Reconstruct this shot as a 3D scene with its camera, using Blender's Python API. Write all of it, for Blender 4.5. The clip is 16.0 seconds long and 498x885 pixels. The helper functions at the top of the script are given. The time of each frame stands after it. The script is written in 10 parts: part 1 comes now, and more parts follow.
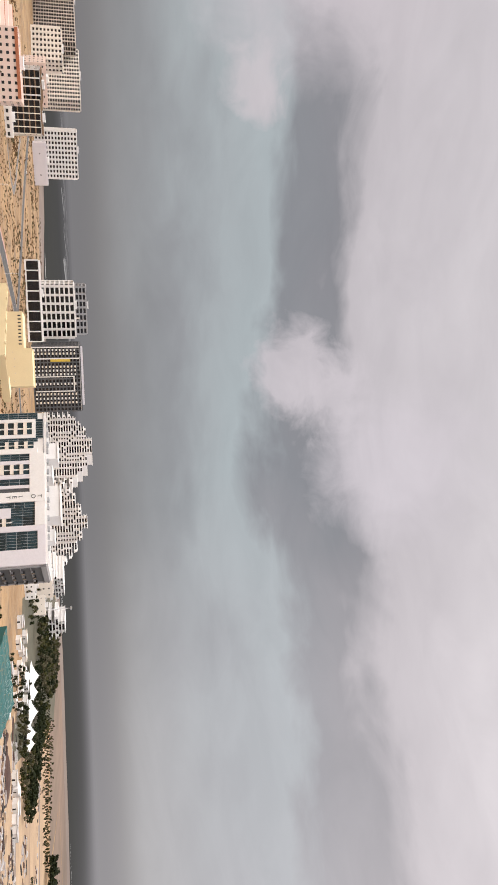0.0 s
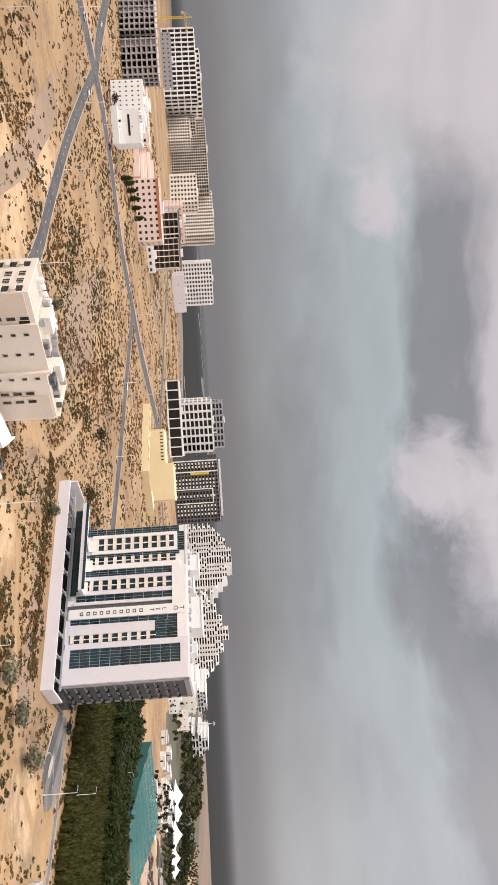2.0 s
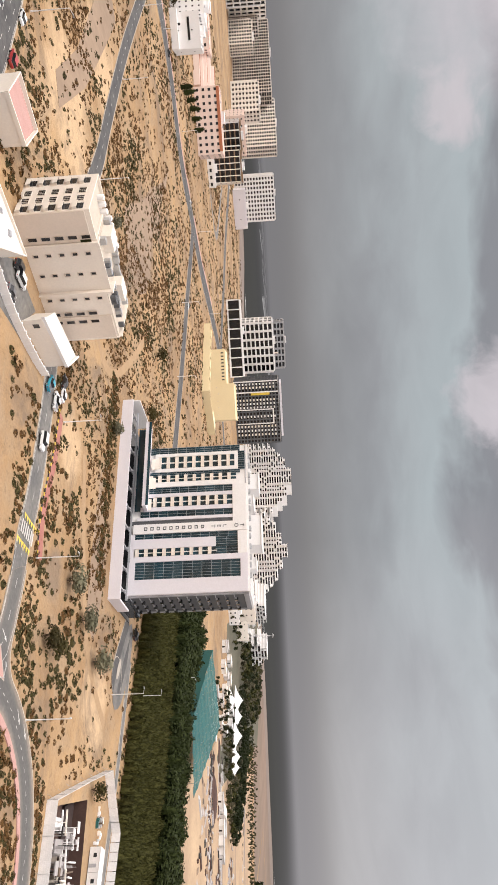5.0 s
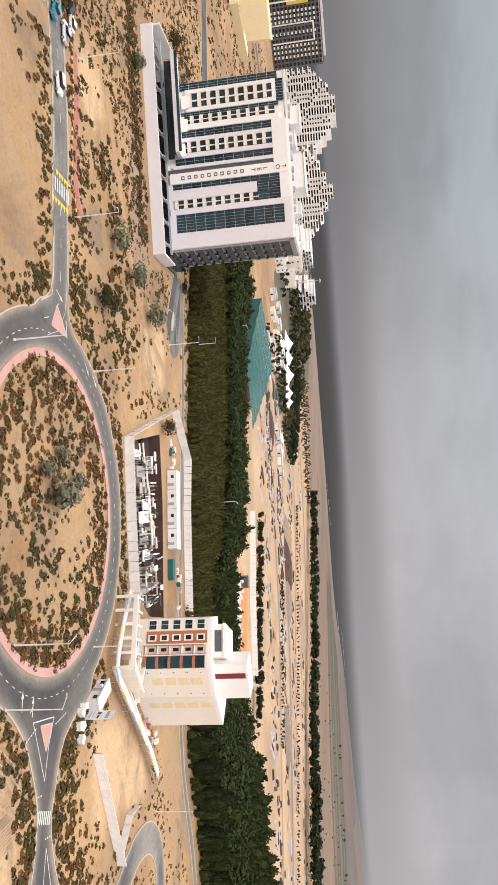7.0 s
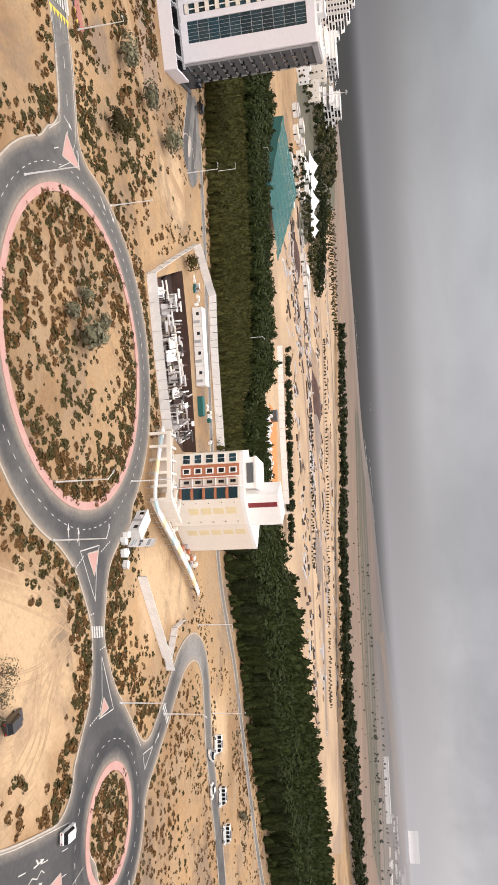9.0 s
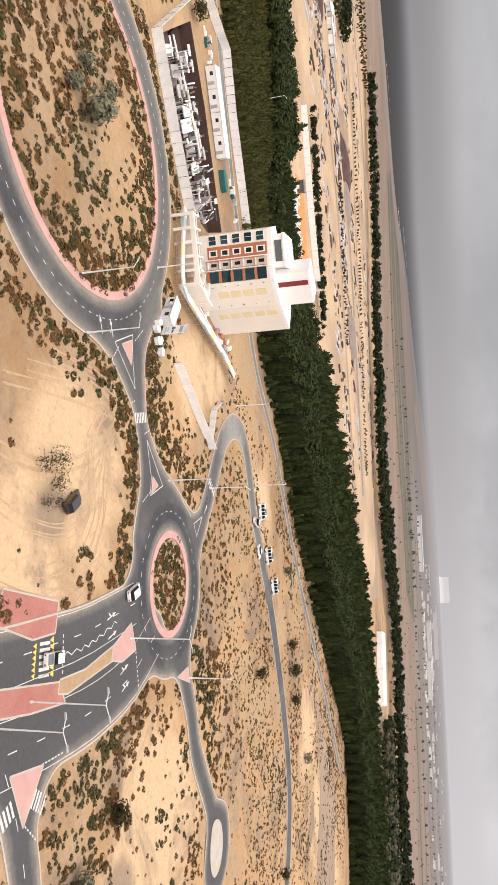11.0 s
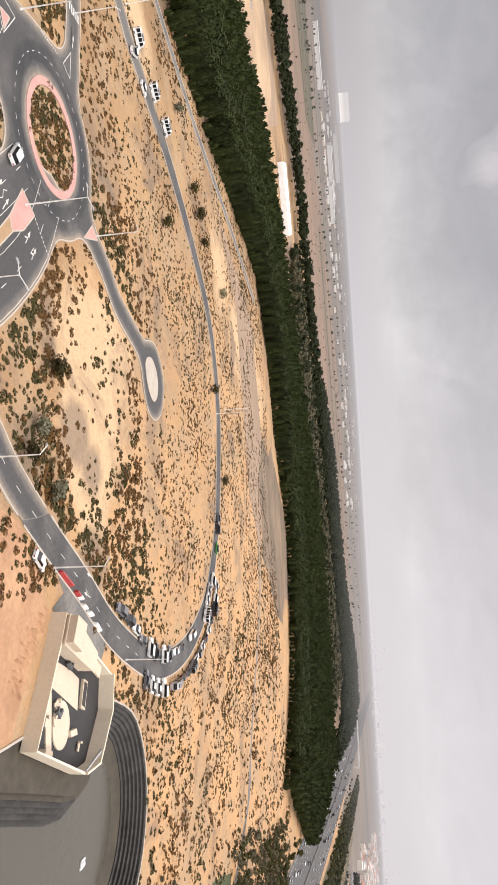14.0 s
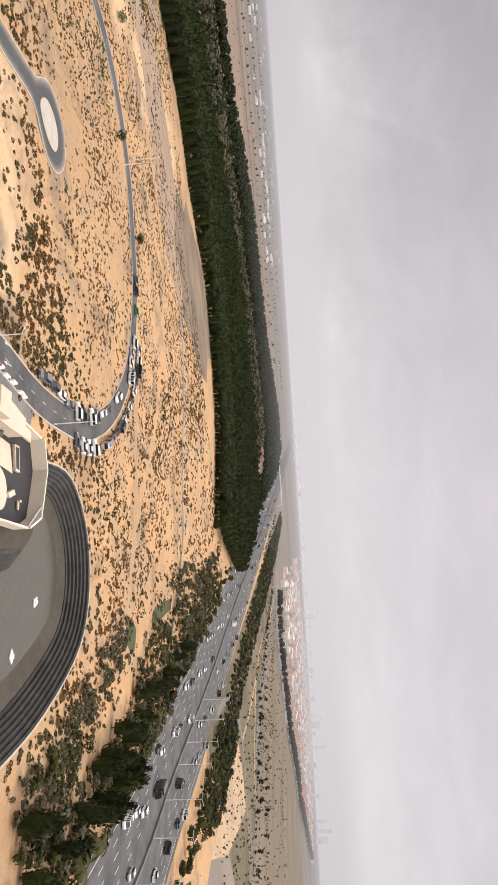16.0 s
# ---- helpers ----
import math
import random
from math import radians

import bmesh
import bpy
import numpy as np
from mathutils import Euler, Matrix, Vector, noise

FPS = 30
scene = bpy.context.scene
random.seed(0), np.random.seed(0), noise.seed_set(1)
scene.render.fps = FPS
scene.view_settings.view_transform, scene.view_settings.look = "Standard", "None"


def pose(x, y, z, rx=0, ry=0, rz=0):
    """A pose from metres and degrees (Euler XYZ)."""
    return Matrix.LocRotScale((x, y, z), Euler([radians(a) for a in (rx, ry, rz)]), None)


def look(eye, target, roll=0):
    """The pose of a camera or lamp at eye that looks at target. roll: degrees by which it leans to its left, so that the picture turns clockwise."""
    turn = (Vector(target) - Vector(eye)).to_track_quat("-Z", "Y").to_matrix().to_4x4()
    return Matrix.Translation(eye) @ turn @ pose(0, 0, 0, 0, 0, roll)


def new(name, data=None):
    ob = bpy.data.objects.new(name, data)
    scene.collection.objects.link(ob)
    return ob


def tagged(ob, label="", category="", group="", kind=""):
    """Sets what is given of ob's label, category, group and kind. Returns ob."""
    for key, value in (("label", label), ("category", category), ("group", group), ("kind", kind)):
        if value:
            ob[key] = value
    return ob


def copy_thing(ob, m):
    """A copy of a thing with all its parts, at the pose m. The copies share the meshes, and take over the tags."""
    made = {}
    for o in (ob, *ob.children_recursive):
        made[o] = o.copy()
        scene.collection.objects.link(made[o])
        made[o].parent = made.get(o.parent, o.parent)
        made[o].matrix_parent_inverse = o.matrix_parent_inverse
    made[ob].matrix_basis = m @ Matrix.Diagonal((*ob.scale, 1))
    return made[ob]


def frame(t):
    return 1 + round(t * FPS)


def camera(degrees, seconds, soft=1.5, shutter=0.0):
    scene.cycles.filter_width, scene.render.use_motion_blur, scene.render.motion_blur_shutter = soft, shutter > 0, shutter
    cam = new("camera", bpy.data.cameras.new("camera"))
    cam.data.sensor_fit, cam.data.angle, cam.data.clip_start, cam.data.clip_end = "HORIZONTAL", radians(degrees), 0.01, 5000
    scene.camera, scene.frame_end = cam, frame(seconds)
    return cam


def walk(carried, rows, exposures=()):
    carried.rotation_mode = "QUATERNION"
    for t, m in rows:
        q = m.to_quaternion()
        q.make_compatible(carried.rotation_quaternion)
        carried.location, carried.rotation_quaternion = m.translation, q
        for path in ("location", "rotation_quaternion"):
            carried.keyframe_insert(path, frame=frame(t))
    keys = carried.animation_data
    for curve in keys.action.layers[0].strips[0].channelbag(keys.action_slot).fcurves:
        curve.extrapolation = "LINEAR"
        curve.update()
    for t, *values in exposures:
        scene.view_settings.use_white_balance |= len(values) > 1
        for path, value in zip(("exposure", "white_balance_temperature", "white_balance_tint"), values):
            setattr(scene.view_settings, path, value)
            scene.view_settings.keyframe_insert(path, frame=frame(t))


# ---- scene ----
from collections import defaultdict
EYE = 58.0
cam = camera(38.0, 16.0, soft=1.6)
# seconds, azimuth (clockwise from +y), elevation, roll
ROWS = [
    (0.0, -0.00, 12.53, 87.55),
    (0.5, -0.75, 10.48, 87.53),
    (1.0, -2.57, 7.62, 87.41),
    (1.5, -5.46, 4.68, 87.08),
    (2.0, -9.08, 2.24, 86.48),
    (2.5, -12.56, 0.51, 85.93),
    (3.0, -15.23, -0.52, 85.61),
    (3.2, -15.85, -0.72, 85.55),
    (3.5, -16.13, -0.98, 85.58),
    (3.8, -15.32, -1.19, 85.80),
    (4.1, -13.53, -1.41, 86.13),
    (4.4, -10.83, -1.72, 86.49),
    (4.7, -7.32, -2.19, 86.81),
    (5.0, -3.09, -2.90, 87.00),
    (5.3, 1.78, -3.92, 86.98),
    (5.5, 5.40, -4.80, 86.92),
    (6.0, 13.53, -6.60, 86.57),
    (6.5, 19.62, -7.69, 86.34),
    (7.0, 24.09, -8.25, 86.12),
    (7.5, 27.28, -8.50, 86.04),
    (8.0, 30.22, -8.91, 86.11),
    (8.5, 33.48, -9.81, 86.32),
    (9.0, 37.08, -11.26, 86.47),
    (9.5, 41.16, -12.98, 86.52),
    (9.7, 42.84, -13.72, 86.55),
    (10.2, 47.10, -14.86, 86.68),
    (10.7, 51.66, -15.03, 86.91),
    (11.2, 56.49, -14.61, 87.14),
    (11.5, 59.53, -14.24, 87.24),
    (11.8, 62.66, -13.87, 87.29),
    (12.0, 64.67, -13.66, 87.41),
    (12.5, 70.47, -13.05, 87.34),
    (13.0, 77.07, -12.21, 86.99),
    (13.5, 84.01, -10.96, 86.71),
    (14.0, 90.62, -9.32, 86.62),
    (14.5, 96.46, -7.39, 86.74),
    (15.0, 101.39, -5.71, 86.95),
    (15.5, 105.83, -4.65, 86.90),
    (16.0, 109.93, -4.25, 86.49),
]
# it sways a few centimetres above the balcony rail
SWAY = ((0.0, 2.0, 2.5, 3.0, 3.2, 3.5, 16.0), (0.036, 0.036, 0.033, -0.005, -0.0245, -0.04, -0.04))


def eye_at(t):
    s_ = float(np.interp(t, *SWAY))
    return -0.70 * s_, -0.714 * s_, EYE


walk(cam, [(t, pose(*eye_at(t), 90 + el, 0, -az) @ pose(0, 0, 0, 0, 0, roll)) for t, az, el, roll in ROWS],
     [(0.0, 0.29), (1.5, 0.28), (2.6, 0.44), (6.0, 0.30), (8.5, 0.34), (12.5, 0.39), (14.0, 0.43), (16.0, 0.37)])

# ---------------------------------------------------------------- world and light
SUN_AZ, SUN_EL = 224.0, 45.0
world = bpy.data.worlds.new("overcast_sky")
scene.world = world
world.use_nodes = True
wt = world.node_tree
wt.nodes.clear()


class Nodes:
    """Short hand for building node trees."""

    def __init__(self, tree):
        self.t = tree

    def add(self, kind, **sets):
        n = self.t.nodes.new(kind)
        for k, v in sets.items():
            if k.startswith("i_"):
                n.inputs[k[2:].replace("_", " ")].default_value = v
        return n

    def link(self, a, b):
        self.t.links.new(a, b)

    def math(self, op, a, b=None, c=None, clamp=False):
        n = self.t.nodes.new("ShaderNodeMath")
        n.operation, n.use_clamp = op, clamp
        for i, v in enumerate((a, b, c)):
            if v is None:
                continue
            if isinstance(v, (int, float)):
                n.inputs[i].default_value = v
            else:
                self.link(v, n.inputs[i])
        return n.outputs[0]

    def mix(self, fac, a, b, mode="MIX"):
        n = self.t.nodes.new("ShaderNodeMix")
        n.data_type, n.blend_type = "RGBA", mode
        for sock, v in ((n.inputs[0], fac), (n.inputs[6], a), (n.inputs[7], b)):
            if isinstance(v, (int, float)):
                sock.default_value = v
            elif isinstance(v, tuple):
                sock.default_value = (*v[:3], 1)
            else:
                self.link(v, sock)
        return n.outputs[2]

    def ramp(self, fac, stops, mode="LINEAR"):
        n = self.t.nodes.new("ShaderNodeValToRGB")
        n.color_ramp.interpolation = mode
        el = n.color_ramp.elements
        while len(el) < len(stops):
            el.new(0.5)
        for e, (p, c) in zip(el, stops):
            e.position = p
            e.color = (*c, 1) if isinstance(c, tuple) else (c, c, c, 1)
        self.link(fac, n.inputs[0])
        return n.outputs[0]

    def noise(self, vec, scale, detail=4.0, rough=0.55, dist=0.0):
        n = self.t.nodes.new("ShaderNodeTexNoise")
        n.inputs["Scale"].default_value, n.inputs["Detail"].default_value = scale, detail
        n.inputs["Roughness"].default_value, n.inputs["Distortion"].default_value = rough, dist
        if vec is not None:
            self.link(vec, n.inputs["Vector"])
        return n.outputs["Fac"]

    def mapping(self, vec, scale=(1, 1, 1), loc=(0, 0, 0), rot=(0, 0, 0)):
        n = self.t.nodes.new("ShaderNodeMapping")
        n.inputs["Scale"].default_value, n.inputs["Location"].default_value = scale, loc
        n.inputs["Rotation"].default_value = rot
        self.link(vec, n.inputs["Vector"])
        return n.outputs[0]

    def dot(self, vec, to):
        n = self.t.nodes.new("ShaderNodeVectorMath")
        n.operation = "DOT_PRODUCT"
        self.link(vec, n.inputs[0])
        n.inputs[1].default_value = to
        return n.outputs["Value"]


def heading(az, el=0.0):
    a, e = radians(az), radians(el)
    return (math.sin(a) * math.cos(e), math.cos(a) * math.cos(e), math.sin(e))


w = Nodes(wt)
tc = wt.nodes.new("ShaderNodeTexCoord").outputs["Generated"]
sep = wt.nodes.new("ShaderNodeSeparateXYZ")
w.link(tc, sep.inputs[0])
sky = wt.nodes.new("ShaderNodeTexSky")
sky.sky_type, sky.sun_disc = "NISHITA", False
sky.sun_elevation, sky.sun_rotation = radians(SUN_EL), radians(SUN_AZ)
flat = w.mapping(tc, (1.0, 1.0, 2.2))
big = w.noise(flat, 3.2, 3, 0.5, 0.3)
mid = w.noise(flat, 9.0, 4, 0.55, 0.5)
warp = w.math("ADD", w.math("MULTIPLY", w.math("SUBTRACT", big, 0.5), 0.20), w.math("MULTIPLY", w.math("SUBTRACT", mid, 0.5), 0.08))
near_line = w.math("MULTIPLY", sep.outputs[2], 8.0, clamp=True)
height = w.math("ADD", sep.outputs[2], w.math("MULTIPLY", warp, near_line))
seaward = w.ramp(height, [(0.0, (0.165, 0.165, 0.168)), (0.035, (0.20, 0.20, 0.205)), (0.10, (0.25, 0.258, 0.262)), (0.17, (0.33, 0.362, 0.363)),
                          (0.235, (0.35, 0.395, 0.396)), (0.275, (0.22, 0.228, 0.234)), (0.325, (0.225, 0.226, 0.232)), (0.37, (0.47, 0.447, 0.452)),
                          (0.45, (0.52, 0.497, 0.502)), (0.60, (0.58, 0.56, 0.56)), (0.85, (1.12, 1.10, 1.08))])
inland = w.ramp(height, [(0.0, (0.60, 0.585, 0.59)), (0.05, (0.62, 0.61, 0.615)), (0.12, (0.60, 0.58, 0.58)), (0.17, (0.58, 0.555, 0.555)),
                         (0.23, (0.56, 0.53, 0.53)), (0.30, (0.60, 0.565, 0.56)), (0.45, (0.70, 0.66, 0.655)), (0.62, (0.82, 0.79, 0.775)), (0.85, (1.05, 1.02, 0.98))])
side = w.dot(tc, heading(112))
turn = w.ramp(w.math("ADD", w.math("ADD", side, 0.3), w.math("MULTIPLY", w.math("SUBTRACT", big, 0.5), 0.25)), [(0.0, 0.0), (0.15, 0.2), (0.4, 0.36), (0.8, 0.7), (1.0, 0.92)])
clouds = w.mix(turn, seaward, inland)
# single heaps of cloud with ragged rims
for az, el, size, soft, tone in ((-37, 17, 0.13, 0.12, (0.52, 0.485, 0.495)), (-5.5, 16.5, 0.055, 0.035, (0.50, 0.47, 0.48)), (-3.5, 19.0, 0.05, 0.05, (0.53, 0.50, 0.51)), (-27.0, 12.3, 0.028, 0.03, (0.50, 0.475, 0.48)), (-26.0, 13.2, 0.02, 0.03, (0.48, 0.455, 0.46)),
                                 (70, 12.0, 0.15, 0.2, (0.27, 0.265, 0.27)), (60, 9.0, 0.12, 0.18, (0.30, 0.295, 0.30)), (84, 17.0, 0.12, 0.16, (0.33, 0.32, 0.32)), (46, 6.0, 0.15, 0.22, (0.30, 0.298, 0.302)), (78, 9.5, 0.09, 0.16, (0.34, 0.335, 0.335)), (92, 11.5, 0.13, 0.2, (0.40, 0.39, 0.39)), (104, 13.0, 0.10, 0.2, (0.47, 0.455, 0.455)), (71.5, 10.5, 0.03, 0.04, (0.50, 0.48, 0.48)), (2, 24, 0.09, 0.08, (0.56, 0.53, 0.545))):
    c = w.dot(tc, heading(az, el))
    ang = w.math("ARCCOSINE", w.math("MINIMUM", c, 0.99999))
    ang = w.math("ADD", ang, w.math("MULTIPLY", w.math("SUBTRACT", w.noise(tc, 16.0, 5, 0.6, 0.4), 0.5), 0.11))
    fac = w.math("DIVIDE", w.math("SUBTRACT", size + soft * 0.5, ang), soft, clamp=True)
    clouds = w.mix(w.math("MULTIPLY", fac, 0.85), clouds, tone)
# near the horizon all fades into one even haze
AIR = [(0.0, (0.165, 0.165, 0.168)), (0.1, (0.195, 0.194, 0.197)), (0.3, (0.245, 0.242, 0.246)), (0.5, (0.29, 0.285, 0.288)), (0.66, (0.35, 0.342, 0.345)), (0.8, (0.44, 0.43, 0.435)), (0.92, (0.51, 0.502, 0.506)), (1.0, (0.555, 0.54, 0.54))]
wisp = w.ramp(w.noise(w.mapping(tc, (1, 1, 3)), 6.0, 5, 0.6, 0.6), [(0.35, 0.95), (0.7, 1.04)])
clouds = w.mix(1.0, clouds, wisp, "MULTIPLY")
air = w.ramp(w.math("DIVIDE", w.math("ADD", side, 0.3), 1.3), AIR)
clouds = w.mix(w.ramp(w.math("ADD", sep.outputs[2], 0.05), [(0.045, 1.0), (0.065, 0.75), (0.10, 0.0)], "EASE"), clouds, air)
blue = w.mix(1.0, sky.outputs[0], (0.10, 0.10, 0.10), "MULTIPLY")
# overhead the cover is thin and bright
lift = w.ramp(sep.outputs[2], [(0.52, 1.0), (0.78, 2.0)])
clouds = w.mix(1.0, clouds, lift, "MULTIPLY")
cover = w.mix(1.0, w.mix(0.06, clouds, blue), (1.015, 0.985, 1.01), "MULTIPLY")
bg = wt.nodes.new("ShaderNodeBackground")
w.link(cover, bg.inputs[0])
bg.inputs[1].default_value = 1.0
wo = wt.nodes.new("ShaderNodeOutputWorld")
w.link(bg.outputs[0], wo.inputs[0])

sun = new("sun", bpy.data.lights.new("sun", "SUN"))
sun.data.energy, sun.data.angle, sun.data.color = 1.65, radians(12), (1.0, 0.945, 0.90)
sun.matrix_world = look(Vector(heading(SUN_AZ, SUN_EL)) * 100, (0, 0, 0))

# ---------------------------------------------------------------- materials


def material(name, base, other=None, rough=0.8, metal=0.0, scale=1.0, amount=0.5, bump=0.0, bump_scale=None, fine=None, by_object=0.0, island=0.0, spec=0.5, stretch=(1, 1, 1), grain=1.0):
    """A surface with colour variation at two scales, in metres, and fine relief."""
    m = bpy.data.materials.new(name)
    m.use_nodes = True
    n = Nodes(m.node_tree)
    b = m.node_tree.nodes["Principled BSDF"]
    other = other or tuple(c * 0.8 for c in base)
    co = n.mapping(m.node_tree.nodes.new("ShaderNodeTexCoord").outputs["Object"], stretch)
    large = n.ramp(n.noise(co, scale, 4, 0.6), [(0.35, 0.0), (0.68, 1.0)])
    small = n.noise(co, (fine or scale * 9), 3, 0.6)
    col = n.mix(n.math("MULTIPLY", large, amount), base, other)
    col = n.mix(1.0, col, n.ramp(small, [(0.25, 1 - 0.14 * grain), (0.75, 1 + 0.12 * grain)]), "MULTIPLY")
    if by_object:
        r = m.node_tree.nodes.new("ShaderNodeObjectInfo").outputs["Random"]
        col = n.mix(1.0, col, n.ramp(r, [(0.0, 1 - by_object), (1.0, 1 + by_object)]), "MULTIPLY")
    if island:
        r = m.node_tree.nodes.new("ShaderNodeNewGeometry").outputs["Random Per Island"]
        col = n.mix(1.0, col, n.ramp(r, [(0.0, 1 - island), (1.0, 1 + island)]), "MULTIPLY")
    n.link(col, b.inputs["Base Color"])
    b.inputs["Roughness"].default_value, b.inputs["Metallic"].default_value = rough, metal
    b.inputs["Specular IOR Level"].default_value = spec
    if bump:
        bp = m.node_tree.nodes.new("ShaderNodeBump")
        bp.inputs["Strength"].default_value, bp.inputs["Distance"].default_value = 0.6, bump
        n.link(n.noise(co, bump_scale or scale * 6, 5, 0.6), bp.inputs["Height"])
        n.link(bp.outputs[0], b.inputs["Normal"])
    return m


def sand_material():
    m = bpy.data.materials.new("desert_sand")
    m.use_nodes = True
    n = Nodes(m.node_tree)
    b = m.node_tree.nodes["Principled BSDF"]
    co = m.node_tree.nodes.new("ShaderNodeTexCoord").outputs["Object"]
    dune = n.ramp(n.noise(co, 0.018, 5, 0.6, 0.4), [(0.38, 0.0), (0.64, 1.0)])
    patch = n.ramp(n.noise(co, 0.07, 5, 0.65, 0.6), [(0.42, 0.0), (0.62, 1.0)])
    crust = n.ramp(n.noise(n.mapping(co, (1, 1, 1), (40, 7, 0)), 0.035, 6, 0.7, 0.8), [(0.52, 0.0), (0.66, 1.0)])
    grit = n.noise(co, 1.4, 5, 0.7)
    fleck = n.noise(co, 0.45, 5, 0.75)
    sx = m.node_tree.nodes.new("ShaderNodeSeparateXYZ")
    n.link(co, sx.inputs[0])
    east = n.math("MULTIPLY", n.math("DIVIDE", n.math("SUBTRACT", 110.0, sx.outputs[1]), 170.0, clamp=True), n.math("DIVIDE", n.math("SUBTRACT", sx.outputs[0], 40.0), 120.0, clamp=True))
    east = n.math("MULTIPLY", east, n.math("ADD", 0.4, n.noise(co, 0.02, 3)), clamp=True)
    col = n.mix(dune, (0.25, 0.155, 0.082), (0.42, 0.275, 0.145))
    col = n.mix(n.math("MULTIPLY", east, 0.9), col, (0.50, 0.30, 0.15))
    col = n.mix(n.math("MULTIPLY", patch, 0.7), col, (0.33, 0.238, 0.15))
    wobble = n.math("MULTIPLY", n.math("SUBTRACT", n.noise(co, 0.06, 5, 0.65, 0.5), 0.5), 3.2)
    for tone, amount, spots in (((0.53, 0.375, 0.225), 0.85, ((152, 14, 27), (146, -4, 18), (90, 60, 22), (82, 42, 16), (128, 111, 15), (140, 120, 12), (-113, 203, 26), (-150, 245, 22), (305, 72, 20), (340, 45, 24), (385, 20, 26), (200, 118, 14), (60, 206, 16), (-12, 192, 12))),
                                ((0.20, 0.15, 0.11), 0.75, ((139, 2, 8), (146, -6, 7), (-112, 315, 26), (-135, 350, 20), (-90, 285, 16), (400, -30, 26), (440, -62, 28), (455, -95, 22), (86, 50, 7), (20, 175, 8)))):
        mask = None
        for x_, y_, r_ in spots:
            ds = m.node_tree.nodes.new("ShaderNodeVectorMath")
            ds.operation = "DISTANCE"
            n.link(co, ds.inputs[0])
            ds.inputs[1].default_value = (x_, y_, 0)
            one = n.math("SUBTRACT", 1.0, n.math("DIVIDE", ds.outputs["Value"], float(r_)))
            mask = one if mask is None else n.math("MAXIMUM", mask, one)
        mask = n.math("MULTIPLY", n.math("ADD", n.math("MULTIPLY", mask, 2.2), wobble), amount, clamp=True)
        col = n.mix(n.math("MINIMUM", mask, amount), col, tone)
    col = n.mix(n.math("MULTIPLY", crust, 0.8), col, (0.175, 0.13, 0.095))
    col = n.mix(1.0, col, n.ramp(grit, [(0.2, 0.80), (0.75, 1.10)]), "MULTIPLY")
    col = n.mix(1.0, col, n.ramp(fleck, [(0.30, 0.72), (0.46, 1.0)]), "MULTIPLY")
    n.link(col, b.inputs["Base Color"])
    b.inputs["Roughness"].default_value = 0.95
    b.inputs["Specular IOR Level"].default_value = 0.15
    bp = m.node_tree.nodes.new("ShaderNodeBump")
    bp.inputs["Strength"].default_value, bp.inputs["Distance"].default_value = 0.7, 0.5
    n.link(n.noise(co, 0.35, 6, 0.65), bp.inputs["Height"])
    n.link(bp.outputs[0], b.inputs["Normal"])
    return m


def leaf_material(name, a, b_, sway=0.35):
    """Leaves: a colour between two greens for every tuft, a little light through them."""
    m = bpy.data.materials.new(name)
    m.use_nodes = True
    n = Nodes(m.node_tree)
    b = m.node_tree.nodes["Principled BSDF"]
    geo = m.node_tree.nodes.new("ShaderNodeNewGeometry").outputs["Random Per Island"]
    ob = m.node_tree.nodes.new("ShaderNodeObjectInfo").outputs["Random"]
    co = m.node_tree.nodes.new("ShaderNodeTexCoord").outputs["Object"]
    col = n.mix(n.math("ADD", n.math("MULTIPLY", geo, 0.6), n.math("MULTIPLY", n.noise(co, 0.15, 3), 0.4)), a, b_)
    col = n.mix(1.0, col, n.ramp(ob, [(0.0, 1 - sway), (1.0, 1 + sway)]), "MULTIPLY")
    n.link(col, b.inputs["Base Color"])
    b.inputs["Roughness"].default_value = 0.75
    b.inputs["Specular IOR Level"].default_value = 0.2
    return m


def glass_material(name, tint, rough=0.08):
    m = bpy.data.materials.new(name)
    m.use_nodes = True
    n = Nodes(m.node_tree)
    b = m.node_tree.nodes["Principled BSDF"]
    ob = m.node_tree.nodes.new("ShaderNodeObjectInfo").outputs["Random"]
    co = m.node_tree.nodes.new("ShaderNodeTexCoord").outputs["Object"]
    col = n.mix(n.noise(co, 0.6, 2), tint, tuple(c * 0.5 for c in tint))
    col = n.mix(1.0, col, n.ramp(ob, [(0.0, 0.6), (1.0, 1.5)]), "MULTIPLY")
    n.link(col, b.inputs["Base Color"])
    b.inputs["Roughness"].default_value = rough
    b.inputs["Specular IOR Level"].default_value = 0.6
    return m


def water_material(name, deep, scale, rough):
    m = bpy.data.materials.new(name)
    m.use_nodes = True
    n = Nodes(m.node_tree)
    b = m.node_tree.nodes["Principled BSDF"]
    co = m.node_tree.nodes.new("ShaderNodeTexCoord").outputs["Object"]
    n.link(n.mix(n.noise(co, scale * 0.02, 4), deep, tuple(c * 1.5 for c in deep)), b.inputs["Base Color"])
    b.inputs["Roughness"].default_value = rough
    bp = m.node_tree.nodes.new("ShaderNodeBump")
    bp.inputs["Strength"].default_value, bp.inputs["Distance"].default_value = 0.35, 0.15
    n.link(n.noise(co, scale, 4, 0.6), bp.inputs["Height"])
    n.link(bp.outputs[0], b.inputs["Normal"])
    return m


# middles and radii of the two roundabout islands
BIG, BIG_R = (63.5, 117.0), 31.0
SMALL, SMALL_R = (136.1, 60.7), 11.4


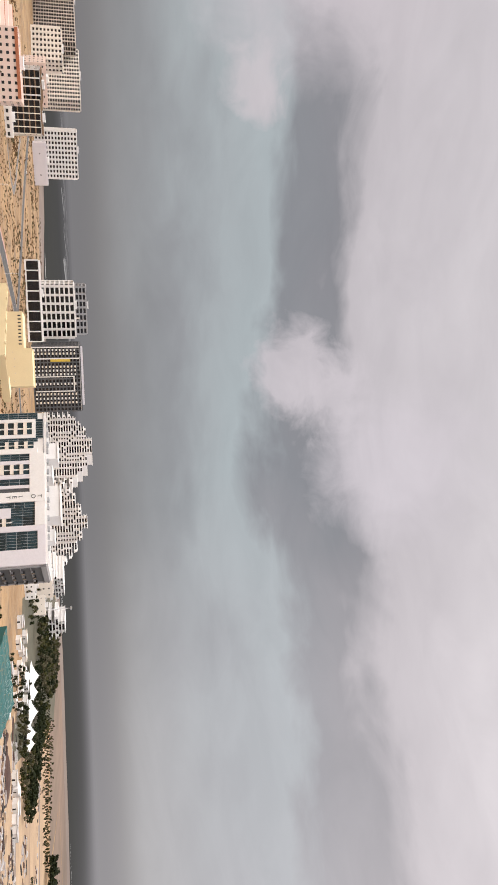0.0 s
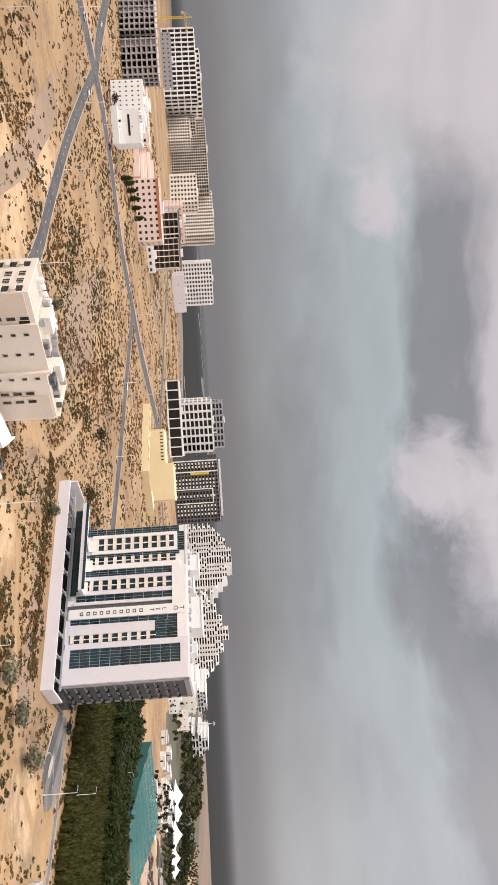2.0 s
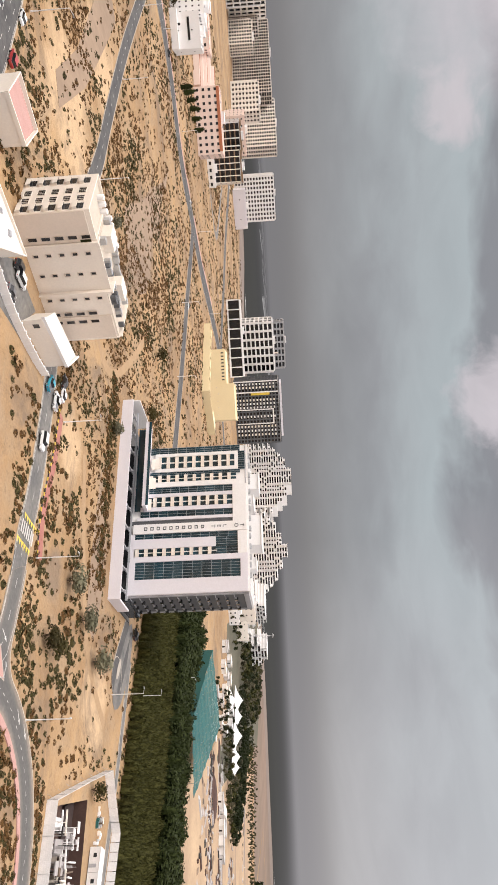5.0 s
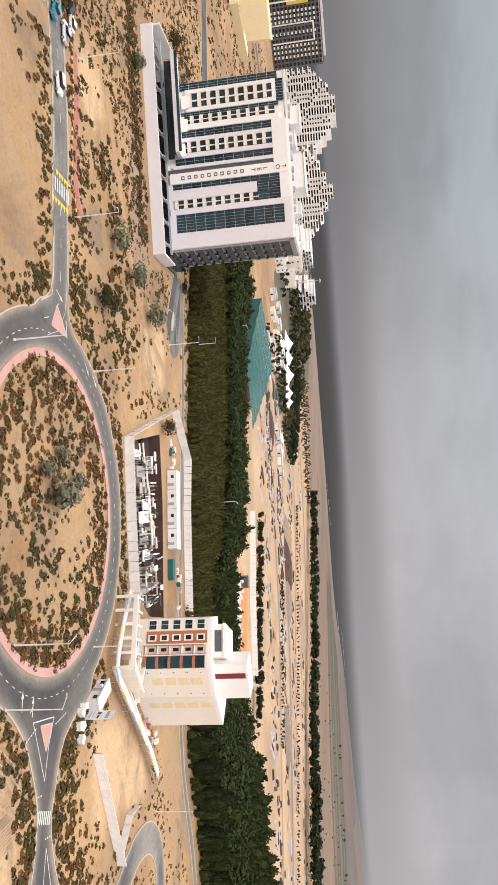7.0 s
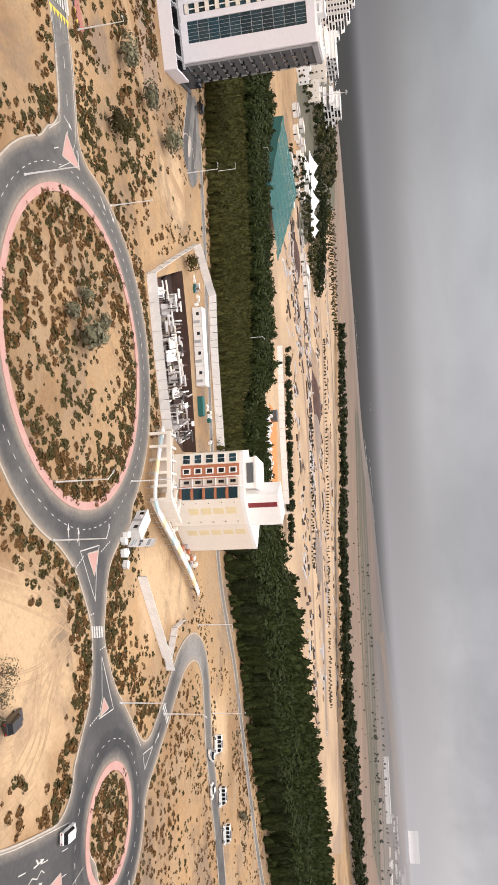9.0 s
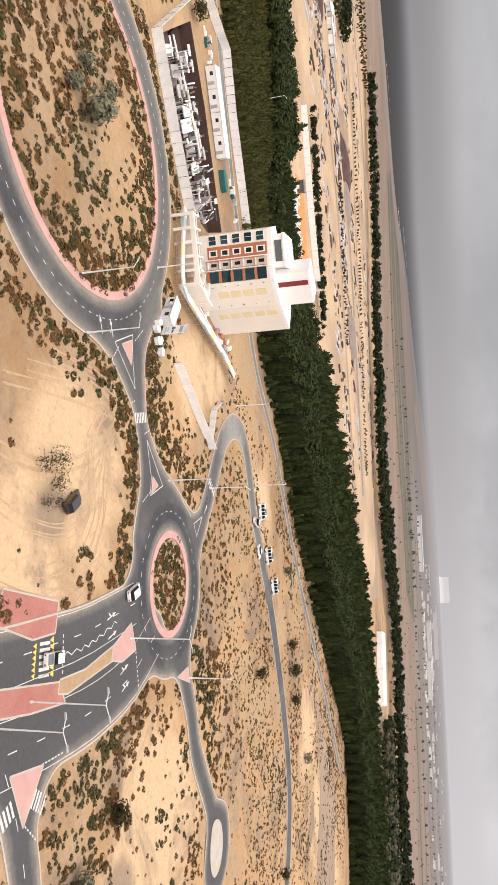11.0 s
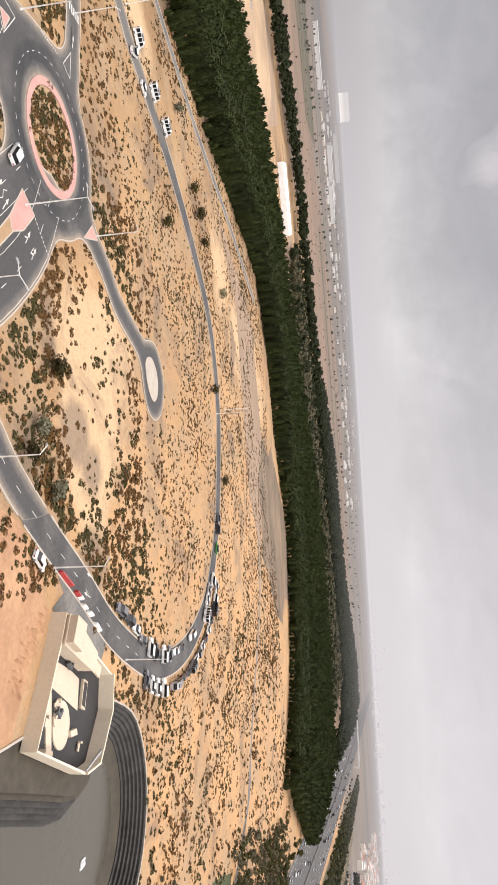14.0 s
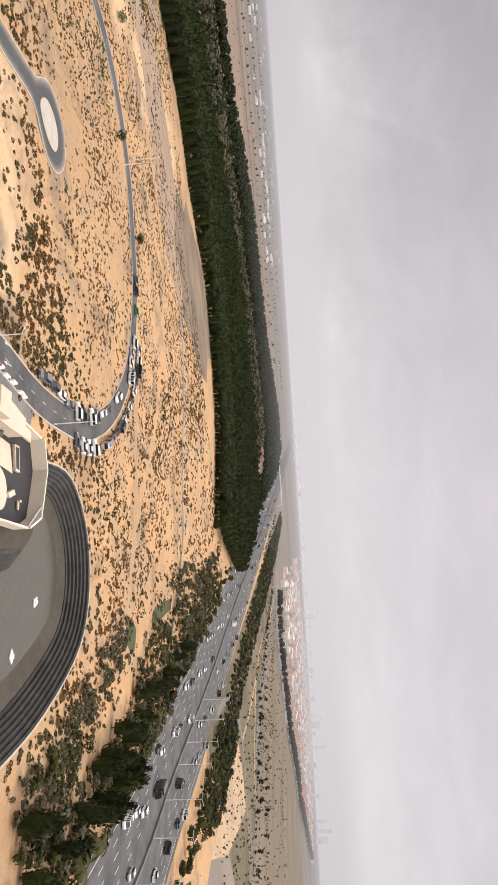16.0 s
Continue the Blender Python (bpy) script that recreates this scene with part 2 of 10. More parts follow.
def worn_road_material():
    """Asphalt: dark where wheels run, pale with blown sand along its edge."""
    m = bpy.data.materials.new("worn_junction_asphalt")
    m.use_nodes = True
    n = Nodes(m.node_tree)
    b = m.node_tree.nodes["Principled BSDF"]
    co = m.node_tree.nodes.new("ShaderNodeTexCoord").outputs["Object"]
    at = m.node_tree.nodes.new("ShaderNodeAttribute")
    at.attribute_name = "edge"
    large = n.noise(co, 0.05, 4, 0.6)
    d = n.math("ADD", at.outputs["Fac"], n.math("MULTIPLY", n.math("SUBTRACT", n.noise(co, 0.22, 4, 0.65), 0.5), 1.6))
    wheel = n.ramp(n.math("DIVIDE", d, 6.0, clamp=True), [(0.0, 0.0), (0.16, 0.4), (0.38, 0.72), (1.0, 0.78)], "EASE")
    for (cx, cy), r0 in ((SMALL, SMALL_R), (BIG, BIG_R)):
        off = m.node_tree.nodes.new("ShaderNodeVectorMath")
        off.operation = "DISTANCE"
        n.link(co, off.inputs[0])
        off.inputs[1].default_value = (cx, cy, 0.15)
        lane = n.math("ADD", n.math("SUBTRACT", off.outputs["Value"], r0), n.math("MULTIPLY", n.math("SUBTRACT", large, 0.5), 5.0))
        wheel = n.math("MAXIMUM", wheel, n.ramp(n.math("DIVIDE", lane, 12.0, clamp=True), [(0.06, 0.0), (0.2, 1.0), (0.42, 0.95), (0.75, 0.0)], "EASE"))
    col = n.mix(wheel, (0.135, 0.128, 0.12), (0.027, 0.027, 0.029))
    sx = m.node_tree.nodes.new("ShaderNodeSeparateXYZ")
    n.link(co, sx.inputs[0])
    old = n.ramp(n.math("ADD", large, n.math("MULTIPLY", n.math("SUBTRACT", sx.outputs[1], 60.0), 0.004)), [(0.5, 0.0), (0.78, 0.5)])
    col = n.mix(old, col, (0.165, 0.155, 0.14))
    apart = m.node_tree.nodes.new("ShaderNodeVectorMath")
    apart.operation = "DISTANCE"
    n.link(co, apart.inputs[0])
    apart.inputs[1].default_value = (164.0, 117.0, 0.15)
    scuffed = n.ramp(n.math("ADD", n.math("DIVIDE", apart.outputs["Value"], 24.0), n.math("MULTIPLY", n.math("SUBTRACT", n.noise(n.mapping(co, (1, 0.4, 1)), 0.3, 4, 0.6), 0.5), 0.6)), [(0.2, 0.75), (0.42, 0.35), (0.6, 0.0)], "EASE")
    col = n.mix(scuffed, col, (0.25, 0.235, 0.215))
    dust = n.ramp(n.math("DIVIDE", d, 2.0, clamp=True), [(0.0, 0.75), (0.6, 0.12), (1.0, 0.0)], "EASE")
    col = n.mix(dust, col, (0.27, 0.215, 0.16))
    col = n.mix(1.0, col, n.ramp(n.noise(co, 1.3, 4, 0.7), [(0.25, 0.78), (0.75, 1.2)]), "MULTIPLY")
    n.link(col, b.inputs["Base Color"])
    b.inputs["Roughness"].default_value = 0.85
    bp = m.node_tree.nodes.new("ShaderNodeBump")
    bp.inputs["Strength"].default_value, bp.inputs["Distance"].default_value = 0.5, 0.02
    n.link(n.noise(co, 4.0, 4, 0.6), bp.inputs["Height"])
    n.link(bp.outputs[0], b.inputs["Normal"])
    return m


SAND = sand_material()
WORN_ROAD = worn_road_material()
ASPHALT = material("asphalt", (0.046, 0.045, 0.045), (0.105, 0.099, 0.093), 0.85, scale=0.12, amount=0.95, bump=0.02, bump_scale=4, fine=1.1, grain=1.9)
ASPHALT_OLD = material("worn_asphalt", (0.105, 0.102, 0.098), (0.20, 0.186, 0.165), 0.9, scale=0.11, amount=0.95, bump=0.02, bump_scale=4, fine=1.0, grain=1.9)
PINK = material("pink_pavers", (0.43, 0.235, 0.205), (0.46, 0.30, 0.26), 0.85, scale=0.3, amount=0.7, bump=0.01, fine=5)
RED = material("red_coated_pavement", (0.31, 0.115, 0.09), (0.37, 0.17, 0.135), 0.85, scale=0.15, amount=0.7, fine=3)
KERB = material("kerb_concrete", (0.42, 0.37, 0.31), (0.33, 0.28, 0.23), 0.85, scale=0.4, amount=0.6)
PAINT = material("road_paint", (0.62, 0.60, 0.56), (0.36, 0.345, 0.32), 0.7, scale=0.6, amount=0.8)
YELLOW_PAINT = material("yellow_road_paint", (0.72, 0.52, 0.06), (0.55, 0.40, 0.10), 0.7, scale=0.6, amount=0.6)
BLACK_PAINT = material("black_road_paint", (0.03, 0.03, 0.03), None, 0.7, scale=0.6)
WHITE = material("white_render", (0.80, 0.78, 0.76), (0.73, 0.70, 0.67), 0.8, scale=0.12, amount=0.5, bump=0.01, fine=2, by_object=0.03, grain=0.35)
LILAC = material("pale_lilac_panel", (0.70, 0.67, 0.70), (0.64, 0.61, 0.64), 0.6, scale=0.12, amount=0.5, fine=2, grain=0.35)
GREY = material("grey_cladding", (0.36, 0.36, 0.37), (0.30, 0.30, 0.31), 0.6, scale=0.15, amount=0.5, fine=2)
DARK = material("charcoal_cladding", (0.075, 0.08, 0.085), (0.11, 0.11, 0.115), 0.55, scale=0.15, amount=0.6, fine=2, grain=0.35)
CREAM = material("cream_render", (0.78, 0.71, 0.625), (0.72, 0.645, 0.56), 0.85, scale=0.10, amount=0.6, bump=0.01, fine=2, by_object=0.03, grain=0.35)
BEIGE = material("beige_render", (0.58, 0.50, 0.43), (0.52, 0.44, 0.375), 0.85, scale=0.12, amount=0.5, fine=2, grain=0.35)
SANDY = material("sandy_render", (0.69, 0.60, 0.51), (0.63, 0.545, 0.46), 0.85, scale=0.12, amount=0.5, fine=2, grain=0.35)
YELLOWISH = material("pale_yellow_render", (0.74, 0.62, 0.38), (0.68, 0.56, 0.34), 0.85, scale=0.08, amount=0.5, fine=1.5, grain=0.35)
PINKISH = material("blush_render", (0.74, 0.60, 0.53), (0.68, 0.52, 0.45), 0.85, scale=0.10, amount=0.5, fine=2, grain=0.35)
TERRACOTTA = material("terracotta_cladding", (0.44, 0.16, 0.075), (0.36, 0.13, 0.07), 0.75, scale=0.3, amount=0.5, fine=3)
MAROON = material("maroon_cladding", (0.20, 0.025, 0.03), (0.15, 0.02, 0.024), 0.6, scale=0.3, amount=0.5)
CONCRETE = material("bare_concrete", (0.42, 0.39, 0.375), (0.31, 0.285, 0.275), 0.9, scale=0.15, amount=0.7, bump=0.02, fine=2)
ROOF = material("grey_roof_membrane", (0.45, 0.43, 0.42), (0.34, 0.33, 0.32), 0.85, scale=0.2, amount=0.6, fine=2)
VILLA = material("warm_cream_render", (0.66, 0.57, 0.44), (0.60, 0.51, 0.385), 0.85, scale=0.12, amount=0.5, fine=2, grain=0.5)
VILLA_ROOF = material("sandy_roof_screed", (0.54, 0.45, 0.345), (0.47, 0.385, 0.29), 0.85, scale=0.3, amount=0.6, fine=2, grain=0.6)
DARK_FLOOR = material("dark_terrace_floor", (0.018, 0.017, 0.018), (0.035, 0.032, 0.03), 0.7, scale=0.3, amount=0.6)
TILE = material("pale_terrace_tile", (0.52, 0.45, 0.37), (0.42, 0.36, 0.29), 0.7, scale=0.4, amount=0.6)
GLASS = glass_material("dark_teal_glass", (0.012, 0.045, 0.062))
GLASS_GREY = glass_material("dark_grey_glass", (0.035, 0.038, 0.042), 0.12)
GLASS_BLACK = glass_material("black_window_glass", (0.014, 0.015, 0.017), 0.2)
TEAL = material("teal_shade_net", (0.014, 0.105, 0.098), (0.01, 0.07, 0.066), 0.8, scale=0.05, amount=0.7, bump=0.1, bump_scale=0.5, fine=1.2)
MULLION = material("grey_mullion", (0.34, 0.39, 0.42), (0.20, 0.24, 0.27), 0.5, 0.0, scale=0.5)
STEEL = material("galvanised_steel", (0.50, 0.50, 0.50), (0.42, 0.42, 0.42), 0.45, 0.6, scale=1.0)
WHITE_METAL = material("white_sheet_metal", (0.78, 0.76, 0.75), (0.64, 0.61, 0.59), 0.6, 0.0, scale=0.4, amount=0.6, by_object=0.05)
BROWN_STUCCO = material("brown_stucco", (0.25, 0.165, 0.10), (0.20, 0.125, 0.075), 0.9, scale=9, amount=0.7, bump=0.004, bump_scale=160, fine=160)
TEAL_PALE = material("pale_blue_sheet", (0.42, 0.55, 0.58), (0.35, 0.46, 0.50), 0.6, scale=0.6)
STONE = material("dark_rubble_stone", (0.024, 0.022, 0.020), (0.062, 0.058, 0.052), 0.9, scale=0.35, amount=0.7, bump=0.12, bump_scale=1.5, fine=2.5)
WET_STONE = material("wet_silted_wall", (0.032, 0.025, 0.015), (0.07, 0.056, 0.035), 0.7, scale=0.3, amount=0.7, fine=2)
SOIL = material("dark_red_soil", (0.055, 0.028, 0.022), (0.09, 0.05, 0.036), 0.95, scale=0.2, amount=0.7, bump=0.1, fine=1.5)
DARK_SOIL = material("wet_dark_red_soil", (0.022, 0.011, 0.009), (0.04, 0.02, 0.015), 0.95, scale=0.2, amount=0.7, bump=0.1, fine=1.5)
ORANGE_SOIL = material("orange_soil", (0.44, 0.26, 0.145), (0.27, 0.145, 0.08), 0.95, scale=0.11, amount=0.8, bump=0.2, bump_scale=0.5, fine=1.0)
PALE_SAND = material("pale_graded_sand", (0.45, 0.32, 0.195), (0.28, 0.19, 0.12), 0.95, scale=0.022, amount=0.95, bump=0.2, bump_scale=0.4, fine=0.5)
DAMP_SAND = material("brown_damp_sand", (0.22, 0.155, 0.105), (0.34, 0.24, 0.16), 0.95, scale=0.02, amount=0.8, fine=0.3, stretch=(1, 0.35, 1))
DARK_GROUND = material("mottled_dark_ground", (0.095, 0.072, 0.05), (0.24, 0.17, 0.11), 0.95, scale=0.06, amount=1.0, fine=0.5, stretch=(1, 0.4, 1), grain=1.5)
TRACK_SAND = material("rutted_sand", (0.36, 0.238, 0.13), (0.30, 0.196, 0.108), 0.95, scale=0.05, amount=0.9, fine=0.8)
RUT_SAND = material("shaded_rut_sand", (0.33, 0.22, 0.125), (0.45, 0.31, 0.185), 0.95, scale=0.15, amount=0.9, fine=1.5)
FAR_SAND = material("dusty_far_plain", (0.12, 0.105, 0.09), (0.22, 0.175, 0.135), 0.95, scale=0.004, amount=0.9, fine=0.03, stretch=(1, 0.3, 1))
FIELD = material("pinkish_fallow_soil", (0.22, 0.15, 0.105), (0.115, 0.09, 0.065), 0.95, scale=0.006, amount=0.8, fine=0.05, stretch=(1.6, 0.35, 1))
STUBBLE = material("brown_stubble_field", (0.105, 0.083, 0.05), (0.19, 0.14, 0.09), 0.95, scale=0.012, amount=0.9, fine=0.07, stretch=(0.5, 1.6, 1))
GRASS_DRY = material("dry_olive_grass", (0.075, 0.066, 0.034), (0.17, 0.125, 0.072), 0.95, scale=0.02, amount=0.9, fine=0.2)
CROP = material("dark_olive_crop", (0.066, 0.064, 0.04), (0.11, 0.096, 0.062), 0.95, scale=0.03, amount=0.9, fine=0.15, stretch=(1, 0.3, 1))
LAWN = material("watered_lawn", (0.034, 0.046, 0.013), (0.085, 0.085, 0.035), 0.95, scale=0.3, amount=0.8, fine=2.0)
ORANGE_FLOOR = material("orange_coated_floor", (0.58, 0.22, 0.06), (0.46, 0.17, 0.05), 0.8, scale=0.2, amount=0.7)
GREY_SAND = material("grey_beach_sand", (0.18, 0.14, 0.115), (0.23, 0.18, 0.145), 0.95, scale=0.01, amount=0.8, fine=0.1)
BARK = material("brown_bark", (0.13, 0.09, 0.06), (0.09, 0.06, 0.04), 0.95, scale=2.0)
SEA = water_material("grey_sea_water", (0.034, 0.035, 0.033), 0.05, 0.9)
SEA.node_tree.nodes["Principled BSDF"].inputs["Specular IOR Level"].default_value = 0.0
POND = water_material("grey_still_water", (0.050, 0.046, 0.034), 0.4, 0.18)
FOAM = material("sea_foam", (0.75, 0.75, 0.74), None, 0.9, scale=0.1)
LEAF_DARK = leaf_material("dark_green_leaves", (0.0105, 0.0155, 0.0032), (0.026, 0.034, 0.0068))
LEAF_OLIVE = leaf_material("olive_green_leaves", (0.030, 0.031, 0.0075), (0.066, 0.063, 0.015), 0.2)
LEAF_SCRUB = leaf_material("scrub_leaves", (0.024, 0.022, 0.0055), (0.062, 0.047, 0.0135), 0.3)
LEAF_RUST = leaf_material("rusty_scrub_leaves", (0.065, 0.032, 0.009), (0.14, 0.070, 0.020), 0.3)
LEAF_GREY = leaf_material("grey_green_leaves", (0.11, 0.11, 0.065), (0.19, 0.17, 0.11), 0.2)
LEAF_DUSTY = leaf_material("dusty_brown_green_leaves", (0.045, 0.042, 0.022), (0.10, 0.085, 0.05), 0.3)
RUBBER = material("tyre_rubber", (0.02, 0.02, 0.02), None, 0.9)

# ---------------------------------------------------------------- mesh tools


class Geo:
    """Collects corners and faces of one mesh."""

    def __init__(self):
        self.v, self.f = [], []

    def face(self, *pts):
        n = len(self.v)
        self.v += [tuple(p) for p in pts]
        self.f.append(tuple(range(n, n + len(pts))))
        return self

    def box(self, x0, y0, z0, x1, y1, z1):
        return self.prism([(x0, y0), (x1, y0), (x1, y1), (x0, y1)], z0, z1)

    def prism(self, pts, z0, z1, shrink=1.0):
        if sum(a[0] * b[1] - b[0] * a[1] for a, b in zip(pts, pts[1:] + pts[:1])) < 0:
            pts = pts[::-1]
        k, n = len(pts), len(self.v)
        cx, cy = sum(p[0] for p in pts) / k, sum(p[1] for p in pts) / k
        self.v += [(x, y, z0) for x, y in pts] + [(cx + (x - cx) * shrink, cy + (y - cy) * shrink, z1) for x, y in pts]
        self.f += [tuple(range(n, n + k))[::-1], tuple(range(n + k, n + 2 * k))]
        self.f += [(n + i, n + (i + 1) % k, n + k + (i + 1) % k, n + k + i) for i in range(k)]
        return self

    def tube(self, a, b, r0, r1=None, n=8):
        a, b = Vector(a), Vector(b)
        r1 = r0 if r1 is None else r1
        q = (b - a).to_track_quat("Z", "Y")
        s = len(self.v)
        for p, r in ((a, r0), (b, r1)):
            for i in range(n):
                w_ = 2 * math.pi * i / n
                self.v.append(tuple(p + q @ Vector((math.cos(w_) * r, math.sin(w_) * r, 0))))
        self.f += [(s + i, s + (i + 1) % n, s + n + (i + 1) % n, s + n + i) for i in range(n)]
        self.f += [tuple(range(s, s + n))[::-1], tuple(range(s + n, s + 2 * n))]
        return self

    def mesh(self, name, mat, smooth=False):
        me = bpy.data.meshes.new(name)
        me.from_pydata(self.v, [], self.f)
        if smooth:
            me.polygons.foreach_set("use_smooth", [True] * len(me.polygons))
        me.materials.append(mat)
        me.update()
        return me


def part(name, geo, mat, parent=None, label="", m=None):
    """One mesh under a thing or a part."""
    ob = new(name, geo.mesh(name, mat) if isinstance(geo, Geo) else geo)
    if parent is not None:
        ob.parent = parent
    if m is not None:
        ob.matrix_basis = m
    if label:
        tagged(ob, label)
    return ob


def thing(name, label, category, m, group="", kind=""):
    ob = new(name)
    ob.empty_display_size = 0.5
    ob.matrix_basis = m
    return tagged(ob, label, category, group, kind)


def facing(p, q, z=0.0):
    """The pose of a building whose front runs from p to q: x along the front, y away from it."""
    return pose(p[0], p[1], z, 0, 0, math.degrees(math.atan2(q[1] - p[1], q[0] - p[0])))


def dist2(p, q):
    return math.hypot(q[0] - p[0], q[1] - p[1])


def smooth_line(pts, closed=False, step=2.5):
    """Catmull-Rom through plan points."""
    P = [np.array(p, float) for p in pts]
    n = len(P)
    out = []
    for i in range(n if closed else n - 1):
        if closed:
            a, b, c, d = P[i - 1], P[i], P[(i + 1) % n], P[(i + 2) % n]
        else:
            a, b, c, d = P[max(i - 1, 0)], P[i], P[i + 1], P[min(i + 2, n - 1)]
        k = max(1, int(np.linalg.norm(c - b) / step))
        for j in range(k):
            t = j / k
            out.append(0.5 * (2 * b + (c - a) * t + (2 * a - 5 * b + 4 * c - d) * t * t + (3 * b - a - 3 * c + d) * t ** 3))
    if not closed:
        out.append(P[-1])
    return np.array(out)


def circle(cx, cy, r, n=72):
    a = np.linspace(0, 2 * math.pi, n, endpoint=False)
    return np.c_[cx + r * np.cos(a), cy + r * np.sin(a)]


def normals(line, closed=False):
    d = np.roll(line, -1, 0) - np.roll(line, 1, 0)
    if not closed:
        d[0], d[-1] = line[1] - line[0], line[-1] - line[-2]
    d /= np.linalg.norm(d, axis=1)[:, None] + 1e-9
    return np.c_[-d[:, 1], d[:, 0]]


def ribbon(geo, line, o0, o1, z0, z1=None, closed=False, skip=None):
    """A strip along a line, between two offsets to its left; with z1 a raised strip."""
    nn = normals(line, closed)
    a, b = line + nn * o0, line + nn * o1
    n = len(line)
    for i in range(n if closed else n - 1):
        j = (i + 1) % n
        if skip is not None and skip[i]:
            continue
        if z1 is None:
            geo.face((*b[i], z0), (*a[i], z0), (*a[j], z0), (*b[j], z0))
        else:
            geo.face((*b[i], z1), (*a[i], z1), (*a[j], z1), (*b[j], z1))
            geo.face((*a[i], z1), (*a[i], z0), (*a[j], z0), (*a[j], z1))
            geo.face((*b[i], z0), (*b[i], z1), (*b[j], z1), (*b[j], z0))
    return geo


def inside(pts, poly):
    """Which of the points lie in a polygon."""
    x, y = pts[:, 0], pts[:, 1]
    res = np.zeros(len(pts), bool)
    n = len(poly)
    for i in range(n):
        (x0, y0), (x1, y1) = poly[i], poly[i - 1]
        c = ((y0 > y) != (y1 > y)) & (x < (x1 - x0) * (y - y0) / (y1 - y0 + 1e-12) + x0)
        res ^= c
    return res

# ---------------------------------------------------------------- plan: roads, zones
ROADS = {}
ROADS["road_link"] = ([(30, 133), (30, 141), (19, 150), (9, 156), (1, 162), (-11, 169), (-28, 177), (-52, 184), (-70, 176)], 7.5, ASPHALT_OLD)
ROADS["road_between"] = ([(103.5, 86), (106, 83.5), (108, 81.7), (110.5, 79.5)], 5.6, ASPHALT_OLD)
ROADS["road_arm_west"] = ([(79.5, 84.9), (84.1, 86.1), (90.4, 87.1), (96.7, 86.3), (102.3, 84.9), (105.8, 83.4)], 4.6, ASPHALT_OLD)
ROADS["road_arm_north"] = ([(101.8, 110), (99.6, 102.4), (99.4, 96.0), (101.3, 91.2), (104.0, 87.2), (106.1, 83.6)], 4.6, ASPHALT_OLD)
ROADS["road_arm_south"] = ([(107.8, 81.6), (111.7, 77.1), (114.4, 73.0), (115.5, 67.6), (116.6, 60.7)], 4.8, ASPHALT_OLD)
ROADS["road_arm_east"] = ([(108.1, 81.8), (113.2, 79.9), (120.3, 78.3), (128.6, 78.4), (137.9, 78.5)], 4.8, ASPHALT_OLD)
ROADS["road_loop"] = ([(147.5, 76), (149.6, 86), (151.6, 95), (152.9, 104), (155.3, 113.1), (161.3, 121.0), (169.2, 124.2), (176, 122.6), (183, 117.5), (191.4, 110.0), (199.5, 105.4), (208.3, 100.5), (223.5, 92.2), (239.7, 80.5), (258, 65), (274, 47), (281, 26), (281, 5), (275, -14), (266, -34), (246, -54), (224, -62), (202, -63), (180, -58), (163, -49), (150, -40), (137, -28), (124, -17), (111, -5), (103, 5), (93, 14), (80, 22)], 7.0, ASPHALT)
ROADS["road_stub"] = ([(152, 47), (161, 41), (168, 34), (179, 28), (187, 24)], 6.5, ASPHALT_OLD)
ROADS["road_in"] = ([(121, 50), (106, 39), (96, 33), (80, 24), (60, 14)], 8.5, ASPHALT)
ROADS["road_out"] = ([(133, 48), (126, 38), (115, 29), (103, 22), (91, 16), (70, 6)], 9.5, ASPHALT)
ROADS["road_west"] = ([(-60, 120), (-85, 142), (-113, 158), (-145, 174), (-187, 196), (-251, 244), (-330, 300)], 9.0, ASPHALT)
ROADS["road_avenue"] = ([(-330, 230), (-302, 295), (-289, 319), (-277, 366), (-268, 395), (-246, 425), (-217, 448), (-203, 466), (-194, 487), (-182, 510), (-164, 548), (-148, 603), (-130, 660), (-112, 700)], 19.0, ASPHALT)
ROADS["road_branch"] = ([(-268, 366), (-259, 355), (-189, 294), (-140, 257), (-113, 238), (-95, 222)], 8.0, ASPHALT)
ROADS["road_mid"] = ([(-186, 506), (-166, 492), (-126, 460), (-96, 437), (-60, 409), (-24, 379), (30, 335)], 11.5, ASPHALT)
ROADS["road_north"] = ([(-275, 372), (-310, 390), (-362, 423), (-425, 461), (-493, 505), (-605, 593), (-760, 700)], 14.0, ASPHALT)
ROADS["road_coast"] = ([(-560, 1060), (-470, 1010), (-411, 962), (-333, 881), (-272, 821), (-208, 765), (-137, 699), (-90, 672), (20, 690)], 15.0, ASPHALT)
ROADS["road_bend"] = ([(-340, 815), (-315, 785), (-251, 716), (-246, 685), (-268, 659)], 7.0, ASPHALT_OLD)
ROADS["road_drive"] = ([(50, 254), (55.0, 243.5), (60.5, 233)], 13.0, ASPHALT)
ROADS["road_edge"] = ([(60, 252), (89, 228), (128, 191), (169, 158), (205, 147), (232, 135), (275, 117), (330, 100), (400, 74)], 3.5, ASPHALT_OLD)
LINES = {k: smooth_line(v[0]) for k, v in ROADS.items()}
RINGS = {"roundabout_big": (circle(*BIG, BIG_R + 3.8), 7.6), "roundabout_small": (circle(*SMALL, SMALL_R + 4.0), 8.0), "turning_loop": (smooth_line([(187, 24), (197, 25), (203, 18), (200, 10), (193, 8), (188, 13)], True), 5.0),
         "drive_loop": (smooth_line([(57, 240), (50, 256), (60, 250), (68, 236), (66, 228)], True), 4.0)}
ROAD_PTS = np.concatenate([l for l in LINES.values()] + [r[0] for r in RINGS.values()])
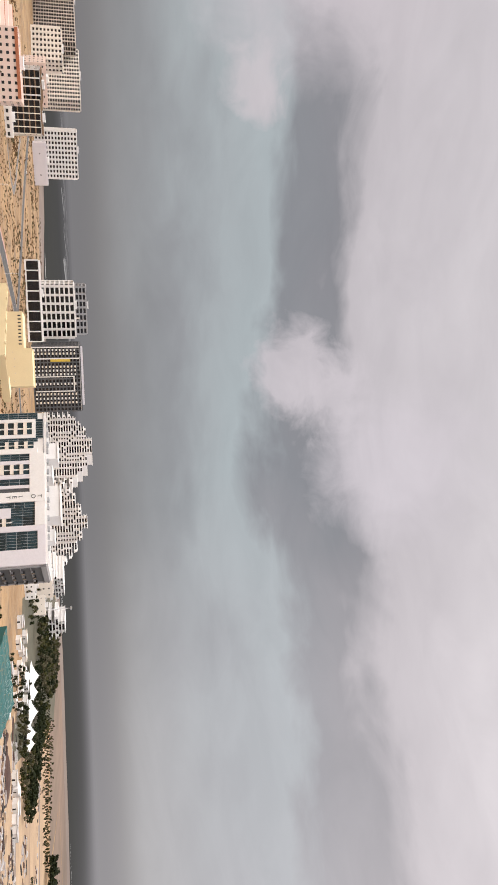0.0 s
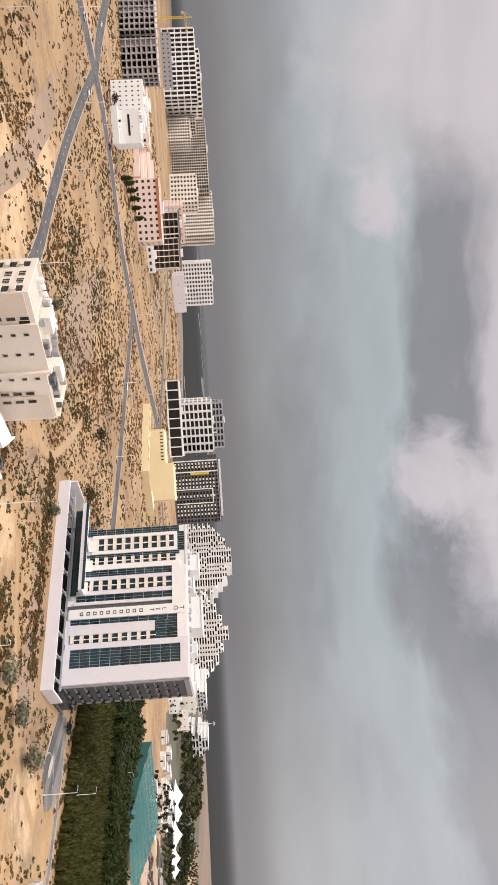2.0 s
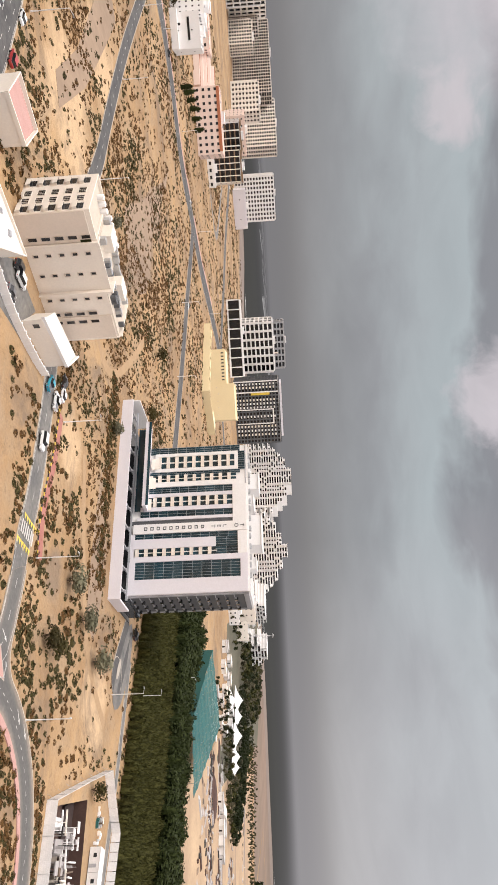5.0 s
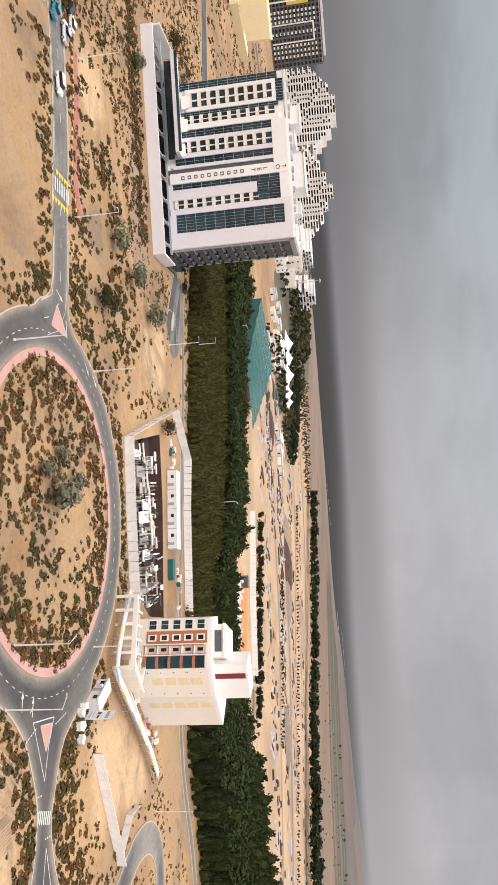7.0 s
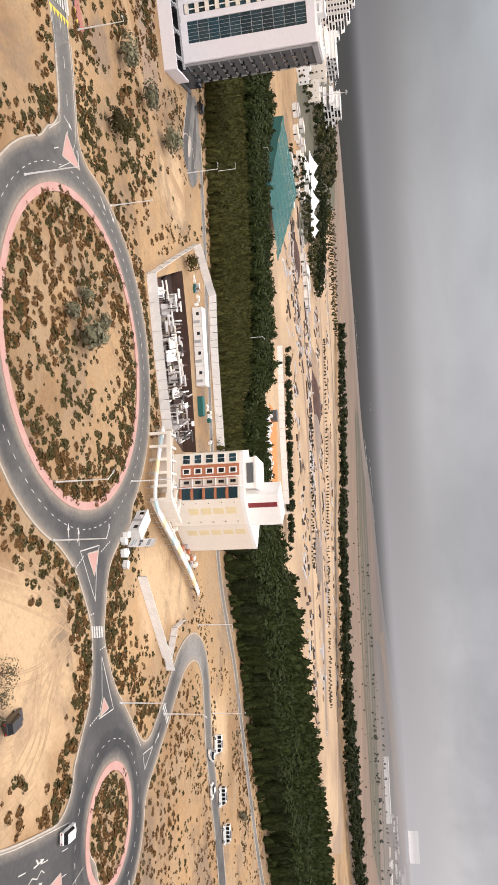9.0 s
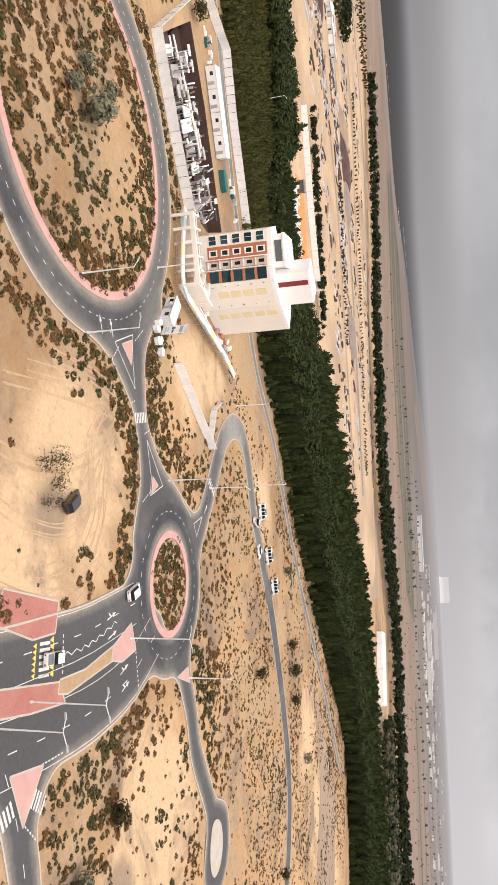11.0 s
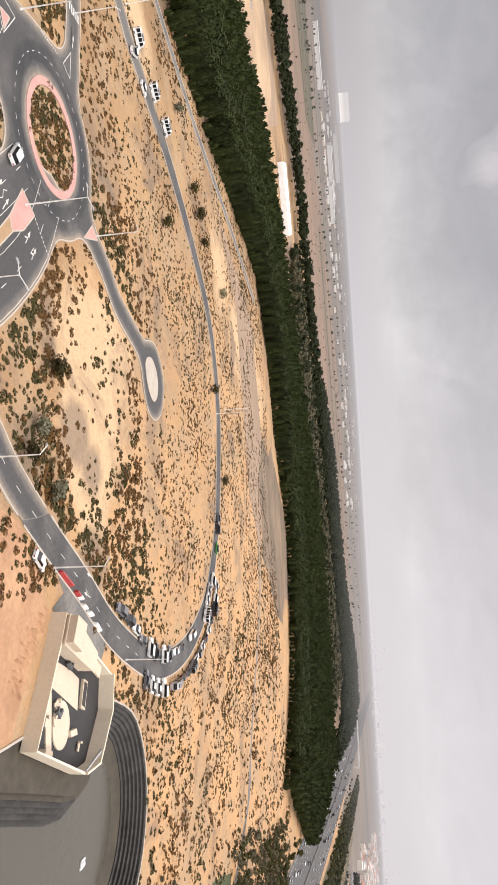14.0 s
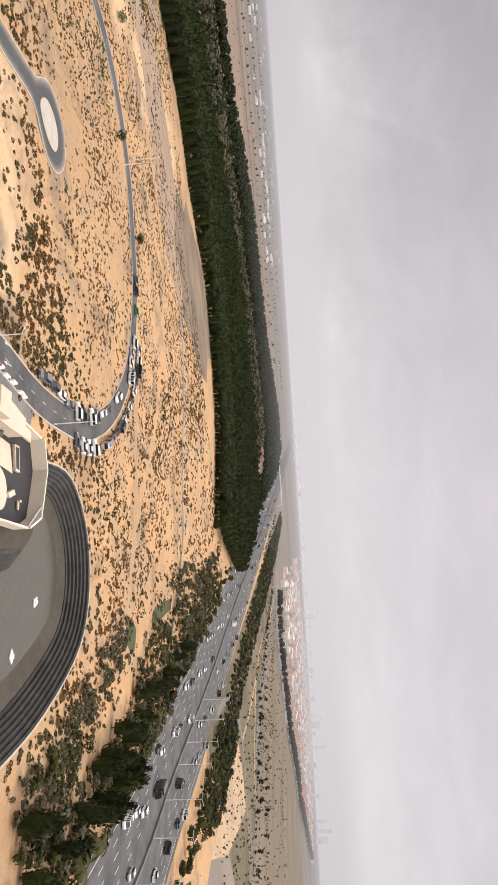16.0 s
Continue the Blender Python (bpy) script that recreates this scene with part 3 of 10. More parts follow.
ROAD_HALF = np.concatenate([np.full(len(LINES[k]), ROADS[k][1] / 2) for k in ROADS] + [np.full(len(r[0]), r[1] / 2) for r in RINGS.values()])
ROAD_ID = np.concatenate([np.full(len(LINES[k]), i) for i, k in enumerate(ROADS)] + [np.full(len(r[0]), 100 + i) for i, r in enumerate(RINGS.values())])
HIGHWAY = smooth_line([(40, -135), (90, -164), (165, -197), (216, -213), (330, -253), (476, -299), (700, -374), (976, -463), (1800, -730), (3200, -1180)], step=12)
BASIN = [tuple(p) for p in smooth_line([(136, -51), (152, -57), (164, -66), (168.5, -80), (165, -93), (156, -102), (143, -105), (120, -102), (98, -95), (60, -80), (56, -60), (64, -42), (104, -46)], True, step=4)]
PIT = [(74, 172), (83, 196), (101, 186), (128, 166), (119, 155), (106, 149), (88, 160)]
FOREST = [(48, 278), (73, 252), (91, 236), (131, 199), (170, 166), (207, 154), (238, 140), (298, 121), (404, 92), (440, 43), (452, -6), (482, -70), (458, -150), (400, -200), (470, -270), (560, -300), (700, -320), (720, -200),
          (700, -80), (567, 59), (480, 150), (430, 184), (379, 198), (332, 213), (261, 229), (230, 226), (204, 230), (180, 230), (167, 208), (151, 217), (153, 226), (168, 262), (161, 286), (132, 314), (103, 347), (85, 400), (60, 400)]


class Asphalt:
    """The paved area round the two roundabouts: the union of its roads, with rounded corners of radius r where they meet."""

    def __init__(self, x0, x1, y0, y1, h, r):
        x0, x1, y0, y1 = x0 - 12, x1 + 12, y0 - 12, y1 + 12
        self.x0, self.y0, self.h = x0, y0, h
        xs, ys = np.arange(x0, x1, h), np.arange(y0, y1, h)
        self.shape = (len(xs), len(ys))
        X, Y = np.meshgrid(xs, ys, indexing="ij")
        P = np.c_[X.ravel(), Y.ravel()]
        mids, half = [], []
        for nm, ln in list(LINES.items()) + [(k, np.vstack([v[0], v[0][:1]])) for k, v in RINGS.items() if k != "turning_loop"]:
            wd = ROADS[nm][1] if nm in ROADS else RINGS[nm][1]
            f_ = np.arange(0, len(ln) - 1, 0.25)
            q = np.c_[np.interp(f_, np.arange(len(ln)), ln[:, 0]), np.interp(f_, np.arange(len(ln)), ln[:, 1])]
            q = q[(q[:, 0] > x0 - 15) & (q[:, 0] < x1 + 15) & (q[:, 1] > y0 - 15) & (q[:, 1] < y1 + 15)]
            mids.append(q)
            half.append(np.full(len(q), wd / 2))
        lot = smooth_line([(188, 23), (197, 24.5), (202, 18), (199.5, 10.5), (193, 8.5), (188.5, 13)], True, step=1.0)
        mids += [lot, lot * 0.6 + lot.mean(0) * 0.4, lot * 0.2 + lot.mean(0) * 0.8]
        half += [np.full(len(lot), 2.6)] * 3
        mids, half = np.vstack(mids), np.concatenate(half)
        D = np.concatenate([(np.sqrt(((P[i:i + 1500, None] - mids[None]) ** 2).sum(2)) - half[None]).min(1) for i in range(0, len(P), 1500)]).reshape(self.shape)
        rim_ = []
        for ax in (0, 1):
            a, b = (D[:-1], D[1:]) if ax == 0 else (D[:, :-1], D[:, 1:])
            k = np.argwhere((a - r) * (b - r) < 0)
            f_ = (r - a[k[:, 0], k[:, 1]]) / (b[k[:, 0], k[:, 1]] - a[k[:, 0], k[:, 1]])
            q = k.astype(float)
            q[:, ax] += f_
            rim_.append(np.c_[x0 + q[:, 0] * h, y0 + q[:, 1] * h])
        rim_ = np.vstack(rim_)
        E = np.full(len(P), -r)
        todo = np.flatnonzero(D.ravel() < r)
        for i in range(0, len(todo), 1500):
            k = todo[i:i + 1500]
            E[k] = np.sqrt(((P[k, None] - rim_[None]) ** 2).sum(2)).min(1) - r
        self.F = E.reshape(self.shape)
        k = self.margin = int(12 / h)
        self.F[:k] = self.F[-k:] = self.F[:, :k] = self.F[:, -k:] = -r

    def depth(self, pts):
        """How far inside the paved area points lie; below zero outside."""
        i = np.rint((np.asarray(pts, float) - (self.x0, self.y0)) / self.h).astype(int)
        ok = (i >= 0).all(1) & (i < self.shape).all(1)
        out = np.full(len(pts), -99.0)
        out[ok] = self.F[i[ok, 0], i[ok, 1]]
        return out

    def within(self, pts):
        i = (np.asarray(pts, float) - (self.x0, self.y0)) / self.h
        return ((i > self.margin).all(1)) & ((i < np.array(self.shape) - self.margin - 1).all(1))

    def surface(self, z):
        """The paved faces, the depth at each corner, and the kerb runs along the rim."""
        g, deep, runs = Geo(), [], []
        F, h = self.F, self.h
        for i, j in np.argwhere((np.maximum.reduce([F[:-1, :-1], F[1:, :-1], F[:-1, 1:], F[1:, 1:]]) > 0)):
            cs = [(i, j), (i + 1, j), (i + 1, j + 1), (i, j + 1)]
            poly, cut = [], []
            for a, b in zip(cs, cs[1:] + cs[:1]):
                fa, fb = F[a], F[b]
                if fa > 0:
                    poly.append((a[0], a[1], fa))
                if (fa > 0) != (fb > 0):
                    k = fa / (fa - fb)
                    c = (a[0] + (b[0] - a[0]) * k, a[1] + (b[1] - a[1]) * k, 0.0)
                    poly.append(c)
                    cut.append(c)
            if len(poly) > 2:
                g.face(*[(self.x0 + x * h, self.y0 + y * h, z) for x, y, _ in poly])
                deep += [d for *_, d in poly]
            if len(cut) == 2:
                a, b = (np.array((self.x0 + c[0] * h, self.y0 + c[1] * h)) for c in cut)
                if np.linalg.norm(b - a) > 0.02 and self.within(((a + b) / 2)[None] - 1.0)[0] and self.within(((a + b) / 2)[None] + 1.0)[0]:
                    grad = np.array((F[i + 1, j] + F[i + 1, j + 1] - F[i, j] - F[i, j + 1], F[i, j + 1] + F[i + 1, j + 1] - F[i, j] - F[i + 1, j]))
                    out = -grad / (np.linalg.norm(grad) + 1e-9)
                    runs.append((a, b, out))
        return g, deep, runs


PAVED = Asphalt(16, 216, -12, 178, 0.8, 7.0)


def near_road(pts, gap=0.8, but=None):
    """Which of the points lie on a road."""
    out = np.zeros(len(pts), bool)
    if but is None:
        out |= PAVED.depth(pts) > -gap
    for i in range(0, len(pts), 2000):
        d = np.linalg.norm(pts[i:i + 2000, None] - ROAD_PTS[None], axis=2) - ROAD_HALF[None]
        if but is not None:
            d[:, ROAD_ID == but] = 99
        out[i:i + 2000] |= d.min(1) < gap
    return out


# ---------------------------------------------------------------- ground and water
def sheet(name, outline, holes, z, mat, label, category):
    from mathutils.geometry import tessellate_polygon
    loops = [[Vector((x, y, z)) for x, y in outline]] + [[Vector((x, y, z)) for x, y in h] for h in holes]
    flat_ = [p for lp in loops for p in lp]
    g = Geo()
    g.v = [tuple(p) for p in flat_]
    for tri in tessellate_polygon(loops):
        a, b, c = (flat_[i] for i in tri)
        g.f.append(tuple(tri) if (b - a).cross(c - a).z > 0 else tuple(tri[::-1]))
    return tagged(part(name, g, mat), label, category, kind="structure")


sheet("ground", [(-7000, -7000), (7000, -7000), (7000, 7000), (-7000, 7000)], [BASIN, PIT], 0.0, SAND, "pale orange desert sand with scattered tyre tracks", "ground")
COAST = [(-7000, 3300), (-2200, 1900), (-1100, 1560), (-540, 1340), (-394, 1290), (-281, 1190), (-100, 1180), (120, 1210), (352, 1290), (499, 1258), (616, 1238), (700, 1195), (800, 1150), (920, 1165), (1150, 1290), (1700, 1400), (2600, 1750), (7000, 3300)]
coast = smooth_line(COAST, step=60)
sheet("water_sea", [tuple(p) for p in coast] + [(7000, 7000), (-7000, 7000)], [], 0.25, SEA, "dull grey sea fading into haze", "sea")


def band(name, line, lo, hi, z, mat, label, category):
    g = ribbon(Geo(), line, lo, hi, z)
    return tagged(part(name, g, mat), label, category, kind="structure")


far_ring = [(620, 1010), (560, 820), (640, 560), (700, 330), (800, 210), (930, 90), (1100, -40), (1250, -300), (1400, -520), (1000, -500), (620, -400), (460, -380), (330, -330), (240, -310), (150, -330), (-200, -7000), (7000, -7000), (7000, 1600)]
sheet("ground_field", [(560, 440), (640, 290), (780, 225), (830, 130), (940, 50), (1100, -40), (1190, -240), (1280, -420), (1500, -470), (1640, -100), (1640, 30), (1540, 260), (1300, 370), (1100, 450), (915, 700), (760, 860), (600, 1000), (470, 1000), (445, 760), (530, 560)], [], 0.06, FIELD, "pinkish fallow land beyond the tree belt", "field")
sheet("ground_flats", [(245, 990), (300, 900), (440, 790), (470, 1005), (600, 1005), (765, 865), (920, 705), (1320, 1000), (1700, 1340), (860, 1250), (500, 1300), (300, 1270), (245, 1200)], [], 0.05, FIELD, "brown flats between the tree belt and the shore", "ground")
sheet("ground_grove", [(120, 620), (140, 800), (170, 1000), (245, 1180), (300, 1190), (345, 960), (285, 790), (250, 650), (214, 520), (186, 500), (190, 580)], [], 0.085, CROP, "dark leaf-strewn soil under the shore trees", "ground")
sheet("ground_stubble", [(300, -540), (399, -505), (500, -494), (608, -492), (760, -526), (900, -562), (905, -672), (917, -810), (1070, -974), (1250, -1315), (1100, -1500), (500, -1000), (300, -700)], [], 0.06, STUBBLE, "brown stubble field beyond the canal", "field")
sheet("ground_verge", [(292, -264), (380, -297), (462, -325), (780, -440), (1120, -560), (1110, -630), (900, -556), (760, -514), (608, -480), (500, -480), (399, -492), (330, -440)], [], 0.06, GRASS_DRY, "dry olive grass beside the highway", "grass")
sheet("ground_grove", [(575, 60), (595, 150), (660, 180), (745, 70), (855, -110), (905, -215), (1180, -360), (1180, -490), (900, -400), (690, -330), (690, -80)], [], 0.05, DAMP_SAND, "dark trampled ground between the tree belts", "ground")
crop_in, crop_out = (np.array(v_, float) for v_ in (((690, 980), (719.7, 869.6), (757.2, 716.9), (834.8, 598.2), (943.5, 520.5), (1010, 430)), ((900, 1290), (933.4, 1123.6), (1044.4, 984.7), (1166.1, 832.5), (1208.8, 618.7), (1230, 470))))
for i, (k, wd, mat) in enumerate(((0.02, 16, CROP), (0.12, 9, STUBBLE), (0.20, 14, CROP), (0.33, 22, CROP), (0.47, 10, STUBBLE), (0.58, 26, CROP), (0.78, 34, CROP), (0.98, 20, FIELD))):
    band("ground_crop", smooth_line([tuple(p) for p in crop_in * (1 - k) + crop_out * k], step=25), -wd, wd, 0.075 + 0.004 * i, mat, "dark olive strip of crops beyond the tree belt" if mat is CROP else "pale brown strip between the crops", "field")
for i, pts in enumerate(([(1300, 700), (1360, 420), (1420, 200), (1430, 0), (1440, -200)], [(1180, 330), (1240, 180), (1290, 20), (1320, -160)], [(1750, 640), (1800, 400), (1850, 100), (1850, -250)], [(2100, 900), (2250, 500), (2300, 100)])):
    band("ground_crop", smooth_line(pts, step=40), -14 - 6 * i, 14 + 6 * i, 0.11 + 0.004 * i, CROP, "dark strip of scrub far across the plain", "field")
sheet("ground_plain", far_ring, [], 0.02, FAR_SAND, "dusty brown plain reaching the horizon", "ground")
band("ground_beach", coast[20:], -95, 0, 0.12, GREY_SAND, "flat grey-brown beach sand along the water", "beach")

# ---------------------------------------------------------------- roads
zz = 0.04
for i, (name, (pts, width, mat)) in enumerate(ROADS.items()):
    line, zz = LINES[name], zz + 0.004
    road = tagged(part(name, ribbon(Geo(), line, -width / 2, width / 2, zz), mat), "grey asphalt road crossing the desert lots", "road", kind="structure")
    for s in (-1, 1):
        edge = line + normals(line) * s * (width / 2 + 0.2)
        skip = near_road(edge, 0.05, but=i) | PAVED.within(edge)
        skip = skip | np.roll(skip, -1) | np.roll(skip, 1)
        g = ribbon(Geo(), line, s * width / 2, s * (width / 2 + 0.4), 0.0, 0.16, skip=skip)
        if g.f:
            part("kerb", g, KERB, road)
for i, (name, (line, width)) in enumerate(RINGS.items()):
    zz += 0.004
    mat = ASPHALT if i < 2 else ASPHALT_OLD
    road = tagged(part(name, ribbon(Geo(), line, -width / 2, width / 2, zz, closed=True), mat), "grey asphalt ring road", "road", kind="structure")
    edge = line - normals(line, True) * (width / 2 + 0.2)
    skip = near_road(edge, 0.05, but=100 + i) | PAVED.within(edge)
    skip = skip | np.roll(skip, -1) | np.roll(skip, 1)
    part("kerb", ribbon(Geo(), line, -width / 2, -width / 2 - 0.4, 0.0, 0.16, closed=True, skip=skip), KERB, road)
g, deep, runs = PAVED.surface(0.15)
me = g.mesh("road_junctions", WORN_ROAD)
me.attributes.new("edge", "FLOAT", "POINT").data.foreach_set("value", deep)
paved = tagged(part("road_junctions", me, None), "dark asphalt of the roundabouts and their arms, dusty along the kerbs", "road", kind="structure")
g = Geo()
for a, b, out in runs:
    o = out * 0.32
    g.face((*a, 0.24), (*(a + o), 0.24), (*(b + o), 0.24), (*b, 0.24))
    g.face((*a, 0.10), (*a, 0.24), (*b, 0.24), (*b, 0.10))
    g.face((*(a + o), 0.24), (*(a + o), 0.0), (*(b + o), 0.0), (*(b + o), 0.24))
part("kerb", g, KERB, paved, "pale concrete kerb")
av = LINES["road_avenue"]
av_out = 1 if np.dot(normals(av)[len(av) // 2], av[len(av) // 2]) > 0 else -1
for lo_, hi_ in ((12, 60), (66, 118), (124, 170)):
    tagged(part("pavement_red", ribbon(Geo(), av[lo_:hi_], av_out * 10.2, av_out * 13.4, 0.0, 0.12), PINK), "pinkish paved footway along the avenue", "pavement", kind="structure")
for (c, r) in ((BIG, BIG_R), (SMALL, SMALL_R)):
    ring = circle(*c, r)
    tagged(part("pavement_island_rim", ribbon(Geo(), ring, 0, 1.6, 0.0, 0.27, closed=True), PINK), "pink paved rim round the roundabout island", "pavement", kind="structure")
# highway: two carriageways, hard shoulders, median
hw = tagged(part("road_highway", ribbon(Geo(), HIGHWAY, -27, 27, 0.05), ASPHALT), "wide grey multi-lane highway busy with cars", "highway", kind="structure")
g = Geo()
for o in (-24, -20.3, -16.6, -12.9, -9.2, 9.2, 12.9, 16.6, 20.3, 24):
    d = smooth_line([tuple(p) for p in HIGHWAY[:60]], step=4)
    nn = normals(d)
    solid = abs(o) in (24,)
    for i in range(0, len(d) - 1, 1 if solid else 3):
        a, b = d[i] + nn[i] * o, d[i + 1] + nn[i + 1] * o
        n2 = nn[i] * 0.11
        g.face((*(a - n2), 0.06), (*(b - n2), 0.06), (*(b + n2), 0.06), (*(a + n2), 0.06))
part("marking", g, PAINT, hw)
part("median_barrier", ribbon(Geo(), HIGHWAY, -0.4, 0.4, 0.05, 0.8), ASPHALT_OLD, hw, "low concrete median barrier")

# ---------------------------------------------------------------- basin
tagged(part("water_basin", Geo().prism(BASIN, -5.4, -5.0), POND), "still grey water in a stone-walled basin", "pond", kind="structure")


def inset(poly, d):
    line = np.array(poly, float)
    nn = normals(line, True)
    c = line.mean(0)
    s = -1 if ((nn[0]) @ (c - line[0])) < 0 else 1
    return line + nn * d * s


terr = Geo()
for k in range(7):
    a, b = inset(BASIN, 0.8 * k), inset(BASIN, 0.8 * (k + 1))
    z0, z1 = -0.72 * k, -0.72 * (k + 1)
    n = len(a)
    for i in range(n):
        j = (i + 1) % n
        terr.face((*a[i], z0), (*b[i], z0 - 0.15), (*b[j], z0 - 0.15), (*a[j], z0))
        terr.face((*b[i], z0 - 0.15), (*b[i], z1), (*b[j], z1), (*b[j], z0 - 0.15))
rimg = ribbon(Geo(), np.array(BASIN), 0.1, -0.35, 0.0, 0.2, closed=True)
tagged(part("kerb_basin", rimg, KERB), "pale stone coping round the basin", "kerb", kind="structure")
silt = Geo()
sa, sb = inset(BASIN, 5.6), inset(BASIN, 11.5)
for i in range(len(sa)):
    j = (i + 1) % len(sa)
    silt.face((*sa[i], -4.7), (*sb[i], -5.03), (*sb[j], -5.03), (*sa[j], -4.7))
tagged(part("ground_silt", silt, WET_STONE), "brown silt bank at the foot of the basin wall", "mud", kind="structure")
SPUR = [(118, -36), (134, -42), (143, -49), (143.5, -57), (140.5, -65), (136.5, -69), (131, -70), (124, -67.5), (114, -62), (99, -54), (95, -44)]
for k in range(6):
    q = inset(SPUR, 3.0 - 1.0 * k)
    tagged(part("wall_spur", Geo().prism([tuple(p) for p in q], -5.3, -0.3 - 0.9 * k), WET_STONE if k < 2 else STONE), "silted stone wall stepping down below the villa", "retaining wall", kind="structure")
tagged(part("wall_basin_terraces", terr, STONE), "dark stepped stone walls round the basin", "retaining wall", kind="structure")


# ---------------------------------------------------------------- plants
def tuft_crown(rng, n, rx, rz, size, lift=0.0, flatten=0.0):
    """Leaf tufts over an uneven crown."""
    g = Geo()
    lobes = [(rng.uniform(-0.45, 0.45) * rx, rng.uniform(-0.45, 0.45) * rx, lift + rng.uniform(-0.2, 0.45) * rz, rng.uniform(0.5, 0.8)) for _ in range(6)]
    for _ in range(n):
        lx, ly, lz, lr = lobes[rng.randrange(6)]
        u = Vector((rng.gauss(0, 1), rng.gauss(0, 1), rng.gauss(0.25, 1))).normalized()
        k = lr * rng.uniform(0.75, 1.05)
        c = Vector((lx + u.x * rx * k, ly + u.y * rx * k, max(lz + u.z * rz * k, lift - rz * 1.15)))
        q = u.to_track_quat("Z", "Y")
        s = size * rng.uniform(0.6, 1.3)
        pts = []
        for i in range(4):
            an = i * math.pi / 2 + rng.uniform(-0.4, 0.4)
            pts.append(c + q @ Vector((math.cos(an) * s, math.sin(an) * s * 0.7, rng.uniform(-0.5, 0.25) * s)))
        g.face(*pts)
    return g


def spire_crown(rng, n, rx, top, foot, wide, tall, lobes=3):
    """A pointed crown of hanging sprays round a dark heart: leaves stand on edge, denser towards several tips."""
    g = Geo()
    tips = [(0.0, 0.0, 1.0)] + [(rng.uniform(-0.6, 0.6) * rx, rng.uniform(-0.6, 0.6) * rx, rng.uniform(0.68, 0.95)) for _ in range(lobes - 1)]
    for tx, ty, tk in tips:
        m_ = len(g.v)
        r_ = rx * (0.62 if tk == 1.0 else 0.42)
        for z_, k in ((foot, 0.8), (foot + (top - foot) * 0.35 * tk, 1.0), (foot + (top - foot) * 0.72 * tk, 0.72), (foot + (top - foot) * 0.93 * tk, 0.25)):
            g.v += [(tx + r_ * k * math.cos(a), ty + r_ * k * math.sin(a), z_) for a in (0.3, 1.6, 2.8, 4.1, 5.3)]
        g.f += [(m_ + 5 * q + i, m_ + 5 * q + (i + 1) % 5, m_ + 5 * q + 5 + (i + 1) % 5, m_ + 5 * q + 5 + i) for q in (0, 1, 2) for i in range(5)]
    for _ in range(n):
        tx, ty, tk = tips[min(int(rng.random() * (lobes + 1)), lobes - 1) if rng.random() < 0.6 else 0]
        u = rng.random() ** 0.85
        a = rng.uniform(0, 6.283)
        h = foot + (top - foot) * tk * u
        r_ = rx * (1.0 if tk == 1.0 else 0.68) * (0.16 + 0.84 * (1 - u ** 2.2) ** 0.8) * min(1.0, 0.6 + u * 2.5) * rng.uniform(0.7, 1.12)
        c = Vector((tx + r_ * math.cos(a), ty + r_ * math.sin(a), h))
        t_ = a + rng.uniform(-0.9, 0.9) + math.pi / 2
        side_, up_ = Vector((math.cos(t_), math.sin(t_), 0)) * wide * rng.uniform(0.6, 1.3), Vector((math.cos(a) * 0.35, math.sin(a) * 0.35, 1)) * tall * rng.uniform(0.5, 1.2)
        g.face(c - side_ - up_ * 0.5, c + side_ * 0.8 - up_ * 0.35, c + side_ * 0.25 + up_ * 0.6, c - side_ * 0.6 + up_ * 0.3)
    return g


rng = random.Random(5)
TREE_CROWNS = [spire_crown(rng, 330, 2.9, rng.uniform(9, 11.5), 1.2, 0.34, 0.8, 4).mesh("crown", LEAF_DARK) for _ in range(6)]
OLIVE_CROWNS = [spire_crown(rng, 170, 1.7, rng.uniform(4.4, 5.4), 0.3, 0.20, 0.9, 4).mesh("crown", LEAF_OLIVE) for _ in range(5)]
TRUNK = Geo().tube((0, 0, -0.2), (0.1, 0.05, 4.5), 0.22, 0.1, 6).tube((0.1, 0.05, 2.6), (1.0, 0.4, 5.2), 0.09, 0.03, 5).tube((0.05, 0, 3.0), (-0.9, -0.5, 5.6), 0.09, 0.03, 5).mesh("trunk", BARK)
THIN_TRUNK = Geo().tube((0, 0, -0.2), (0.05, 0.02, 2.4), 0.10, 0.05, 6).tube((0, 0, 0.8), (0.4, 0.2, 2.2), 0.05, 0.02, 5).mesh("trunk", BARK)


def spaced(poly, step, rng_):
    """Jittered rows of places in a polygon."""
    P = np.array(poly, float)
    lo, hi = P.min(0), P.max(0)
    pts = np.array([(x + rng_.uniform(-0.4, 0.4) * step, y + rng_.uniform(-0.4, 0.4) * step) for x in np.arange(lo[0], hi[0], step) for y in np.arange(lo[1], hi[1], step)])
    return pts[inside(pts, poly)]


far_dark = [tuft_crown(rng, 60, 2.7, 3.8, 1.05, 5.6) for _ in range(6)]
far_olive = [tuft_crown(rng, 60, 2.9, 2.6, 1.05, 3.9) for _ in range(6)]
bush_fine = [tuft_crown(rng, 100, 2.9, 2.2, 0.62, 2.6) for _ in range(6)]
wood_dark = [spire_crown(rng, 130, 2.9, rng.uniform(9, 11.5), 1.5, 0.5, 1.0, 4) for _ in range(6)]
wood_deep = [spire_crown(rng, 60, 3.0, rng.uniform(9, 11.5), 3.0, 0.75, 1.3, 3) for _ in range(5)]
wood_round = [tuft_crown(rng, 150, 3.2, 3.7, 0.62, 5.4) for _ in range(6)]
thicket_olive = [spire_crown(rng, 62, 1.7, rng.uniform(4.2, 5.4), 0.3, 0.30, 1.25, 4) for _ in range(6)]


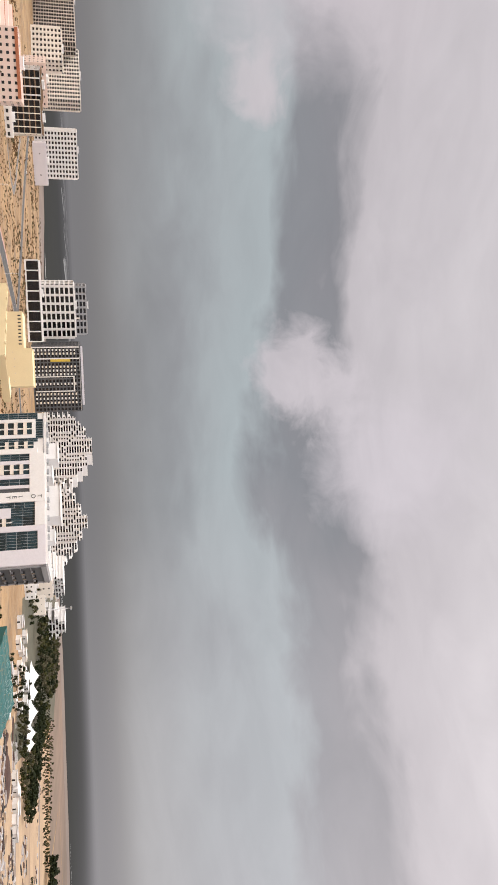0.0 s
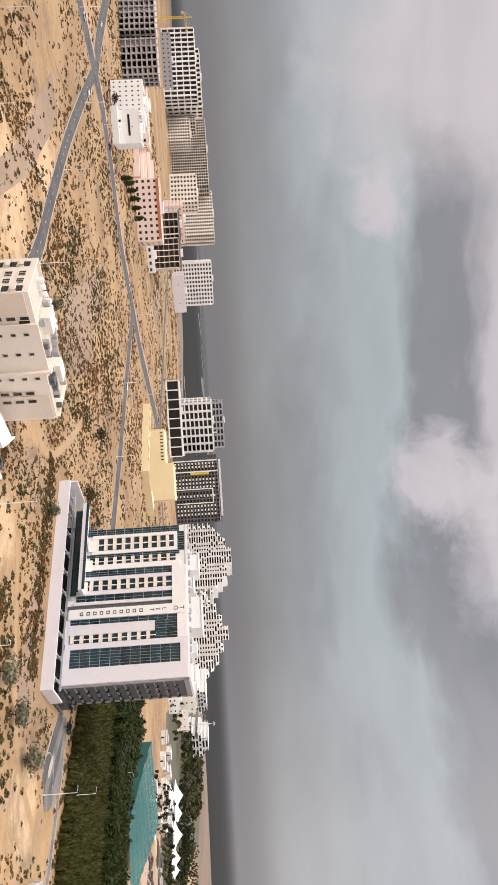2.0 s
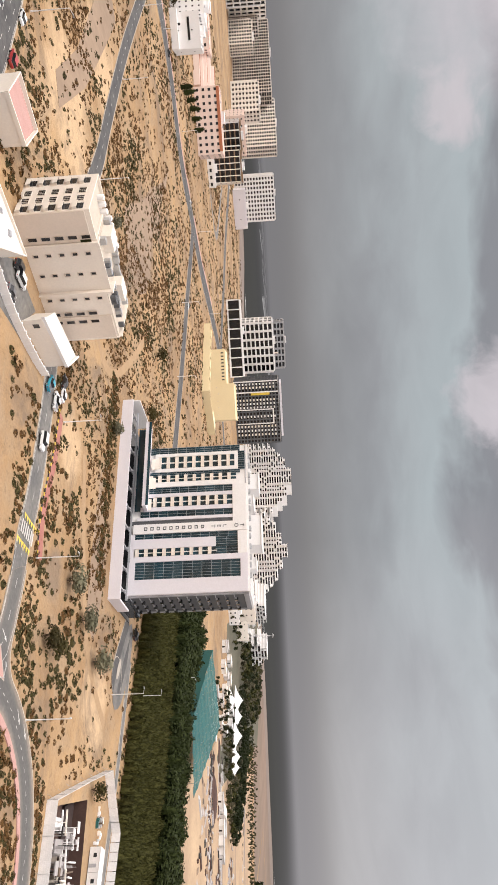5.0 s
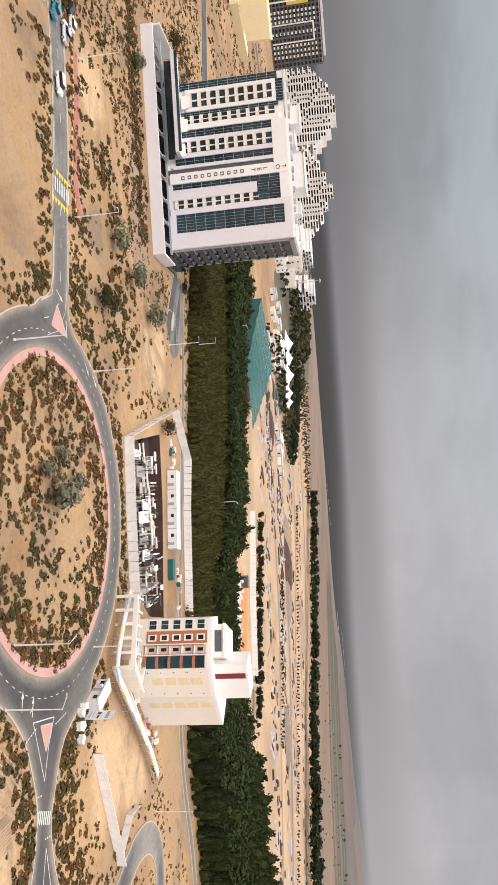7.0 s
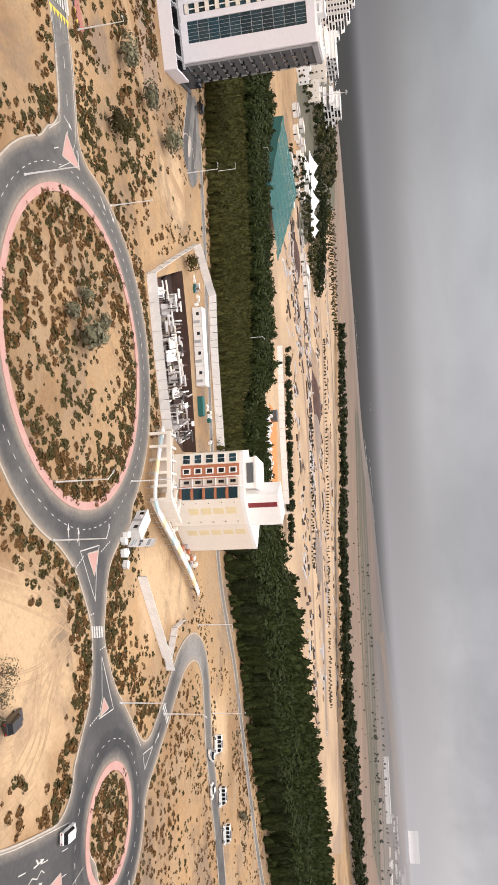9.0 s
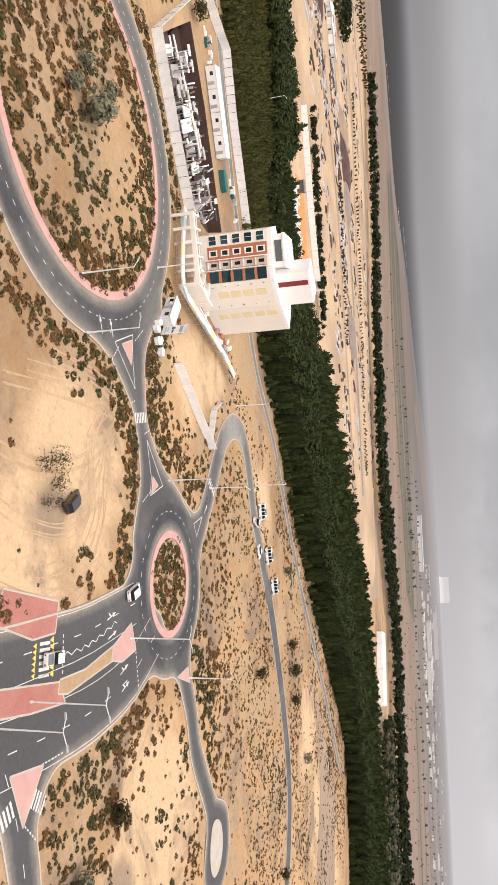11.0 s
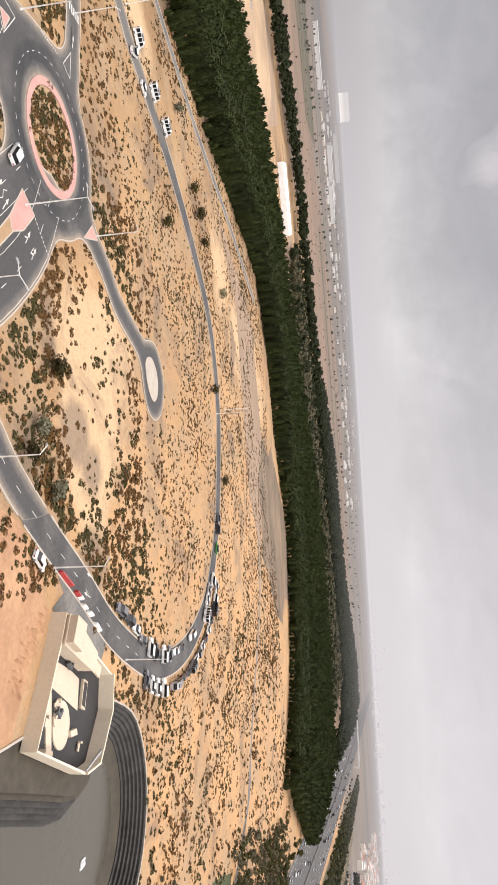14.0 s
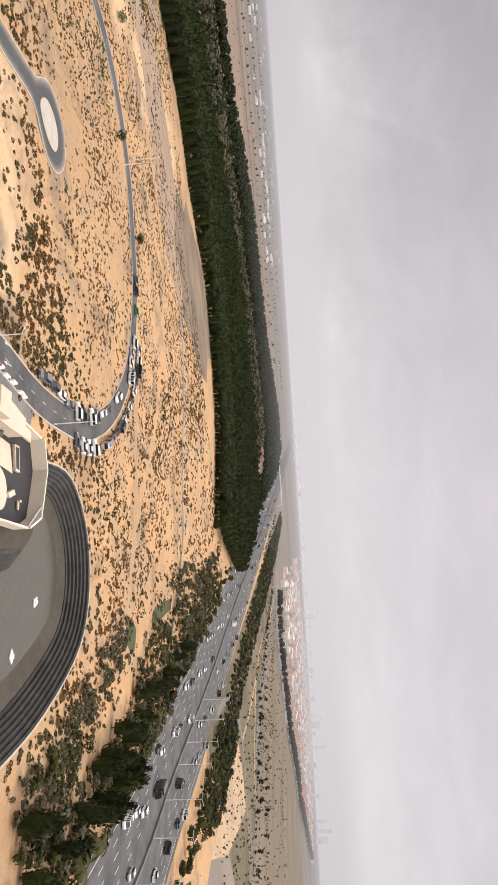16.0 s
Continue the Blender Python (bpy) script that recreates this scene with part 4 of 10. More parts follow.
def add_copy(geo, src, x, y, sc, turn_):
    n = len(geo.v)
    c, s = math.cos(turn_) * sc, math.sin(turn_) * sc
    geo.v += [(x + c * a - s * b, y + s * a + c * b, z * sc) for a, b, z in src.v]
    geo.f += [tuple(i + n for i in f) for f in src.f]


# a low olive thicket stands in front of the tall dark belt
LOW_STRIP = [(44, 284), (48, 278), (73, 252), (91, 236), (131, 199), (166, 169), (181, 186), (178, 198), (160, 205), (148, 217), (150, 238), (126, 275), (91, 310), (56, 343)]
single, rest, rest_olive = 0, Geo(), Geo()
edge_line = smooth_line(FOREST[:13], step=6)
pts = spaced(LOW_STRIP, 2.35, rng)
pts = pts[~near_road(pts, 1.0)]
for x, y in pts:
    d = np.hypot(edge_line[:, 0] - x, edge_line[:, 1] - y).min()
    sc = rng.uniform(0.8, 1.15)
    if single < 110 and d < 3.5:
        single += 1
        t_ = part("young_tree", THIN_TRUNK, None, m=pose(x, y, 0, 0, 0, rng.uniform(0, 360)) @ Matrix.Scale(sc, 4))
        tagged(t_, "slender young olive green tree in a close-planted thicket", "tree", "young trees of the thicket")
        part("crown", rng.choice(OLIVE_CROWNS), None, t_)
    else:
        add_copy(rest_olive, rng.choice(thicket_olive), x, y, sc, rng.uniform(0, 6.28))
pts = spaced(FOREST, 4.4, rng)
pts = pts[~near_road(pts, 1.5) & ~inside(pts, LOW_STRIP)]
pts = pts[np.argsort(np.hypot(pts[:, 0], pts[:, 1]))]
notch = spaced([(153, 226), (167, 208), (180, 230), (204, 230), (206, 243), (184, 271), (168, 262)], 3.0, rng)
for x, y in notch:
    add_copy(rest, rng.choice(thicket_olive), x, y, rng.uniform(0.6, 1.0), rng.uniform(0, 6.28))
extra = spaced([(56, 343), (91, 310), (126, 275), (150, 238), (153, 226), (168, 262), (161, 286), (132, 314), (103, 347), (85, 400), (60, 395)], 4.4, rng)
pts = np.vstack([pts, extra])
single = 0
for x, y in pts:
    d = np.hypot(edge_line[:, 0] - x, edge_line[:, 1] - y).min()
    sc = rng.uniform(0.74, 1.1)
    if single < 190 and d < 9:
        single += 1
        t_ = part("tree", TRUNK, None, m=pose(x, y, 0, 0, 0, rng.uniform(0, 360)) @ Matrix.Scale(sc, 4))
        tagged(t_, "tall dark green feathery tree in the dense belt", "tree", "trees of the green belt")
        part("crown", rng.choice(TREE_CROWNS), None, t_)
    else:
        deep_ = d > 55 and x > 250
        add_copy(rest, rng.choice(wood_deep if deep_ else wood_round if rng.random() < 0.78 else wood_dark), x, y, sc, rng.uniform(0, 6.28))
edge_ = smooth_line(FOREST[:14], step=2.6)
for (x, y), n_ in zip(edge_, normals(edge_)):
    for k in range(2):
        o = rng.uniform(-1.0, 4.5)
        q = np.array((x, y)) + n_ * o * (1 if inside(np.array([(x, y)]) + n_[None] * 3, FOREST)[0] else -1)
        if not near_road(q[None], 1.2)[0]:
            add_copy(rest_olive if x < 170 else rest, rng.choice(thicket_olive), q[0], q[1], rng.uniform(0.4, 0.9), rng.uniform(0, 6.28))
tagged(part("forest", rest, LEAF_DARK), "dense belt of dark green trees", "trees", kind="stuff")
tagged(part("thicket", rest_olive, LEAF_OLIVE), "dense low olive green thicket", "trees", kind="stuff")

# ---------------------------------------------------------------- desert scrub
def shrub(rng_, n, r, leaf=1.0):
    g = Geo()
    for _ in range(n):
        u = Vector((rng_.gauss(0, 1), rng_.gauss(0, 1), abs(rng_.gauss(0, 1)) * 0.8)).normalized()
        k = rng_.uniform(0.55, 1.05)
        c = Vector((u.x * r * k, u.y * r * k, u.z * r * 0.6 * k))
        q = (u + Vector((0, 0, 0.5))).to_track_quat("Z", "Y")
        s = r * rng_.uniform(0.28, 0.5) * leaf
        g.face(*[c + q @ Vector((math.cos(a) * s, math.sin(a) * s * 0.75, rng_.uniform(-0.3, 0.3) * s)) for a in (0.3, 1.9, 3.4, 4.9)])
    return g


SHRUBS = [shrub(rng, 11, 1.0) for _ in range(8)]
SHRUBS_FINE = [shrub(rng, 26, 1.0, 0.85) for _ in range(8)]
LOTS = [[(-66, 150), (-38, 140), (-22, 168), (-40, 190), (-66, 180)], [(-40, 258), (34, 221), (52, 252), (-20, 290)], [(66, 164), (106, 142), (146, 186), (104, 224), (82, 216)], [(95, 128), (125, 112), (152, 130), (140, 150), (108, 152)],
        [(100, -25), (128, -25), (153, -50), (136, -70), (100, -70)], BASIN, FOREST, [(-130, 545), (-40, 535), (-30, 590), (-120, 600)]]
TRACKS = [smooth_line(p, step=4) for p in ([(120, 108), (150, 122), (200, 125), (240, 108), (300, 75), (330, 30), (335, -20), (310, -60), (265, -90), (215, -105)], [(40, 60), (75, 62), (92, 72), (106, 82)], [(60, 35), (80, 45), (92, 62), (104, 80)],
                                               [(189.6, -124.3), (198, -119.5), (209, -112), (218.9, -104.3), (226, -95), (231.9, -87.3), (240, -75), (248.7, -66.9)], [(387.6, 6.7), (367.4, -34.0), (361.0, -74.2), (344.3, -99.1), (322.8, -120.0), (306.1, -140.0), (291.7, -156.4)], [(236, -177), (243.5, -173.0), (264.8, -164.4), (296.8, -152.6), (306, -141)],
                                               [(-10, 205), (40, 200), (70, 215)], [(-95, 205), (-40, 235), (-60, 300)], [(171.4, -143.0), (151.0, -135.7), (139.6, -130.4), (130.3, -127.6), (122.7, -126.4), (117.3, -127.7), (111.1, -125.9), (104.1, -122.2), (96.3, -119.6)])]
# open sand with few shrubs: middle, radius, share of shrubs left
BARE = ((153, 14, 20, 0.15), (146, -5, 11, 0.25), (90, 60, 17, 0.03), (84, 44, 13, 0.05), (128, 111, 14, 0.03), (142, 118, 12, 0.03), (130, 124, 10, 0.0), (-113, 203, 22, 0.15), (-150, 245, 18, 0.2), (-112, 315, 22, 0.25), (305, 72, 16, 0.15), (340, 45, 20, 0.12), (385, 20, 22, 0.1), (420, -40, 26, 0.0), (450, -85, 26, 0.0),
        (205, 122, 12, 0.1), (230, 106, 12, 0.15), (60, 206, 15, 0.3), (-12, 192, 14, 0.15), (20, 178, 10, 0.2))


def scrub_field(n, region, size, thr, seed, scale):
    r_ = random.Random(seed)
    p = np.array([(r_.uniform(region[0], region[1]), r_.uniform(region[2], region[3])) for _ in range(n)])
    ok = ~near_road(p, 1.0)
    for lot in LOTS:
        ok &= ~inside(p, lot)
    for tr in TRACKS:
        ok &= np.concatenate([np.min(np.hypot(p[i:i + 4000, None, 0] - tr[None, :, 0], p[i:i + 4000, None, 1] - tr[None, :, 1]), axis=1) for i in range(0, len(p), 4000)]) > 2.6
    hwd = np.concatenate([np.min(np.hypot(p[i:i + 4000, None, 0] - HIGHWAY[None, :, 0], p[i:i + 4000, None, 1] - HIGHWAY[None, :, 1]), axis=1) for i in range(0, len(p), 4000)])
    ok &= hwd > 32
    ok &= ~((p[:, 1] > 1150))
    for cx, cy, r0_, keep in BARE:
        ok &= (np.hypot(p[:, 0] - cx, p[:, 1] - cy) + 5 * np.sin(p[:, 0] * 0.4) > r0_) | (np.array([r_.random() for _ in range(len(p))]) < keep)
    out = []
    for q in p[ok]:
        v = noise.fractal(Vector((q[0] * scale, q[1] * scale, seed)), 0.8, 2.0, 3)
        if v > thr + r_.uniform(-0.35, 0.35):
            out.append((q[0], q[1], 1.0 * size * r_.uniform(0.35, 1.15) * (1 + 0.5 * max(v, 0))))
    return out


green, rust = Geo(), Geo()
rv = random.Random(31)
for n, region, size, thr, seed, scale in ((2300, (20, 110, 70, 160), 0.85, -0.45, 1, 0.06), (26000, (110, 420, -130, 140), 0.62, -0.28, 2, 0.035), (4200, (-150, 10, 170, 345), 0.85, -0.3, 11, 0.03), (13000, (-160, 120, 150, 380), 0.95, -0.15, 3, 0.035),
                                          (2600, (70, 180, -40, 60), 0.95, -0.35, 4, 0.05), (13000, (-420, -60, 120, 520), 1.1, -0.1, 5, 0.025), (3600, (100, 420, -240, -80), 1.1, -0.3, 6, 0.03), (7000, (-420, 60, 370, 760), 1.3, 0.0, 7, 0.02), (5000, (-520, -100, 700, 1150), 1.7, 0.0, 8, 0.015)):
    for x, y, s in scrub_field(n, region, size, thr, seed, scale):
        add_copy(rust if noise.noise(Vector((x * 0.04, y * 0.04, 9))) > rv.uniform(-0.28, 0.22) else green, rng.choice(SHRUBS_FINE if math.hypot(x, y) < 200 else SHRUBS), x, y, s, rng.uniform(0, 6.28))
# dense verges along roads and round the islands
for line, lo, hi, per, siz in ((circle(*BIG, BIG_R), -9.0, -1.6, 7, 0.85), (circle(*SMALL, SMALL_R), -8, -1.6, 3, 0.7), (circle(*BIG, BIG_R + 8), 1.0, 7.0, 7, 0.75), (LINES["road_arm_west"], 3.2, 9, 6, 0.75), (LINES["road_arm_west"], -9, -3.2, 6, 0.75), (LINES["road_arm_north"], 3.2, 9, 6, 0.75), (LINES["road_arm_north"], -9, -3.2, 6, 0.75), (LINES["road_arm_south"], 3.2, 9, 6, 0.75), (LINES["road_arm_south"], -9, -3.2, 6, 0.75), (LINES["road_arm_east"], 3.2, 9, 6, 0.75), (LINES["road_arm_east"], -9, -3.2, 6, 0.75), (LINES["road_link"], 4.8, 10, 6, 0.8), (LINES["road_link"], -16, -4.6, 6, 0.85), (smooth_line([(101, 104), (105, 98), (110, 92), (118, 87), (128, 84), (140, 84)]), -5.5, 4.5, 9, 0.85), (smooth_line([(112, 95), (122, 92), (134, 90), (146, 92)]), -4, 4, 4, 0.75), (smooth_line([(90, 80), (100, 78), (107, 73), (111, 64), (112, 56)]), -3, 4, 6, 0.85),
                            (LINES["road_loop"][:30], 4, 10, 3, 0.6), (LINES["road_loop"][-50:], 4.4, 12, 4, 0.8), (LINES["road_loop"][-50:], -10, -4.4, 3, 0.8), (LINES["road_out"], -14, -5.4, 6, 0.8), (LINES["road_in"], 5, 11, 4, 0.8), (smooth_line([(-35, 252), (30, 220)]), -9, -1.5, 12, 0.9)):
    nn = normals(line)
    for p_, n_ in zip(line, nn):
        for _ in range(per):
            q = p_ + n_ * -rv.uniform(lo, hi) * (1 if len(line) == 72 else -1) + np.array((rv.uniform(-1.5, 1.5), rv.uniform(-1.5, 1.5)))
            if rv.random() < 0.95 and not near_road(q[None], 0.6)[0] and not any(inside(q[None], lot)[0] for lot in LOTS):
                add_copy(rust if rv.random() < 0.42 else green, rng.choice(SHRUBS_FINE), q[0], q[1], siz * rv.uniform(0.45, 1.3), rv.uniform(0, 6.28))
tagged(part("scrub", green, LEAF_SCRUB), "low olive green desert shrubs dotted over the sand", "shrubs", kind="stuff")
tagged(part("scrub", rust, LEAF_RUST), "low rusty brown desert shrubs dotted over the sand", "shrubs", kind="stuff")


# ---------------------------------------------------------------- buildings
def grid_windows(th, mesh, us, zs, m=None, name="window"):
    """The same window part at every crossing of columns and storeys; m places the wall's frame in the building's."""
    m = m or Matrix.Identity(4)
    for u in us:
        for z_ in zs:
            part(name, mesh, None, th, m=m @ pose(u, 0, z_))


def far_window(w_, h, glass):
    """A dark pane of a building seen from far off."""
    return Geo().box(-w_ / 2, -0.08, 0, w_ / 2, 0.1, h).mesh("window", glass)


def window_mesh(w_, h, glass=GLASS_GREY, frame_mat=None, bars=1):
    """A pane set back in a raised surround, with glazing bars and a sill."""
    g = Geo().box(-w_ / 2, -0.03, 0, w_ / 2, 0.1, h)
    me = g.mesh("window", glass)
    me.materials.append(frame_mat or WHITE)
    bm = bmesh.new()
    bm.from_mesh(me)
    fr = Geo().box(-w_ / 2 - 0.15, -0.16, -0.2, w_ / 2 + 0.15, 0.05, -0.02)
    for x in (-w_ / 2 - 0.1, w_ / 2):
        fr.box(x, -0.12, 0, x + 0.1, 0.05, h)
    fr.box(-w_ / 2 - 0.1, -0.12, h, w_ / 2 + 0.1, 0.05, h + 0.1)
    for i in range(1, bars + 1):
        x = -w_ / 2 + w_ * i / (bars + 1)
        fr.box(x - 0.04, -0.07, 0, x + 0.04, 0, h)
    n = len(bm.verts)
    vs = [bm.verts.new(v_) for v_ in fr.v]
    for f in fr.f:
        bm.faces.new([vs[i] for i in f]).material_index = 1
    bm.to_mesh(me)
    bm.free()
    return me


def rim(w_, d, z0, z1, t=0.3):
    return Geo().box(0, 0, z0, w_, t, z1).box(0, d - t, z0, w_, d, z1).box(0, t, z0, t, d - t, z1).box(w_ - t, t, z0, w_, d - t, z1)


def rooftop(th, w_, d, z, seed, n=5):
    """Plant on a flat roof: stair head, tanks, air conditioners."""
    r_ = random.Random(seed)
    part("stair_head", Geo().box(w_ * 0.35, d * 0.35, z, w_ * 0.35 + min(8, w_ * 0.25), d * 0.75, z + 3.0).box(w_ * 0.34, d * 0.33, z + 3.0, w_ * 0.36 + min(8, w_ * 0.25), d * 0.77, z + 3.2), WHITE, th)
    ac = Geo().box(-0.7, -0.5, 0.15, 0.7, 0.5, 1.3).tube((0, 0, 1.3), (0, 0, 1.4), 0.4, n=10).box(-0.6, -0.4, 0, -0.4, 0.4, 0.15).box(0.4, -0.4, 0, 0.6, 0.4, 0.15).mesh("air_conditioner", STEEL)
    for _ in range(n):
        part("air_conditioner", ac, None, th, m=pose(r_.uniform(1.5, w_ - 1.5), r_.uniform(1.5, d - 1.5), z, 0, 0, r_.choice((0, 90))))


def block(name, label, p, q, depth, height, wall, floors, bays, win=(0.55, 0.5), glass=GLASS_GREY, parapet=1.2, base=0.0, roof=ROOF, group="", bars=1, slabs=None, fins=None, ends=True, category="building", seed=1, frame_mat=None):
    """A block of storeys: walls, parapet, roof and a window part for each opening on the front and the two ends."""
    w_ = dist2(p, q)
    th = thing(name, label, category, facing(p, q), group)
    part("wall", Geo().box(0, 0, -0.3, w_, depth, height), wall, th)
    part("parapet", rim(w_, depth, height, height + parapet), wall, th)
    part("roof", Geo().box(0.3, 0.3, height, w_ - 0.3, depth - 0.3, height + 0.15), roof, th)
    fh, bw = (height - base) / floors, w_ / bays
    wm = far_window(bw * win[0], fh * win[1], glass)
    zs = [base + f * fh + fh * (1 - win[1]) * 0.55 for f in range(floors)]
    grid_windows(th, wm, [(b + 0.5) * bw for b in range(bays)], zs)
    if ends:
        nb = max(1, round(depth / bw))
        ys = [(b + 0.5) * depth / nb for b in range(nb)]
        if q[0] * (q[0] - p[0]) + q[1] * (q[1] - p[1]) < 0:
            grid_windows(th, wm, ys, zs, pose(w_, 0, 0, 0, 0, 90))
        if p[0] * (q[0] - p[0]) + p[1] * (q[1] - p[1]) > 0:
            grid_windows(th, wm, [-y for y in ys], zs, pose(0, 0, 0, 0, 0, -90))
    if slabs:
        sl = Geo().box(-0.2, -1.1, -0.15, w_ + 0.2, 0.0, 0.15).box(-0.2, -1.1, 0.15, w_ + 0.2, -1.0, 0.9).mesh("balcony", slabs)
        for f in range(1, floors):
            part("balcony", sl, None, th, m=pose(0, 0, base + f * fh))
    if fins:
        fn = Geo().box(-0.3, -1.4, base, 0.3, 0, height).mesh("fin", fins)
        for b in range(bays + 1):
            part("fin", fn, None, th, m=pose(b * bw, 0, 0))
    rooftop(th, w_, depth, height + 0.15, seed)
    return th


# --- office block on a car-deck podium
def office_block():
    th = thing("office_block", "white and teal glass office block with a lilac car deck", "office building", facing((-31.7, 258.1), (34.5, 225.3)))
    # podium: front screen wall, deck, columns, side ramps
    part("screen_wall", Geo().box(0, 0, 0, 73.9, 0.6, 3.9).box(73.3, 0.6, 0, 73.9, 14, 3.6), LILAC, th, "pale lilac screen wall")
    part("deck", Geo().box(0.2, 0.6, 0.0, 73.3, 29, 0.5), ASPHALT, th, "dark asphalt car deck")
    part("deck_wall", Geo().box(0, 0.6, 0, 0.5, 20, 6.2), WHITE, th)
    part("podium_core", Geo().box(14, 9.6, 0.5, 72, 28, 4.3), GLASS_GREY, th, "dark glazed podium front")
    col = Geo().box(-0.35, -0.35, 0.5, 0.35, 0.35, 4.3).box(-0.2, -3.9, 3.5, 0.2, 3.0, 3.9).mesh("column", GREY)
    for i in range(10):
        part("column", col, None, th, m=pose(5 + i * 7.2, 4.6, 0))
    part("deck_beam", Geo().box(1.0, 7.6, 3.7, 72, 8.4, 4.3), GREY, th)
    part("canopy", Geo().box(8, 3.0, 8.4, 41, 8.4, 9.6), LILAC, th, "flat lilac entrance canopy")
    part("canopy_glass", Geo().box(8.2, 2.9, 9.6, 40.8, 3.05, 10.5).box(8.2, 8.2, 4.9, 40.8, 8.35, 8.4), GLASS, th, "teal glass balustrade")
    F, T, B = 8.0, 43.6, 3.9  # front plane, roof, foot of the shaft
    part("shaft", Geo().box(16.5, F + 0.5, B, 70.5, 27, T - 0.5), WHITE, th)
    # front strips: (from, to, bottom, top, material, proud)
    for a, b, z0, z1, mat, out in ((19.0, 20.2, 12.3, 39.6, WHITE, 0.25), (24.9, 26.2, 12.3, 39.6, WHITE, 0.25), (19.0, 26.2, 39.6, 40.8, WHITE, 0.25), (19.0, 26.2, 11.4, 12.3, WHITE, 0.25),
                                   (30.2, 32.1, 8.0, 41.4, WHITE, 0.3), (34.6, 35.9, 8.0, 38.8, LILAC, 0.2), (39.6, 41.1, 7.0, 38.8, LILAC, 0.2), (43.4, 44.5, 6.0, 38.8, LILAC, 0.2),
                                   (32.1, 46.0, 38.8, 43.6, WHITE, 0.3), (46.0, 49.4, 5.0, 43.6, WHITE, 0.5), (51.3, 54.7, 5.0, 33.0, LILAC, 0.25), (57.5, 59.4, 4.5, 43.6, LILAC, 0.25),
                                   (49.4, 57.5, 40.4, 43.6, WHITE, 0.3), (59.4, 65.4, 3.9, 6.2, LILAC, 0.25), (59.4, 65.4, 41.2, 43.6, LILAC, 0.25), (65.4, 70.5, 3.7, 43.6, LILAC, 0.3), (49.4, 57.5, 3.9, 5.6, LILAC, 0.2)):
        part("facade_panel", Geo().box(a, F - out, z0, b, F + 0.5, z1), mat, th)
    part("recess", Geo().box(44.5, F + 0.3, 4, 46.0, F + 0.5, 38.8), DARK, th, "black vertical recess")
    # glass strips, a pane for each storey, with upright mullions
    fh = 3.05
    for a, b, z0, z1 in ((16.5, 19.0, 9.6, 41.5), (26.2, 27.5, 9.6, 41.5), (32.1, 34.6, 8.0, 38.8), (41.1, 43.4, 7.0, 38.8), (49.4, 51.3, 5.6, 40.4), (51.3, 54.7, 33.0, 40.4), (54.7, 57.5, 33.0, 40.4), (59.4, 65.4, 6.2, 41.2), (19.0, 26.2, 40.8, 43.2)):
        n = max(1, round((z1 - z0) / fh))
        h = (z1 - z0) / n
        k = max(2, round((b - a) / 0.95))
        pane = Geo().box(0.03, 0, 0.03, b - a - 0.03, 0.2, h - 0.05)
        bars = Geo()
        for i in range(k + 1):
            x = (b - a) * i / k
            bars.box(x - 0.035, -0.12, 0, x + 0.035, 0.0, h)
        bars.box(0, -0.08, h - 0.08, b - a, 0, h)
        pm, bmz = pane.mesh("pane", GLASS), bars.mesh("mullion", MULLION)
        for i in range(n):
            pn = part("pane", pm, None, th, m=pose(a, F + 0.2, z0 + i * h))
            part("mullion", bmz, None, pn)
    # balcony bays: beige fronts before dark glass, storey by storey
    for a, b, z0, n in ((20.2, 24.9, 12.4, 9), (27.5, 30.2, 9.6, 10), (35.9, 39.6, 8.2, 10), (54.7, 57.5, 6.0, 9)):
        back = Geo().box(0, 0.25, 0, b - a, 0.4, fh).mesh("pane", GLASS)
        rail = Geo().box(0.1, -0.35, 0, b - a - 0.1, 0.25, 1.15).box(0.0, -0.42, 1.1, b - a, -0.3, 1.2).mesh("balcony_front", CREAM)
        wht = Geo().box((b - a) * 0.45, 0.05, 1.2, (b - a) * 0.55, 0.3, fh).mesh("mullion", WHITE)
        for i in range(n):
            pn = part("pane", back, None, th, m=pose(a, F, z0 + i * fh))
            part("balcony_front", rail, None, pn)
            part("mullion", wht, None, pn)
    # end wall with windows and balconies
    part("end_cladding", Geo().box(70.5, F + 2.0, 4.3, 70.56, 26, T - 1.7), DARK, th)
    part("end_frame", Geo().box(70.5, F + 0.6, 3.7, 70.9, F + 1.8, T).box(70.5, F + 0.6, T - 1.6, 70.9, 27, T).box(70.5, 26, 3.7, 70.9, 27, T), GREY, th, "grey frame of the end wall")
    em = Geo().box(0, 0.02, 0.9, 2.6, 0.12, 2.5).box(2.9, -0.9, 0, 4.3, 0.1, 1.1).box(2.9, 0.02, 1.1, 4.3, 0.12, 2.6).mesh("window", GLASS_GREY)
    sl = Geo().box(0, -0.3, -0.12, 4.4, 0.1, 0.12).box(2.8, -0.7, -0.12, 4.4, 0, 0.6).mesh("balcony", GREY)
    for i in range(12):
        for j in range(3):
            w_ = part("window", em, None, th, m=pose(70.5, F + 3 + j * 5.2, 4.6 + i * 3.1, 0, 0, 90))
            part("balcony", sl, None, w_)
    # roof
    part("roof", Geo().box(16.8, F + 0.8, T - 0.5, 70.2, 26.8, T - 0.3), ROOF, th)
    part("parapet", Geo().box(16.5, F, T, 70.5, F + 0.35, T + 0.6).box(16.5, 26.6, T - 0.5, 70.5, 27, T + 0.6).box(70.1, F + 0.35, T - 0.5, 70.5, 26.6, T + 0.6).box(16.5, F + 0.35, T - 0.5, 16.9, 26.6, T + 0.6), WHITE, th)
